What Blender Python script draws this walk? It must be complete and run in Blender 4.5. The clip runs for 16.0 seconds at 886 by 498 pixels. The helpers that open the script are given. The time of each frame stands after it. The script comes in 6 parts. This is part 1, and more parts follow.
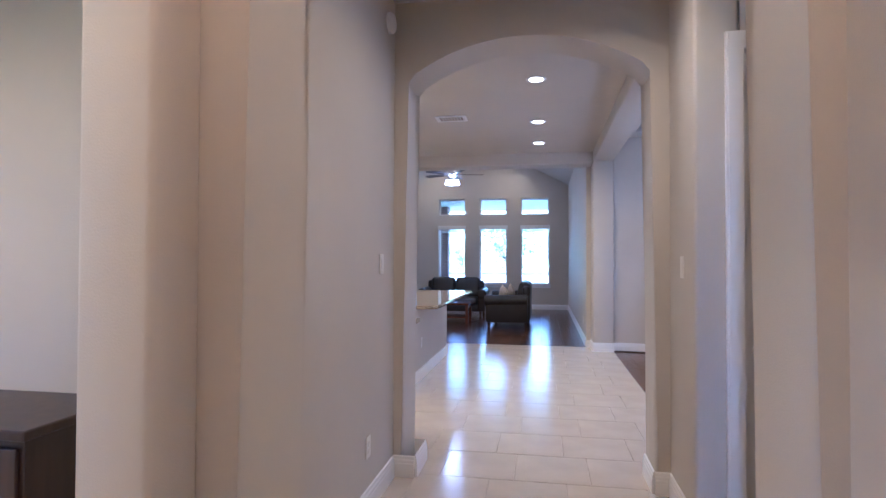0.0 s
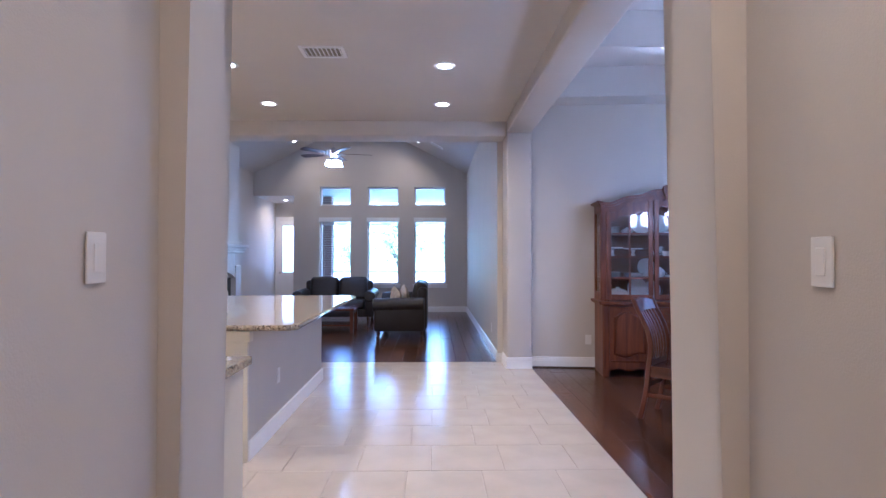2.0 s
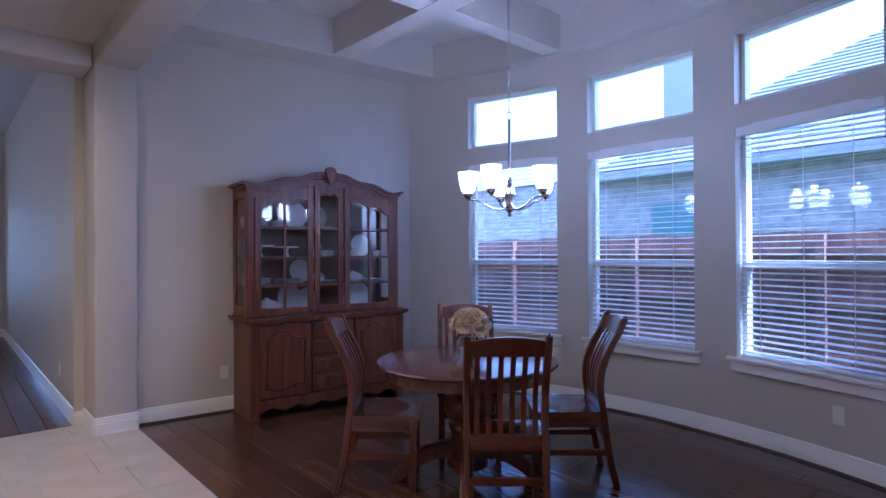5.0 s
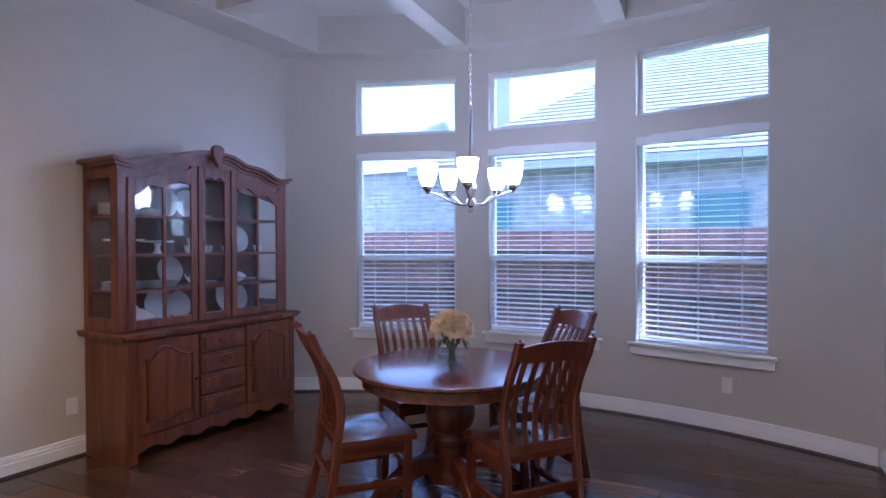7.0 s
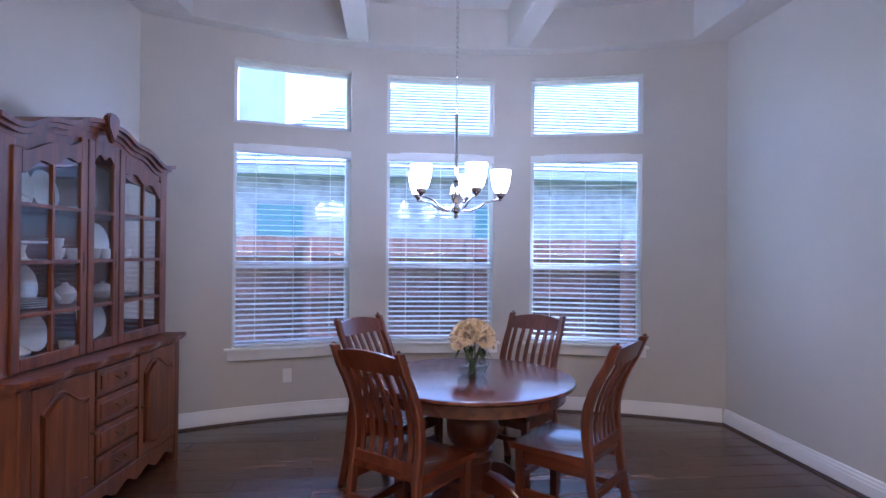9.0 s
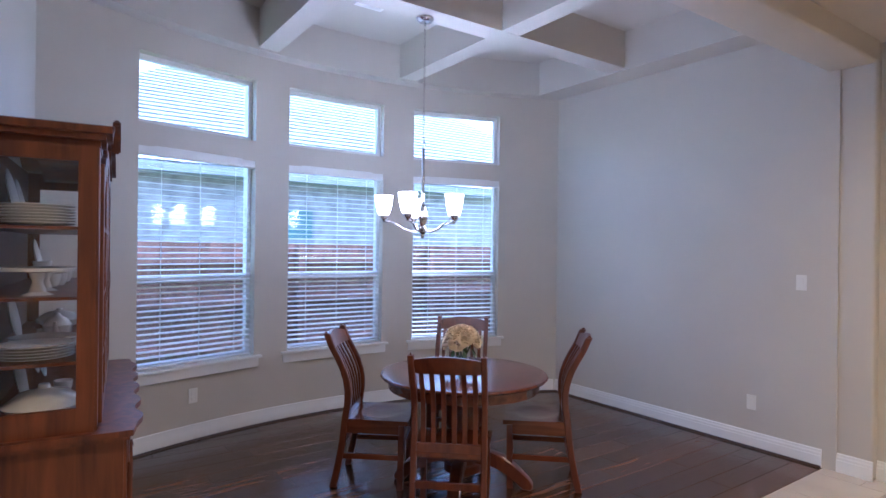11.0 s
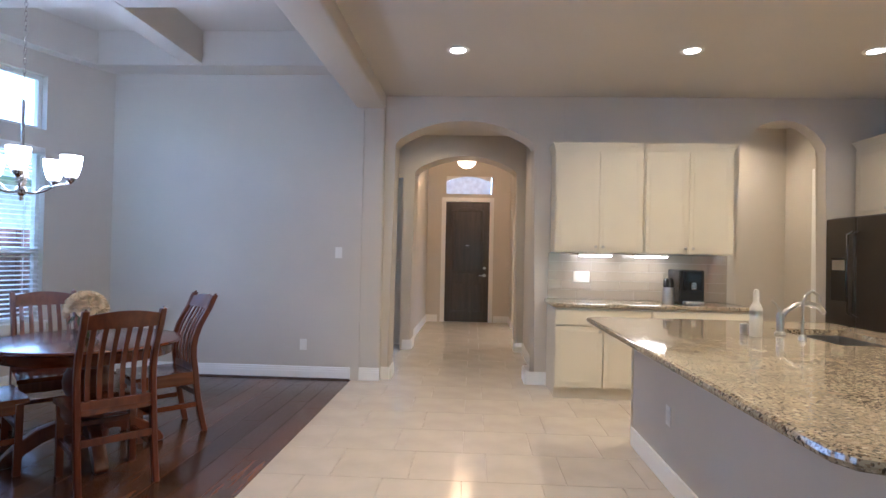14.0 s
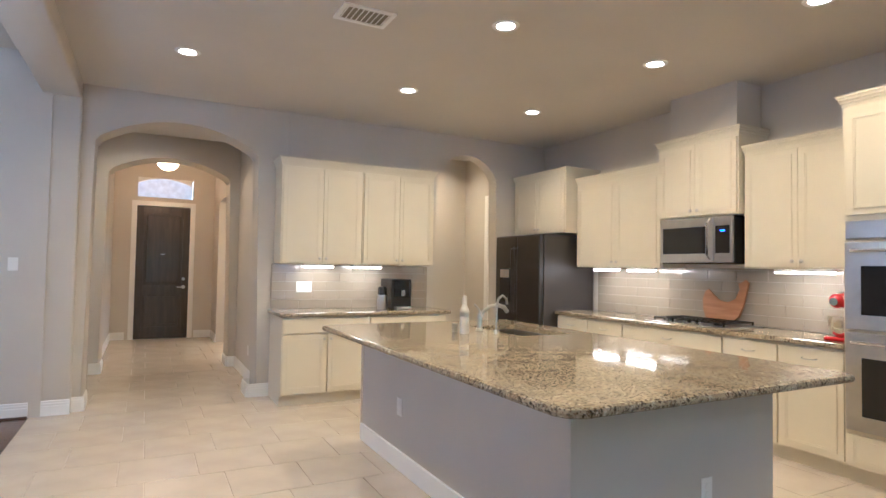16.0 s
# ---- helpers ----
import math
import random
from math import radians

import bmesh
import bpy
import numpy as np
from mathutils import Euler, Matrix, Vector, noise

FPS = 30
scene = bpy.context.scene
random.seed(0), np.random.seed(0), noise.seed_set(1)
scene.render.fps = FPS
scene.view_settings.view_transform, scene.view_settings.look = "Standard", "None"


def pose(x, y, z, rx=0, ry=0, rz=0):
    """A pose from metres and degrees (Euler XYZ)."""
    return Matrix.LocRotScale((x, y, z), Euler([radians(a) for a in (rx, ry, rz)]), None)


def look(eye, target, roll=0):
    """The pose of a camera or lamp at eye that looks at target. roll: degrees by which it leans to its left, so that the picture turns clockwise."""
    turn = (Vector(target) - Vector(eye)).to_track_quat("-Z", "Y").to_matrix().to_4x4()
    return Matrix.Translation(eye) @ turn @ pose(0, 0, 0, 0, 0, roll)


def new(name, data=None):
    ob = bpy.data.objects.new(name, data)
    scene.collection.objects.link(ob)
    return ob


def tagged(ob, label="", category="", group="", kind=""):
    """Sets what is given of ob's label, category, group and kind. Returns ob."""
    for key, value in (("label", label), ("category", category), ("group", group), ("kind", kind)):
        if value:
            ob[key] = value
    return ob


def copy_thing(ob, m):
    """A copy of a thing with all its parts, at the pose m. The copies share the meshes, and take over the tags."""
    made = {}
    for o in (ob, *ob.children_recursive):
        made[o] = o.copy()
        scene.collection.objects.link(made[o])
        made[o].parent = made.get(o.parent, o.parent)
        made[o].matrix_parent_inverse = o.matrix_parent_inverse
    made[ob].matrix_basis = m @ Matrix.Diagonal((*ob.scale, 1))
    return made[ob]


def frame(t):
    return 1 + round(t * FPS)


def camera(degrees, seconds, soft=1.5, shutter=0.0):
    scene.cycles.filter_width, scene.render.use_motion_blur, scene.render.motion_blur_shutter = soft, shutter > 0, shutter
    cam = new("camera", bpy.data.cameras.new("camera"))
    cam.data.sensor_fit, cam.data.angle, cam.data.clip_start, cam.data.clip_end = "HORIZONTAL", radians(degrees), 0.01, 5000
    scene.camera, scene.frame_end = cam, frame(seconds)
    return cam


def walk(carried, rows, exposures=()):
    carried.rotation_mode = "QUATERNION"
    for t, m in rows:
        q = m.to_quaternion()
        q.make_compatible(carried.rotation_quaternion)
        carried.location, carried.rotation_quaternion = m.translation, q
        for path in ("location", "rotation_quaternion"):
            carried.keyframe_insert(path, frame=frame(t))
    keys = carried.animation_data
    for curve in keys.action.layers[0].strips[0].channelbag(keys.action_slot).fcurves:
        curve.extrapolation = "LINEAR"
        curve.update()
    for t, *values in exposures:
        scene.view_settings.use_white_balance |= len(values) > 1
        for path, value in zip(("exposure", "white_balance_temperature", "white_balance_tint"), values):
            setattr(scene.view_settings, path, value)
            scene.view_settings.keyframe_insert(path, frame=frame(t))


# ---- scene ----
cam = camera(75.9, 16.0)
PATH = [
    (0.0, (0.192, -0.957, 1.387), (-0.158, 1.012, 1.424), 0.2),
    (0.5, (0.075, -0.508, 1.383), (-0.115, 1.483, 1.424), -0.1),
    (1.0, (0.026, -0.021, 1.395), (-0.026, 1.978, 1.429), -0.1),
    (1.5, (0.06, 0.495, 1.365), (0.051, 2.494, 1.398), -0.1),
    (2.0, (0.019, 0.973, 1.36), (0.054, 2.973, 1.39), -0.0),
    (2.5, (-0.002, 1.489, 1.369), (0.1, 3.486, 1.402), 0.0),
    (3.0, (-0.04, 1.873, 1.385), (0.227, 3.855, 1.421), 0.2),
    (3.5, (-0.028, 2.219, 1.396), (0.539, 4.137, 1.43), 0.1),
    (4.0, (0.015, 2.463, 1.413), (0.885, 4.264, 1.438), -0.1),
    (4.5, (-0.021, 2.652, 1.39), (1.142, 4.279, 1.415), -0.3),
    (5.0, (0.033, 2.857, 1.401), (1.358, 4.354, 1.416), -0.3),
    (7.5, (-0.641, 4.455, 1.452), (1.271, 5.043, 1.434), 0.0),
    (8.0, (-0.68, 4.868, 1.422), (1.294, 5.19, 1.415), 0.2),
    (10.5, (-0.571, 7.339, 1.522), (1.202, 6.415, 1.529), 0.7),
    (11.0, (-0.569, 7.701, 1.573), (1.069, 6.554, 1.572), 0.7),
    (11.5, (-0.633, 8.015, 1.604), (0.881, 6.709, 1.606), 0.8),
    (12.0, (-0.635, 8.306, 1.585), (0.683, 6.801, 1.59), 0.9),
    (12.5, (-0.57, 8.61, 1.54), (0.4, 6.861, 1.543), 1.2),
    (13.0, (-0.46, 8.788, 1.478), (0.224, 6.909, 1.492), 1.1),
    (13.5, (-0.223, 8.871, 1.398), (0.195, 6.915, 1.414), 1.2),
    (14.0, (-0.038, 9.003, 1.345), (0.068, 7.006, 1.367), 1.2),
    (14.5, (0.166, 9.045, 1.347), (-0.088, 7.061, 1.386), 1.1),
    (15.0, (0.324, 9.094, 1.358), (-0.214, 7.169, 1.416), 1.0),
    (15.5, (0.353, 9.134, 1.356), (-0.382, 7.275, 1.428), 1.1),
    (16.0, (0.358, 9.172, 1.373), (-0.567, 7.4, 1.443), 1.0),
]
walk(cam, [(t, look(e, a, r)) for t, e, a, r in PATH], ((0.0, 2.85, 3790, 18), (2.0, 2.95, 3790, 20), (3.5, 2.85, 3760, 22), (4.5, 2.35, 3840, 24), (5.0, 2.1, 3870, 24), (7.5, 2.6, 4100, 21), (8.0, 2.65, 4100, 21), (10.5, 2.75, 4160, 18), (12.5, 2.55, 4180, 12), (13.5, 2.65, 4140, 11), (14.5, 2.95, 4120, 9), (16.0, 3.0, 4150, 8)))

# ---- light ----
world = bpy.data.worlds.new("sky_world")
scene.world = world
world.use_nodes = True
wn = world.node_tree.nodes
sky = wn.new("ShaderNodeTexSky")
sky.sky_type = 'NISHITA'
sky.sun_disc = False
sky.sun_elevation = radians(48)
sky.sun_rotation = radians(174)
sky.air_density, sky.dust_density, sky.ozone_density = 1.0, 2.5, 2.0
haze = wn.new("ShaderNodeHueSaturation")
haze.inputs["Saturation"].default_value = 0.6
haze.inputs["Value"].default_value = 1.3
world.node_tree.links.new(sky.outputs[0], haze.inputs["Color"])
world.node_tree.links.new(haze.outputs[0], wn["Background"].inputs[0])
wn["Background"].inputs[1].default_value = 0.15
sun_data = bpy.data.lights.new("sun", 'SUN')
sun_data.energy, sun_data.angle, sun_data.color = 5.0, radians(10), (1.0, 0.97, 0.92)
new("sun", sun_data).matrix_world = look((-4, -30, 40), (0, 6, 0))


def lamp(name, kind, m, energy, color, size=0.1, size_y=None, spread=None):
    d = bpy.data.lights.new(name, kind)
    d.energy, d.color = energy, color
    if kind == 'AREA':
        d.shape, d.size = ('RECTANGLE' if size_y else 'DISK'), size
        if size_y:
            d.size_y = size_y
        if spread:
            d.spread = radians(spread)
    else:
        d.shadow_soft_size = size
    ob = new(name, d)
    ob.matrix_world = m
    return ob


WARM = (1.0, 0.60, 0.235)


# ---- materials ----
def mat(name, color, rough=0.6, metal=0.0, var=0.06, scale=6.0, bump=0.0, bscale=120.0, coat=0.0, spec=0.5, emit=None, estr=0.0):
    """A surface with broad tone variation, fine grain and fine relief."""
    m = bpy.data.materials.new(name)
    m.use_nodes = True
    nt = m.node_tree
    p = nt.nodes["Principled BSDF"]
    tc = nt.nodes.new("ShaderNodeTexCoord")
    n1 = nt.nodes.new("ShaderNodeTexNoise")
    n1.inputs["Scale"].default_value, n1.inputs["Detail"].default_value = scale, 5
    nt.links.new(tc.outputs["Object"], n1.inputs["Vector"])
    r = nt.nodes.new("ShaderNodeValToRGB")
    r.color_ramp.elements[0].position, r.color_ramp.elements[1].position = 0.3, 0.7
    r.color_ramp.elements[0].color = (*[c * (1 - var) for c in color], 1)
    r.color_ramp.elements[1].color = (*[min(1, c * (1 + var)) for c in color], 1)
    nt.links.new(n1.outputs[0], r.inputs[0])
    nt.links.new(r.outputs[0], p.inputs["Base Color"])
    p.inputs["Roughness"].default_value = rough
    p.inputs["Metallic"].default_value = metal
    p.inputs["Coat Weight"].default_value = coat
    p.inputs["Coat Roughness"].default_value = 0.12
    p.inputs["Specular IOR Level"].default_value = spec
    if bump:
        n2 = nt.nodes.new("ShaderNodeTexNoise")
        n2.inputs["Scale"].default_value, n2.inputs["Detail"].default_value = bscale, 3
        nt.links.new(tc.outputs["Object"], n2.inputs["Vector"])
        b = nt.nodes.new("ShaderNodeBump")
        b.inputs["Strength"].default_value, b.inputs["Distance"].default_value = bump, 0.004
        nt.links.new(n2.outputs[0], b.inputs["Height"])
        nt.links.new(b.outputs[0], p.inputs["Normal"])
    if emit:
        p.inputs["Emission Color"].default_value = (*emit, 1)
        p.inputs["Emission Strength"].default_value = estr
    return m


def wood(name, dark, light, rough=0.3, axis=0, scale=1.0, rand=0.0, coat=0.2):
    """Stained wood: long grain along one axis, with pores and tone drift; pieces differ by Object Info."""
    m = bpy.data.materials.new(name)
    m.use_nodes = True
    nt = m.node_tree
    p = nt.nodes["Principled BSDF"]
    tc = nt.nodes.new("ShaderNodeTexCoord")
    mp = nt.nodes.new("ShaderNodeMapping")
    s = [14.0 * scale] * 3
    s[axis] = 1.3 * scale
    mp.inputs["Scale"].default_value = s
    oi = nt.nodes.new("ShaderNodeObjectInfo")
    comb = nt.nodes.new("ShaderNodeVectorMath")
    comb.operation = 'SCALE'
    comb.inputs[0].default_value = (7.0, 11.0, 5.0)
    nt.links.new(oi.outputs["Random"], comb.inputs["Scale"])
    nt.links.new(comb.outputs[0], mp.inputs["Location"])
    nt.links.new(tc.outputs["Object"], mp.inputs["Vector"])
    n1 = nt.nodes.new("ShaderNodeTexNoise")
    n1.inputs["Scale"].default_value, n1.inputs["Detail"].default_value, n1.inputs["Distortion"].default_value = 1.6, 8, 0.6
    nt.links.new(mp.outputs[0], n1.inputs["Vector"])
    r = nt.nodes.new("ShaderNodeValToRGB")
    r.color_ramp.elements[0].position, r.color_ramp.elements[1].position = 0.28, 0.72
    r.color_ramp.elements[0].color, r.color_ramp.elements[1].color = (*dark, 1), (*light, 1)
    nt.links.new(n1.outputs[0], r.inputs[0])
    hs = nt.nodes.new("ShaderNodeHueSaturation")
    mr = nt.nodes.new("ShaderNodeMapRange")
    mr.inputs["To Min"].default_value, mr.inputs["To Max"].default_value = 1 - rand, 1 + rand
    nt.links.new(oi.outputs["Random"], mr.inputs["Value"])
    nt.links.new(mr.outputs[0], hs.inputs["Value"])
    nt.links.new(r.outputs[0], hs.inputs["Color"])
    nt.links.new(hs.outputs[0], p.inputs["Base Color"])
    b = nt.nodes.new("ShaderNodeBump")
    b.inputs["Strength"].default_value, b.inputs["Distance"].default_value = 0.12, 0.003
    nt.links.new(n1.outputs[0], b.inputs["Height"])
    nt.links.new(b.outputs[0], p.inputs["Normal"])
    p.inputs["Roughness"].default_value, p.inputs["Coat Weight"].default_value = rough, coat
    p.inputs["Coat Roughness"].default_value = 0.15
    return m


def granite(name):
    m = mat(name, (0.34, 0.295, 0.20), 0.055, var=0.25, scale=9)
    nt = m.node_tree
    p = nt.nodes["Principled BSDF"]
    base = p.inputs["Base Color"].links[0].from_socket
    tc = nt.nodes.new("ShaderNodeTexCoord")
    cur = base
    for sc, lo, hi, col in ((70, 0.53, 0.59, (0.045, 0.039, 0.032)), (46, 0.56, 0.66, (0.52, 0.475, 0.36)), (120, 0.55, 0.61, (0.13, 0.085, 0.05)), (11, 0.52, 0.75, (0.33, 0.27, 0.19))):
        n = nt.nodes.new("ShaderNodeTexNoise")
        n.inputs["Scale"].default_value, n.inputs["Detail"].default_value = sc, 6
        nt.links.new(tc.outputs["Object"], n.inputs["Vector"])
        mr = nt.nodes.new("ShaderNodeMapRange")
        mr.inputs["From Min"].default_value, mr.inputs["From Max"].default_value = lo, hi
        nt.links.new(n.outputs[0], mr.inputs["Value"])
        mx = nt.nodes.new("ShaderNodeMix")
        mx.data_type = 'RGBA'
        mx.inputs["B"].default_value = (*col, 1)
        for s in mx.inputs:
            if s.name == "B" and s.type == 'RGBA':
                s.default_value = (*col, 1)
        nt.links.new(mr.outputs[0], mx.inputs[0])
        nt.links.new(cur, [s for s in mx.inputs if s.name == "A" and s.type == 'RGBA'][0])
        cur = [s for s in mx.outputs if s.type == 'RGBA'][0]
    nt.links.new(cur, p.inputs["Base Color"])
    return m


def glass_mat(name, tint=(1, 1, 1), rough=0.0):
    m = bpy.data.materials.new(name)
    m.use_nodes = True
    nt = m.node_tree
    out = nt.nodes["Material Output"]
    nt.nodes.remove(nt.nodes["Principled BSDF"])
    tr = nt.nodes.new("ShaderNodeBsdfTransparent")
    tr.inputs[0].default_value = (*tint, 1)
    gl = nt.nodes.new("ShaderNodeBsdfGlossy")
    gl.inputs["Roughness"].default_value = rough
    lw = nt.nodes.new("ShaderNodeLayerWeight")
    pw = nt.nodes.new("ShaderNodeMath")
    pw.operation = 'POWER'
    pw.inputs[1].default_value = 5.0
    fr = nt.nodes.new("ShaderNodeMath")
    fr.operation = 'MULTIPLY_ADD'
    fr.inputs[1].default_value = 0.85
    fr.inputs[2].default_value = 0.04
    nt.links.new(lw.outputs["Facing"], pw.inputs[0])
    nt.links.new(pw.outputs[0], fr.inputs[0])
    mx = nt.nodes.new("ShaderNodeMixShader")
    nt.links.new(fr.outputs[0], mx.inputs[0])
    nt.links.new(tr.outputs[0], mx.inputs[1])
    nt.links.new(gl.outputs[0], mx.inputs[2])
    nt.links.new(mx.outputs[0], out.inputs[0])
    return m


WALL = mat("wall_paint", (0.56, 0.52, 0.455), 0.62, var=0.025, scale=1.6, bump=0.25, bscale=190)
CEIL = mat("ceiling_paint", (0.58, 0.545, 0.49), 0.8, var=0.03, scale=1.1, bump=0.3, bscale=120)
TRIM = mat("white_trim_paint", (0.80, 0.79, 0.77), 0.32, var=0.02, scale=4)
CAB = mat("cream_cabinet_paint", (0.65, 0.60, 0.475), 0.35, var=0.025, scale=3, bump=0.05, bscale=60)
VENT_SHADE = mat("vent_shade_backing", (0.30, 0.27, 0.22), 0.7)
GRANITE = granite("speckled_granite")
TILE = mat("porcelain_floor_tile", (0.55, 0.49, 0.41), 0.17, var=0.07, scale=3.5, bump=0.03, bscale=30, spec=0.5)
GROUT = mat("tile_grout", (0.50, 0.445, 0.375), 0.85, var=0.1, scale=20)
PLANK = wood("hardwood_plank", (0.032, 0.013, 0.006), (0.128, 0.056, 0.026), 0.22, axis=1, scale=1.0, rand=0.5, coat=0.15)
GAP = mat("plank_gap", (0.015, 0.008, 0.005), 0.8)
CHERRY = wood("cherry_wood", (0.060, 0.013, 0.0045), (0.145, 0.038, 0.012), 0.3, axis=2, scale=1.0, rand=0.06, coat=0.35)
CHERRYX = wood("cherry_wood_across", (0.060, 0.013, 0.0045), (0.145, 0.038, 0.012), 0.22, axis=0, scale=1.0, rand=0.06, coat=0.5)
OAK = wood("hutch_wood", (0.058, 0.013, 0.003), (0.19, 0.053, 0.0105), 0.42, axis=2, scale=0.9, rand=0.05, coat=0.1)
DOORWOOD = wood("dark_door_wood", (0.020, 0.011, 0.007), (0.050, 0.028, 0.018), 0.4, axis=2, scale=0.8)
ENTRYWOOD = wood("entrance_door_wood", (0.022, 0.012, 0.008), (0.062, 0.036, 0.025), 0.42, axis=2, scale=0.8)
NICKEL = mat("brushed_nickel", (0.55, 0.53, 0.50), 0.28, metal=1.0, var=0.04, scale=20)
CHROME = mat("polished_nickel", (0.72, 0.71, 0.70), 0.10, metal=1.0, var=0.02)
STEEL = mat("stainless_steel", (0.50, 0.49, 0.48), 0.30, metal=1.0, var=0.06, scale=12)
DARKSTEEL = mat("dark_stainless", (0.075, 0.068, 0.066), 0.30, metal=0.85, var=0.05, scale=5)
BLACK = mat("black_plastic", (0.015, 0.015, 0.016), 0.25, var=0.05)
BLACKGLASS = mat("black_glass", (0.01, 0.01, 0.012), 0.06, var=0.0)
LEATHER = mat("black_leather", (0.018, 0.016, 0.017), 0.38, var=0.25, scale=5, bump=0.5, bscale=55)
IVORY = mat("switch_plastic", (0.78, 0.76, 0.71), 0.35, var=0.01)
BLIND = mat("white_blind_slat", (0.80, 0.80, 0.79), 0.4, var=0.02)
VINYL = mat("window_vinyl", (0.74, 0.73, 0.70), 0.4, var=0.02)
GLASS = glass_mat("window_glass")
CLEAR = glass_mat("cabinet_glass")
SCREEN = glass_mat("insect_mesh", (0.72, 0.72, 0.74), 0.6)
CHINA = mat("white_china", (0.80, 0.79, 0.76), 0.12, var=0.02)
BRICK = mat("grey_tan_brick", (0.38, 0.34, 0.31), 0.85, var=0.3, scale=3, bump=0.4, bscale=40)
SPLASH = mat("glass_subway_tile", (0.35, 0.305, 0.24), 0.10, var=0.05, scale=2, coat=0.6)
CANGLOW = mat("can_light_lens", (0.9, 0.85, 0.75), 0.5, emit=(1.0, 0.72, 0.44), estr=6.5)
SHADEGLOW = mat("frosted_lamp_glass", (0.9, 0.9, 0.9), 0.4, emit=(1.0, 0.82, 0.66), estr=4)
BOWLGLOW = mat("alabaster_bowl", (0.9, 0.8, 0.6), 0.4, emit=(1.0, 0.55, 0.25), estr=1.7)
FENCE = wood("cedar_fence", (0.11, 0.05, 0.033), (0.23, 0.115, 0.08), 0.85, axis=2, scale=0.6, rand=0.15, coat=0.0)
SHINGLE = mat("grey_shingle", (0.20, 0.20, 0.21), 0.9, var=0.2, scale=5, bump=0.5, bscale=30)
LEAF = mat("green_foliage", (0.20, 0.26, 0.12), 0.6, var=0.5, scale=3)
GRASS = mat("lawn_grass", (0.09, 0.14, 0.04), 0.9, var=0.35, scale=2, bump=0.6, bscale=60)
CONCRETE = mat("patio_concrete", (0.60, 0.58, 0.55), 0.85, var=0.12, scale=3, bump=0.2, bscale=50)


# ---- mesh helpers ----
def box(bm, x0, x1, y0, y1, z0, z1, bevel=0.0, seg=2):
    vs = [bm.verts.new((x, y, z)) for x in (x0, x1) for y in (y0, y1) for z in (z0, z1)]
    f = [bm.faces.new([vs[i] for i in q]) for q in ((0, 1, 3, 2), (4, 6, 7, 5), (0, 4, 5, 1), (2, 3, 7, 6), (0, 2, 6, 4), (1, 5, 7, 3))]
    if bevel:
        es = list({e for q in f for e in q.edges})
        bmesh.ops.bevel(bm, geom=es, offset=bevel, segments=seg, affect='EDGES', profile=0.5)
    return vs


def prism(bm, pts, z0, z1):
    """A plan outline raised from z0 to z1."""
    lo = [bm.verts.new((x, y, z0)) for x, y in pts]
    hi = [bm.verts.new((x, y, z1)) for x, y in pts]
    n = len(pts)
    bm.faces.new(lo[::-1])
    bm.faces.new(hi)
    for i in range(n):
        bm.faces.new((lo[i], lo[(i + 1) % n], hi[(i + 1) % n], hi[i]))
    return lo, hi


def slab(bm, pts, depth, m):
    """An outline in (u, v), of the given depth along w, placed by the matrix m."""
    a = [bm.verts.new(m @ Vector((u, v, 0))) for u, v in pts]
    b = [bm.verts.new(m @ Vector((u, v, depth))) for u, v in pts]
    n = len(pts)
    faces = [bm.faces.new(a[::-1]), bm.faces.new(b)]
    for i in range(n):
        faces.append(bm.faces.new((a[i], a[(i + 1) % n], b[(i + 1) % n], b[i])))
    return a, b


def lathe(bm, profile, seg=24, cx=0.0, cy=0.0, caps=True):
    """A turned shape from (radius, z) pairs."""
    rings = [[bm.verts.new((cx + r * math.cos(2 * math.pi * i / seg), cy + r * math.sin(2 * math.pi * i / seg), z)) for i in range(seg)] for r, z in profile]
    for a, b in zip(rings, rings[1:]):
        for i in range(seg):
            bm.faces.new((a[i], a[(i + 1) % seg], b[(i + 1) % seg], b[i]))
    if caps:
        bm.faces.new(rings[0][::-1])
        bm.faces.new(rings[-1])


def tube(bm, pts, r, seg=10):
    """A round bar along a line of points."""
    pts = [Vector(p) for p in pts]
    rings = []
    for i, p in enumerate(pts):
        d = (pts[min(i + 1, len(pts) - 1)] - pts[max(i - 1, 0)]).normalized()
        q = d.to_track_quat('Z', 'Y')
        rr = r[i] if isinstance(r, (list, tuple)) else r
        rings.append([bm.verts.new(p + q @ Vector((rr * math.cos(2 * math.pi * k / seg), rr * math.sin(2 * math.pi * k / seg), 0))) for k in range(seg)])
    for a, b in zip(rings, rings[1:]):
        for i in range(seg):
            bm.faces.new((a[i], a[(i + 1) % seg], b[(i + 1) % seg], b[i]))
    bm.faces.new(rings[0][::-1])
    bm.faces.new(rings[-1])


def finish(bm, name, material, smooth=False):
    bmesh.ops.recalc_face_normals(bm, faces=bm.faces[:])
    me = bpy.data.meshes.new(name)
    bm.to_mesh(me)
    bm.free()
    me.materials.append(material)
    if smooth:
        for p in me.polygons:
            p.use_smooth = True
        me.set_sharp_from_angle(angle=radians(38))
    return me


def part(name, bm, material, parent=None, label="", smooth=False, m=None):
    ob = new(name, finish(bm, name, material, smooth))
    if parent is not None:
        ob.parent = parent
    if m is not None:
        ob.matrix_basis = m
    if label:
        ob["label"] = label
    return ob


def thing(name, label, category, m=None, group="", kind=""):
    ob = tagged(new(name), label, category, group, kind)
    if m is not None:
        ob.matrix_basis = m
    return ob


def structure(name, bm, material, label, category="wall", smooth=False):
    return tagged(part(name, bm, material, None, "", smooth), label, category, "", "structure")


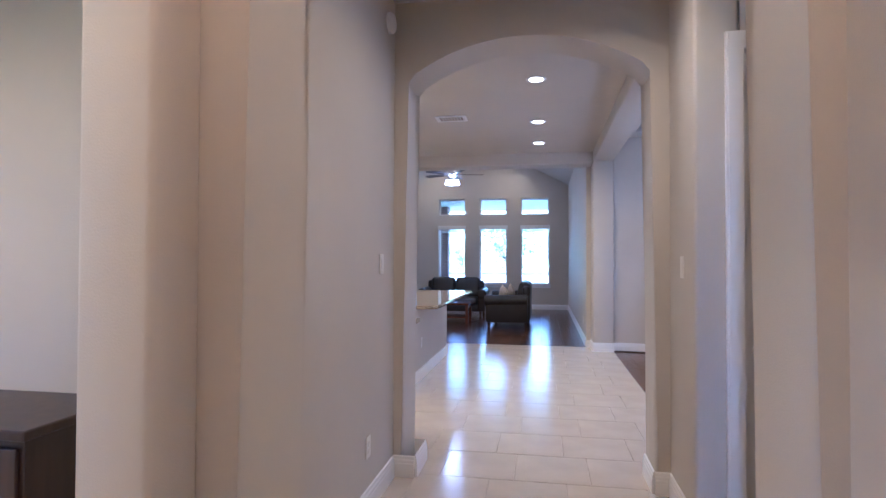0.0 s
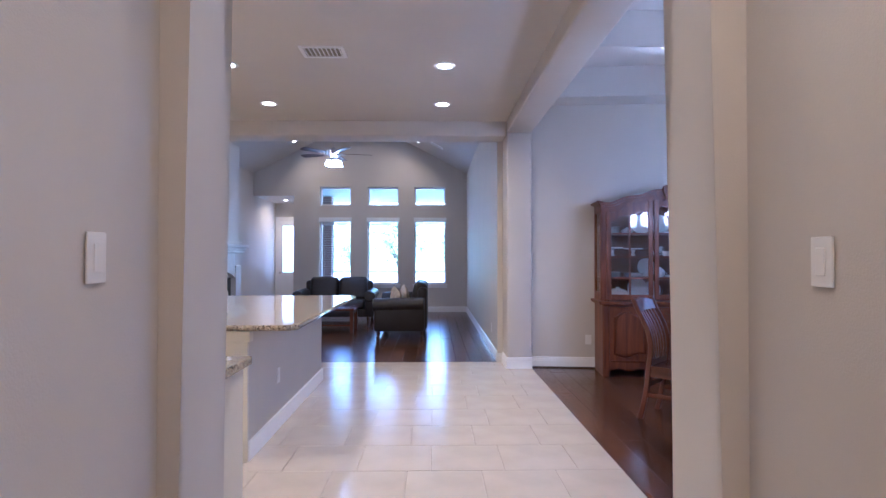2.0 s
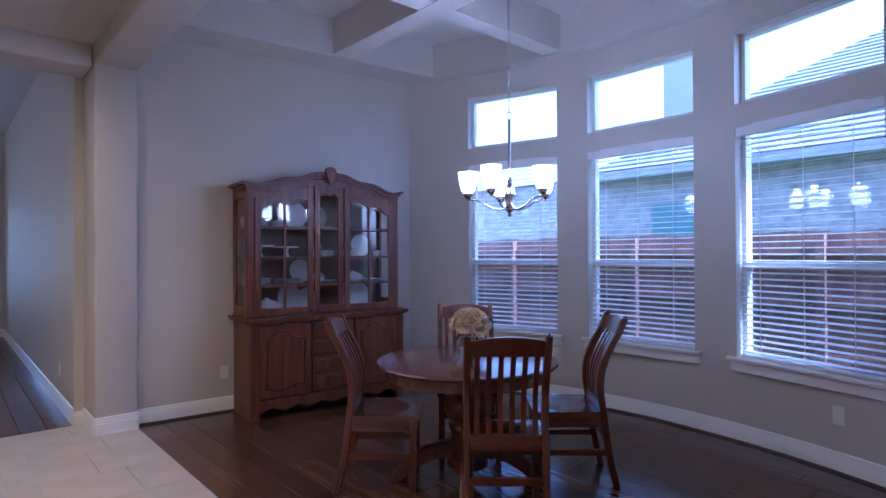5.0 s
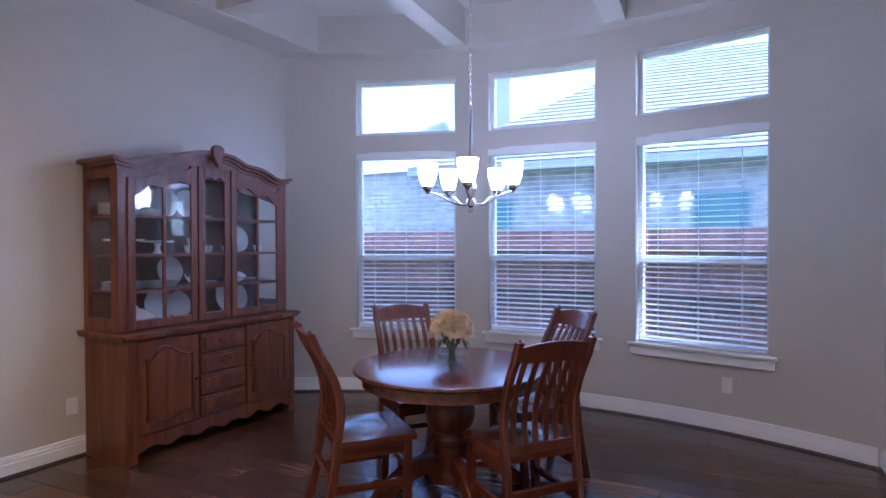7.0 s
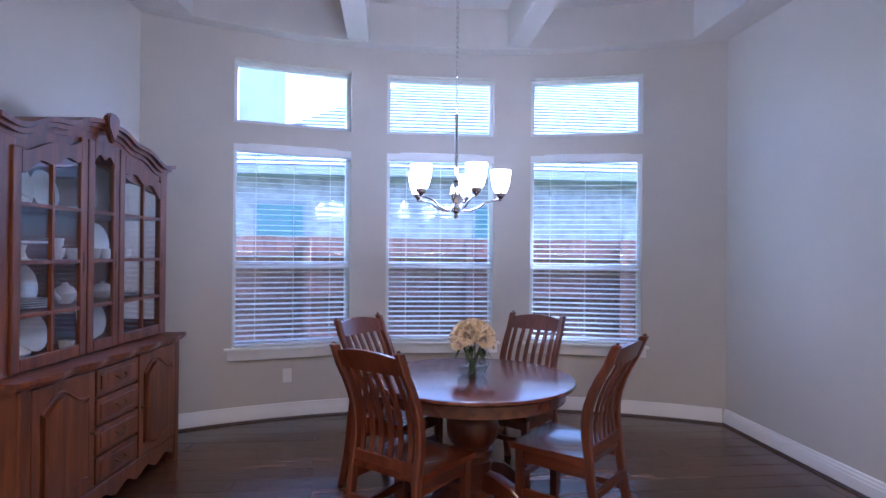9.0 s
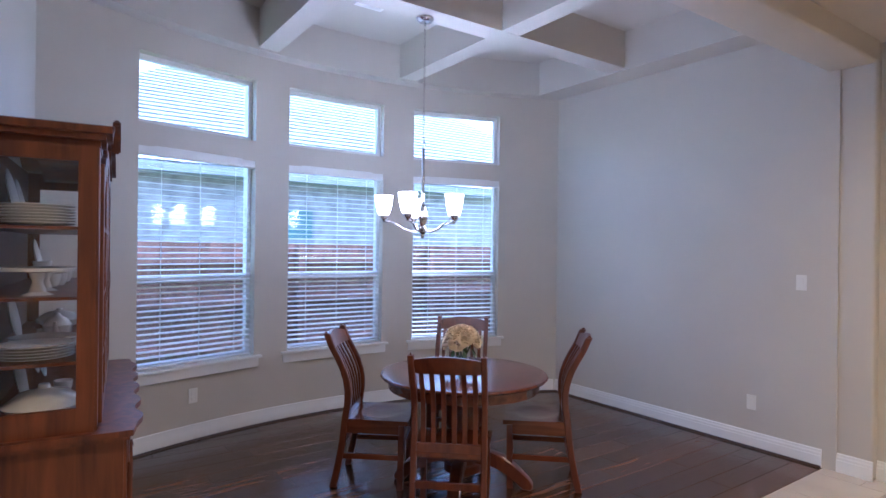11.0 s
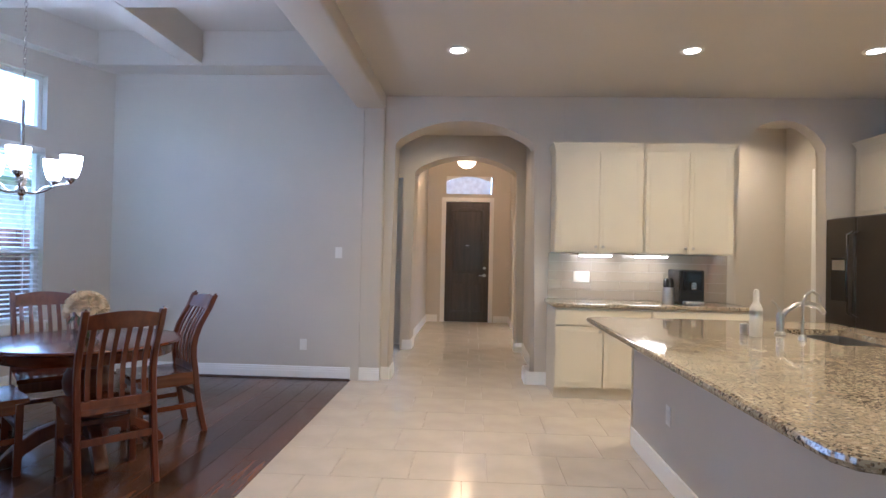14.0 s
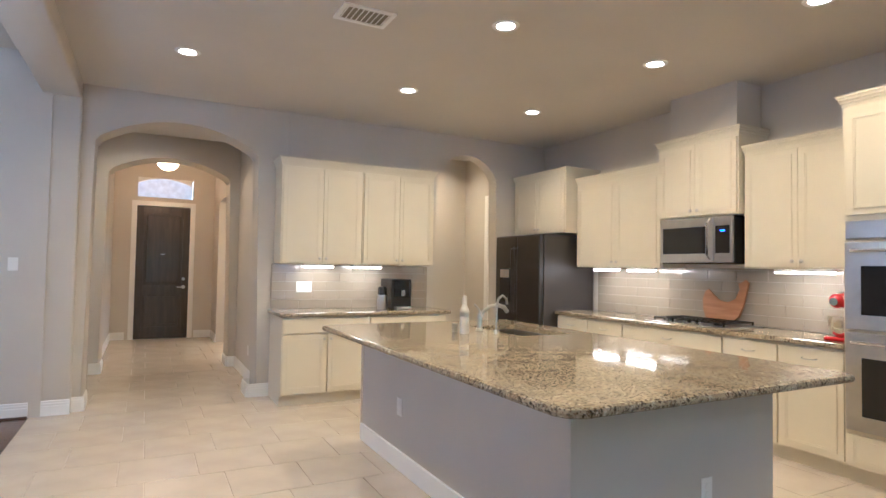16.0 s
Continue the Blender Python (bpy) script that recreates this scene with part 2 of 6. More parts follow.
def bx(*a, **k):
    b = bmesh.new()
    box(b, *a, **k)
    return b


def arc_top(u0, u1, zs, zt, n=20):
    """Points of a segmental arch from (u0, zs) over (middle, zt) to (u1, zs)."""
    w, h = (u1 - u0) / 2, zt - zs
    r = (w * w + h * h) / (2 * h)
    c, zc = (u0 + u1) / 2, zt - r
    a = math.asin(min(1.0, w / r))
    return [(c + r * math.sin(-a + 2 * a * i / n), zc + r * math.cos(-a + 2 * a * i / n)) for i in range(n + 1)]


def arch_wall(name, u_from, u_to, height, opens, thick, m, label):
    """A wall with arched openings down to the floor, their edges rounded. u along the wall, v up, thickness along w."""
    pts, marks = [(u_from, 0)], set()
    for u0, u1, zs, zt in opens:
        o = [(u0, 0)] + arc_top(u0, u1, zs, zt) + [(u1, 0)]
        marks.update(range(len(pts), len(pts) + len(o)))
        pts += o
    pts += [(u_to, 0), (u_to, height), (u_from, height)]
    bm = bmesh.new()
    a, b = slab(bm, pts, thick, m)
    bm.verts.index_update()
    keep = {id(v) for ring in (a, b) for i, v in enumerate(ring) if i in marks}
    es = [e for e in bm.edges if id(e.verts[0]) in keep and id(e.verts[1]) in keep and ((e.verts[0] in a) == (e.verts[1] in a))]
    bmesh.ops.bevel(bm, geom=es, offset=0.022, segments=3, affect='EDGES', profile=0.5)
    return structure(name, bm, WALL, label, smooth=True)


def hole_wall(bm, length, z0, z1, holes, thick, m):
    """A wall with rectangular holes (u0, u1, v0, v1), sliced into upright bands."""
    us = sorted({0.0, length, *[h[0] for h in holes], *[h[1] for h in holes]})
    for u0, u1 in zip(us, us[1:]):
        cuts = sorted([(h[2], h[3]) for h in holes if h[0] <= u0 + 1e-6 and h[1] >= u1 - 1e-6])
        z = z0
        for a, b in cuts + [(z1, z1)]:
            if a > z + 1e-6:
                slab(bm, [(u0, z), (u1, z), (u1, a), (u0, a)], thick, m)
            z = b


def along(p, q):
    """A frame at p whose u runs to q and whose v is up; w points to the left of the way from p to q, turned over."""
    u = (Vector((*q, 0)) - Vector((*p, 0))).normalized()
    w = u.cross(Vector((0, 0, 1)))
    m = Matrix((u, Vector((0, 0, 1)), w)).transposed().to_4x4()
    m.translation = (*p, 0)
    return m


def baseboard(p, q, h=0.135, t=0.016, shoe=False):
    """Stepped white baseboard along a wall from p to q, on the right-hand side."""
    L = (Vector(q) - Vector(p)).length
    m = along(p, q) @ Matrix(((0, 0, 1, 0), (0, 1, 0, 0), (1, 0, 0, 0), (0, 0, 0, 1)))
    bm = bmesh.new()
    prof = [(0, 0), (t, 0), (t, h * 0.62), (t * 0.8, h * 0.66), (t * 0.8, h * 0.78), (t * 0.55, h * 0.84), (t * 0.5, h * 0.95), (0, h)]
    slab(bm, prof, L, m)
    if shoe:
        sb2 = bmesh.new()
        slab(sb2, [(t, 0), (t + 0.014, 0), (t + 0.012, 0.008), (t + 0.005, 0.015), (t, 0.017)], L, m)
        structure("trim", sb2, DOORWOOD, "dark stained shoe moulding along the baseboard", "trim")
    return structure("baseboard", bm, TRIM, "white painted stepped wooden baseboard along the wall", "baseboard")


# ---- floors under the pieces ----
structure("floor_1", bx(-4.75, 1.236, -2.75, 8.39, -0.15, -0.006), GROUT, "tile grout bed under the cream porcelain floor", "floor")
structure("floor_2", bx(1.236, 4.80, 2.9, 8.3, -0.15, -0.006), GAP, "subfloor under dark hardwood planks of the dining room", "floor")
structure("floor_3", bx(-5.4, 1.236, 8.39, 17.4, -0.15, -0.006), GAP, "subfloor under dark hardwood planks of the living room", "floor")
structure("floor_4", bx(1.236, 4.75, -3.2, 2.9, -0.15, -0.002), PLANK, "dark hardwood floor of the study", "floor")
structure("floor_5", bx(-4.75, -0.9, -3.2, -2.75, -0.15, -0.006), GROUT, "tile floor strip of the front room", "floor")

# ---- hall, foyer and front rooms ----
arch_wall("wall_arch_kitchen", -0.98, 0.93, 3.06, [(-0.69, 0.84, 2.54, 2.79)], 0.33, along((0, 2.60), (1, 2.60)) @ pose(0, 0, -0.33), "greige painted wall with a segmental arch between hall and kitchen")
arch_wall("wall_arch_foyer", -1.0, 0.98, 3.45, [(-0.65, 0.83, 2.53, 2.76)], 0.42, along((0, 0.53), (1, 0.53)) @ pose(0, 0, -0.42), "greige painted wall with a segmental arch between foyer and hall")
structure("wall_hall_west", bx(-0.98, -0.76, 0.95, 2.60, 0, 3.06, bevel=0.004), WALL, "greige painted hall wall")
structure("wall_hall_east", bx(0.93, 1.15, 2.05, 2.94, 0, 3.06, bevel=0.02, seg=3), WALL, "greige painted hall wall with a rounded corner", smooth=True)
b = bmesh.new()
hole_wall(b, 1.4, 0, 3.06, [(0.0, 0.93, 0, 2.44)], 0.12, along((1.15, 2.17), (2.55, 2.17)) @ pose(0, 0, 0))
structure("wall_vestibule_north", b, WALL, "greige painted wall around a white closet door")
b = bmesh.new()
hole_wall(b, 1.6, 0, 3.06, [(0.0, 0.88, 0, 2.44)], 0.14, along((0.98, 0.95), (2.58, 0.95)))
structure("wall_vestibule_south", b, WALL, "greige painted wall with the study doorway")
structure("wall_vestibule_east", bx(2.2, 2.32, 0.95, 2.05, 0, 3.06), WALL, "greige painted vestibule wall")
structure("wall_foyer_west", bx(-1.0, -0.78, 0.32, 0.53, 0, 3.45, bevel=0.02, seg=3), WALL, "greige painted foyer wall end with rounded corners", smooth=True)
structure("wall_foyer_west_front", bx(-1.0, -0.78, -2.75, -1.7, 0, 3.45), WALL, "greige painted foyer wall")
structure("wall_foyer_west_header", bx(-1.0, -0.78, -1.7, 0.32, 2.5, 3.45), WALL, "greige painted header over the front room opening")
structure("wall_foyer_east", bx(0.90, 1.12, -2.75, 0.53, 0, 3.45), WALL, "greige painted foyer wall")
b = bmesh.new()
hole_wall(b, 5.75, 0, 3.45, [(4.39, 5.28, 0, 2.44), (4.36, 5.28, 2.60, 2.96)], 0.2, along((-4.75, -2.55), (1.0, -2.55)))
structure("wall_front", b, WALL, "greige painted front wall around the entrance door")
b = bmesh.new()
hole_wall(b, 3.75, 0, 3.06, [(0.55, 1.45, 0.66, 2.28), (0.55, 1.45, 2.47, 2.95)], 0.2, along((1.12, -3.1), (4.87, -3.1)))
structure("wall_study_front", b, WALL, "greige painted study wall with a window")
structure("wall_study_east", bx(4.75, 4.95, -3.2, 2.8, 0, 3.06), WALL, "greige painted study wall")
structure("wall_study_north", bx(2.5, 4.95, 0.81, 0.95, 0, 3.06), WALL, "greige painted study wall")
b = bmesh.new()
hole_wall(b, 4.2, 0, 3.06, [(1.4, 2.6, 0.6, 2.4)], 0.2, along((-4.75, 1.15), (-4.75, -3.05)))
structure("wall_front_room_west", b, WALL, "greige painted front room wall with a window")
structure("wall_front_room_north", bx(-4.75, -0.98, 1.05, 1.2, 0, 3.06), WALL, "greige painted front room wall")
structure("ceiling_foyer", bx(-1.0, 1.15, -2.75, 0.95, 3.45, 3.6), CEIL, "painted foyer ceiling", "ceiling")
structure("ceiling_hall", bx(-0.98, 2.55, 0.95, 2.94, 3.05, 3.2), CEIL, "painted hall ceiling", "ceiling")
structure("ceiling_front_room", bx(-4.95, -1.0, -3.2, 1.2, 3.05, 3.2), CEIL, "painted front room ceiling", "ceiling")
structure("ceiling_study", bx(1.12, 4.95, -3.3, 1.12, 3.05, 3.2), CEIL, "painted study ceiling", "ceiling")

# ---- kitchen ----
arch_wall("wall_kitchen_south", -4.65, -0.98, 3.06, [(-3.68, -2.77, 2.48, 2.82)], 0.18, along((0, 2.76), (1, 2.76)) @ pose(0, 0, -0.18), "greige painted kitchen wall with a round-headed pantry arch")
structure("wall_kitchen_west", bx(-4.65, -4.45, 2.7, 8.4, 0, 3.06), WALL, "greige painted kitchen wall")
structure("wall_pantry_south", bx(-4.0, -2.1, 1.40, 1.55, 0, 3.06), WALL, "greige painted pantry hall wall")
structure("wall_pantry_west", bx(-4.15, -4.0, 1.40, 2.76, 0, 3.06), WALL, "greige painted pantry hall wall")
structure("wall_pantry_east", bx(-2.1, -1.95, 1.40, 2.76, 0, 3.06), WALL, "greige painted pantry hall wall")
structure("ceiling_kitchen", bx(-4.65, 0.95, 2.94, 8.0, 3.05, 3.25), CEIL, "greige painted kitchen ceiling", "ceiling")
structure("ceiling_pantry", bx(-4.15, -1.95, 1.40, 2.94, 3.05, 3.2), CEIL, "painted pantry hall ceiling", "ceiling")
structure("wall_pilaster_south", bx(0.93, 1.236, 2.90, 3.0, 0, 2.95, bevel=0.02, seg=3), WALL, "greige painted pilaster with rounded corners", smooth=True)
structure("wall_pilaster_north", bx(0.93, 1.236, 7.95, 8.39, 0, 2.95, bevel=0.02, seg=3), WALL, "greige painted pilaster with rounded corners", smooth=True)
structure("wall_beam_dining", bx(0.93, 1.236, 2.95, 8.3, 2.90, 3.60, bevel=0.02, seg=3), WALL, "greige painted beam between kitchen and dining room", smooth=True)
structure("wall_beam_living", bx(-5.0, 0.93, 8.0, 8.39, 2.87, 3.6, bevel=0.02, seg=3), WALL, "greige painted beam between kitchen and living room", smooth=True)
structure("wall_kitchen_end", bx(-4.65, -4.2, 8.0, 8.39, 0, 2.87, bevel=0.02, seg=3), WALL, "greige painted wall end beside the kitchen", smooth=True)

# ---- dining room ----
BOW_X, BOW_Y, BOW_R = -0.28, 5.385, 4.8


def on_bow(deg, r=0.0):
    """A plan point on the bowed dining room wall, r metres inside its face."""
    return (BOW_X + (BOW_R - r) * math.cos(radians(deg)), BOW_Y + (BOW_R - r) * math.sin(radians(deg)))


def bow_wall(name, holes, z_top, thick, label):
    """A wall bent to the bow, with rectangular holes (angle from, angle to, z from, z to) through it."""
    cuts = {h[0] for h in holes} | {h[1] for h in holes} | {-31.0, 35.0}
    cuts |= {float(d) for d in range(-30, 35, 2) if all(abs(d - c) > 0.7 for c in cuts)}
    az = sorted(cuts)
    zs = sorted({0.0, z_top} | {h[2] for h in holes} | {h[3] for h in holes})
    n, k = len(az) - 1, len(zs) - 1
    full = lambda i, j: 0 <= i < n and 0 <= j < k and not any(h[0] < (az[i] + az[i + 1]) / 2 < h[1] and h[2] < (zs[j] + zs[j + 1]) / 2 < h[3] for h in holes)
    bm = bmesh.new()
    made = {}

    def v(i, j, o):
        if (i, j, o) not in made:
            made[i, j, o] = bm.verts.new((*on_bow(az[i], -thick * o), zs[j]))
        return made[i, j, o]

    for i in range(n):
        for j in range(k):
            if not full(i, j):
                continue
            for o in (0, 1):
                bm.faces.new((v(i, j, o), v(i + 1, j, o), v(i + 1, j + 1, o), v(i, j + 1, o)))
            for di, dj, a, c in ((-1, 0, (i, j), (i, j + 1)), (1, 0, (i + 1, j), (i + 1, j + 1)), (0, -1, (i, j), (i + 1, j)), (0, 1, (i, j + 1), (i + 1, j + 1))):
                if not full(i + di, j + dj):
                    bm.faces.new((v(*a, 0), v(*c, 0), v(*c, 1), v(*a, 1)))
    return structure(name, bm, WALL, label, smooth=True)


structure("wall_dining_south", bx(1.15, 4.3, 2.75, 3.02, 0, 3.6), WALL, "greige painted dining room wall")
b = bmesh.new()
NW0, NW1 = (1.236, 8.02), (3.92, 7.76)
NORTHANG = math.degrees(math.atan2(NW1[1] - NW0[1], NW1[0] - NW0[0]))
prism(b, [(1.1, 8.033), (4.1, 7.742), (4.1, 8.2), (1.1, 8.4)], 0, 3.6)
structure("wall_dining_north", b, WALL, "greige painted dining room wall behind the hutch")
WIN_AT, WIN_HALF = (15.6, 0.1, -15.6), 5.86
bow_wall("wall_bow", [(a - WIN_HALF, a + WIN_HALF, z0, z1) for a in WIN_AT for z0, z1 in ((0.62, 2.32), (2.495, 3.03))], 3.6, 0.16, "greige painted bowed wall with three tall windows and transoms")
# coffered ceiling: a border that follows the walls, and crossing beams
b = bmesh.new()
box(b, 1.1, 4.9, 2.9, 8.3, 3.60, 3.7)
box(b, 1.2, 1.5, 3.0, 8.1, 3.245, 3.60)
prism(b, [(1.5, 3.0), (4.2, 3.0), (4.2, 3.33), (1.5, 3.33)], 3.245, 3.60)
prism(b, [(1.5, 7.62), (4.2, 7.36), (4.2, 8.1), (1.5, 8.1)], 3.249, 3.60)
ring = list(range(-30, 35, 3))
for d0, d1 in zip(ring, ring[1:]):
    prism(b, [on_bow(d0, 0.15), on_bow(d0, -0.1), on_bow(d1, -0.1), on_bow(d1, 0.15)], 3.247, 3.60)
box(b, 2.78, 2.98, 3.2, 7.6, 3.262, 3.60)
box(b, 1.4, 4.45, 6.05, 6.23, 3.266, 3.60)
box(b, 1.4, 4.45, 4.64, 4.82, 3.266, 3.60)
structure("ceiling_dining", b, CEIL, "painted coffered ceiling with crossing beams", "ceiling")

# ---- living room ----
EX, WX, EAVE, RX, RZ = 0.86, -4.46, 3.46, -1.80, 4.87
structure("wall_living_east", bx(EX, EX + 0.2, 8.39, 15.4, 0, 3.6), WALL, "greige painted living room wall")
structure("wall_living_west", bx(WX - 0.2, WX, 8.39, 17.4, 0, 3.6), WALL, "greige painted living room wall")
b = bmesh.new()
LW = [(-2.81, -2.03), (-1.62, -0.84), (-0.45, 0.34)]
hole_wall(b, EX - WX, 0, 3.46, [(x0 - WX, x1 - WX, 0.70, 2.35) for x0, x1 in LW] + [(x0 - WX, x1 - WX, 2.66, 3.13) for x0, x1 in LW] + [(0.0, 1.0, 0, 2.9)], -0.2, along((WX, 15.2), (EX, 15.2)))
slab(b, [(0, 3.46), (EX - WX, 3.46), (RX - WX, RZ)], -0.2, along((WX, 15.2), (EX, 15.2)))
structure("wall_living_north", b, WALL, "greige painted gable wall with three tall windows and transoms")
b = bmesh.new()
for x0, x1, z0, z1 in ((WX - 0.1, RX, EAVE - 0.05, RZ), (RX, EX + 0.1, RZ, EAVE - 0.05)):
    slab(b, [(x0, z0), (x1, z1), (x1, z1 + 0.15), (x0, z0 + 0.15)], -7.1, along((0, 8.3), (1, 8.3)))
structure("ceiling_living", b, CEIL, "painted vaulted living room ceiling", "ceiling")
b = bmesh.new()
slab(b, [(WX, 3.0), (EX, 3.0), (EX, 3.46), (RX, RZ), (WX, 3.46)], -0.05, along((0, 8.36), (1, 8.36)))
structure("wall_living_south_gable", b, WALL, "greige painted gable above the beam")
structure("ceiling_passage", bx(WX, -3.3, 15.4, 17.4, 2.9, 3.05), CEIL, "low painted ceiling of the back passage", "ceiling")
structure("wall_passage_east", bx(-3.46, -3.3, 15.4, 17.4, 0, 2.9), WALL, "greige painted passage wall")
structure("wall_passage_north", bx(WX, -3.3, 17.2, 17.4, 0, 2.9), WALL, "greige painted passage wall")

structure("trim", bx(-3.998, -3.975, 2.16, 2.26, 0, 2.44, bevel=0.003), TRIM, "white painted door casing in the pantry hall", "trim")

# ---- baseboards ----
for p, q in (((-0.62, 2.61), (-0.62, 2.93)), ((0.84, 2.93), (0.84, 2.61)), ((-0.76, 0.97), (-0.76, 2.58)), ((-0.76, 2.60), (-0.62, 2.60)), ((0.84, 2.60), (0.93, 2.60)), ((0.93, 2.60), (0.93, 2.07)),
             ((0.93, 2.93), (0.84, 2.93)), ((-0.62, 2.94), (-0.84, 2.94)), ((1.236, 3.0), (0.93, 3.0)), ((3.95, 3.02), (1.24, 3.02)),
             ((0.93, 7.95), (1.236, 7.95)), ((0.93, 8.39), (0.93, 7.95)), (NW0, NW1),
             ((EX, 8.40), (0.93, 8.40)), ((EX, 15.2), (EX, 8.40)), ((-3.46, 15.2), (EX, 15.2)), ((WX, 8.39), (WX, 10.9)), ((WX, 12.95), (WX, 17.2)), ((-0.65, 0.55), (-0.65, 0.93)), ((0.83, 0.93), (0.83, 0.55)),
             ((-0.78, 0.34), (-0.78, 0.53)), ((-0.78, 0.53), (-0.65, 0.53)), ((0.83, 0.53), (0.90, 0.53)), ((0.90, 0.53), (0.90, -2.55)), ((-0.78, -2.55), (-0.78, -1.7)), ((0.90, -2.55), (0.67, -2.55)), ((-0.47, -2.55), (-0.78, -2.55)),
             ((-2.70, 2.94), (-2.77, 2.94)), ((-2.15, 1.55), (-3.95, 1.55)), ((0.95, 0.95), (0.83, 0.95)), ((-0.65, 0.95), (-0.76, 0.95))):
    baseboard(p, q, shoe=min(p[0], q[0]) > 1.236 or (p[0] > 1.23 and q[0] > 3))

def bow_strip(name, prof, material, label, category):
    """A moulding profile of (inset, height) pairs swept along the bowed wall."""
    bm = bmesh.new()
    az = [-29.2 + (29.2 + 30.0) * i / 36 for i in range(37)]
    rows = [[bm.verts.new((*on_bow(d, u), z)) for u, z in prof] for d in az]
    for p, q in zip(rows, rows[1:]):
        for i in range(len(prof)):
            bm.faces.new((p[i], p[(i + 1) % len(prof)], q[(i + 1) % len(prof)], q[i]))
    bm.faces.new(rows[0])
    bm.faces.new(rows[-1][::-1])
    return structure(name, bm, material, label, category, smooth=True)


bow_strip("baseboard", [(0, 0), (0.016, 0), (0.016, 0.084), (0.0128, 0.089), (0.0128, 0.105), (0.009, 0.113), (0.008, 0.128), (0, 0.135)], TRIM, "white painted stepped baseboard bent along the bowed wall", "baseboard")
bow_strip("trim", [(0.016, 0), (0.030, 0), (0.028, 0.008), (0.021, 0.015), (0.016, 0.017)], DOORWOOD, "dark stained shoe moulding along the bowed wall", "trim")


# ---- windows ----
def blind(parent, w, z0, z1, y, name="blind"):
    """A raised-slat horizontal blind with head rail, bottom rail, ladders and cords, under its window."""
    part("valance", bx(-w / 2 - 0.02, w / 2 + 0.02, y - 0.035, y + 0.03, z1 - 0.075, z1, bevel=0.006), BLIND, parent, "white faux-wood blind valance")
    n = int((z1 - z0 - 0.1) / 0.0445)
    sl = bmesh.new()
    box(sl, -w / 2 + 0.012, w / 2 - 0.012, -0.024, 0.024, -0.0014, 0.0014)
    me = finish(sl, "slat", BLIND)
    for i in range(n):
        ob = new("slat", me)
        ob.parent = parent
        ob.matrix_basis = pose(0, y, z0 + 0.045 + i * 0.0445, 8 + 1.2 * math.sin(i * 2.1), 0.12 * math.sin(i * 1.3), 0)
    part("bottom_rail", bx(-w / 2 + 0.012, w / 2 - 0.012, y - 0.025, y + 0.025, z0 + 0.004, z0 + 0.022, bevel=0.004), BLIND, parent)
    for u in (-w * 0.32, 0.0, w * 0.32):
        part("ladder_cord", bx(u - 0.002, u + 0.002, y - 0.028, y - 0.0255, z0 + 0.01, z1 - 0.07), BLIND, parent)


def window(name, m, w, z0, z1, depth=0.16, rail=None, sill=True, blinds=False, screen=False, label=""):
    """A vinyl window set in a wall; local x along the wall, y outwards, z up."""
    ob = thing(name, label, "window", m, kind="structure")
    d0, d1 = depth - 0.075, depth - 0.015
    f = 0.038
    b = bmesh.new()
    box(b, -w / 2 + 0.002, -w / 2 + f, d0, d1, z0 + 0.002, z1 - 0.002)
    box(b, w / 2 - f, w / 2 - 0.002, d0, d1, z0 + 0.002, z1 - 0.002)
    box(b, -w / 2 + f, w / 2 - f, d0, d1, z0 + 0.002, z0 + f)
    box(b, -w / 2 + f, w / 2 - f, d0, d1, z1 - f, z1 - 0.002)
    part("window_frame", b, VINYL, ob, "white vinyl window frame")
    cuts = [z0 + f, z1 - f]
    if rail:
        part("meeting_rail", bx(-w / 2 + f, w / 2 - f, d0 - 0.008, d1 - 0.004, rail - 0.024, rail + 0.024, bevel=0.003), VINYL, ob)
        cuts = [z0 + f, rail - 0.024, rail + 0.024, z1 - f]
    for a, c in zip(cuts[::2], cuts[1::2]):
        g = part("pane", bx(-w / 2 + f, w / 2 - f, depth - 0.05, depth - 0.045, a, c), GLASS, ob)
        g.visible_shadow = False
    if screen:
        g = part("insect_screen", bx(-w / 2 + f, w / 2 - f, depth - 0.032, depth - 0.030, z0 + f, rail - 0.02), SCREEN, ob, "grey insect screen")
        g.visible_shadow = False
    if sill:
        part("window_sill", bx(-w / 2 - 0.05, w / 2 + 0.05, -0.045, depth - 0.075, z0 - 0.022, z0 + 0.002, bevel=0.005), TRIM, ob, "white painted window stool")
        part("apron", bx(-w / 2 - 0.03, w / 2 + 0.03, -0.018, 0.004, z0 - 0.10, z0 - 0.022, bevel=0.004), TRIM, ob)
    if blinds:
        blind(ob, w - 0.03, z0 + 0.004, z1 + 0.012, 0.045)
    return ob


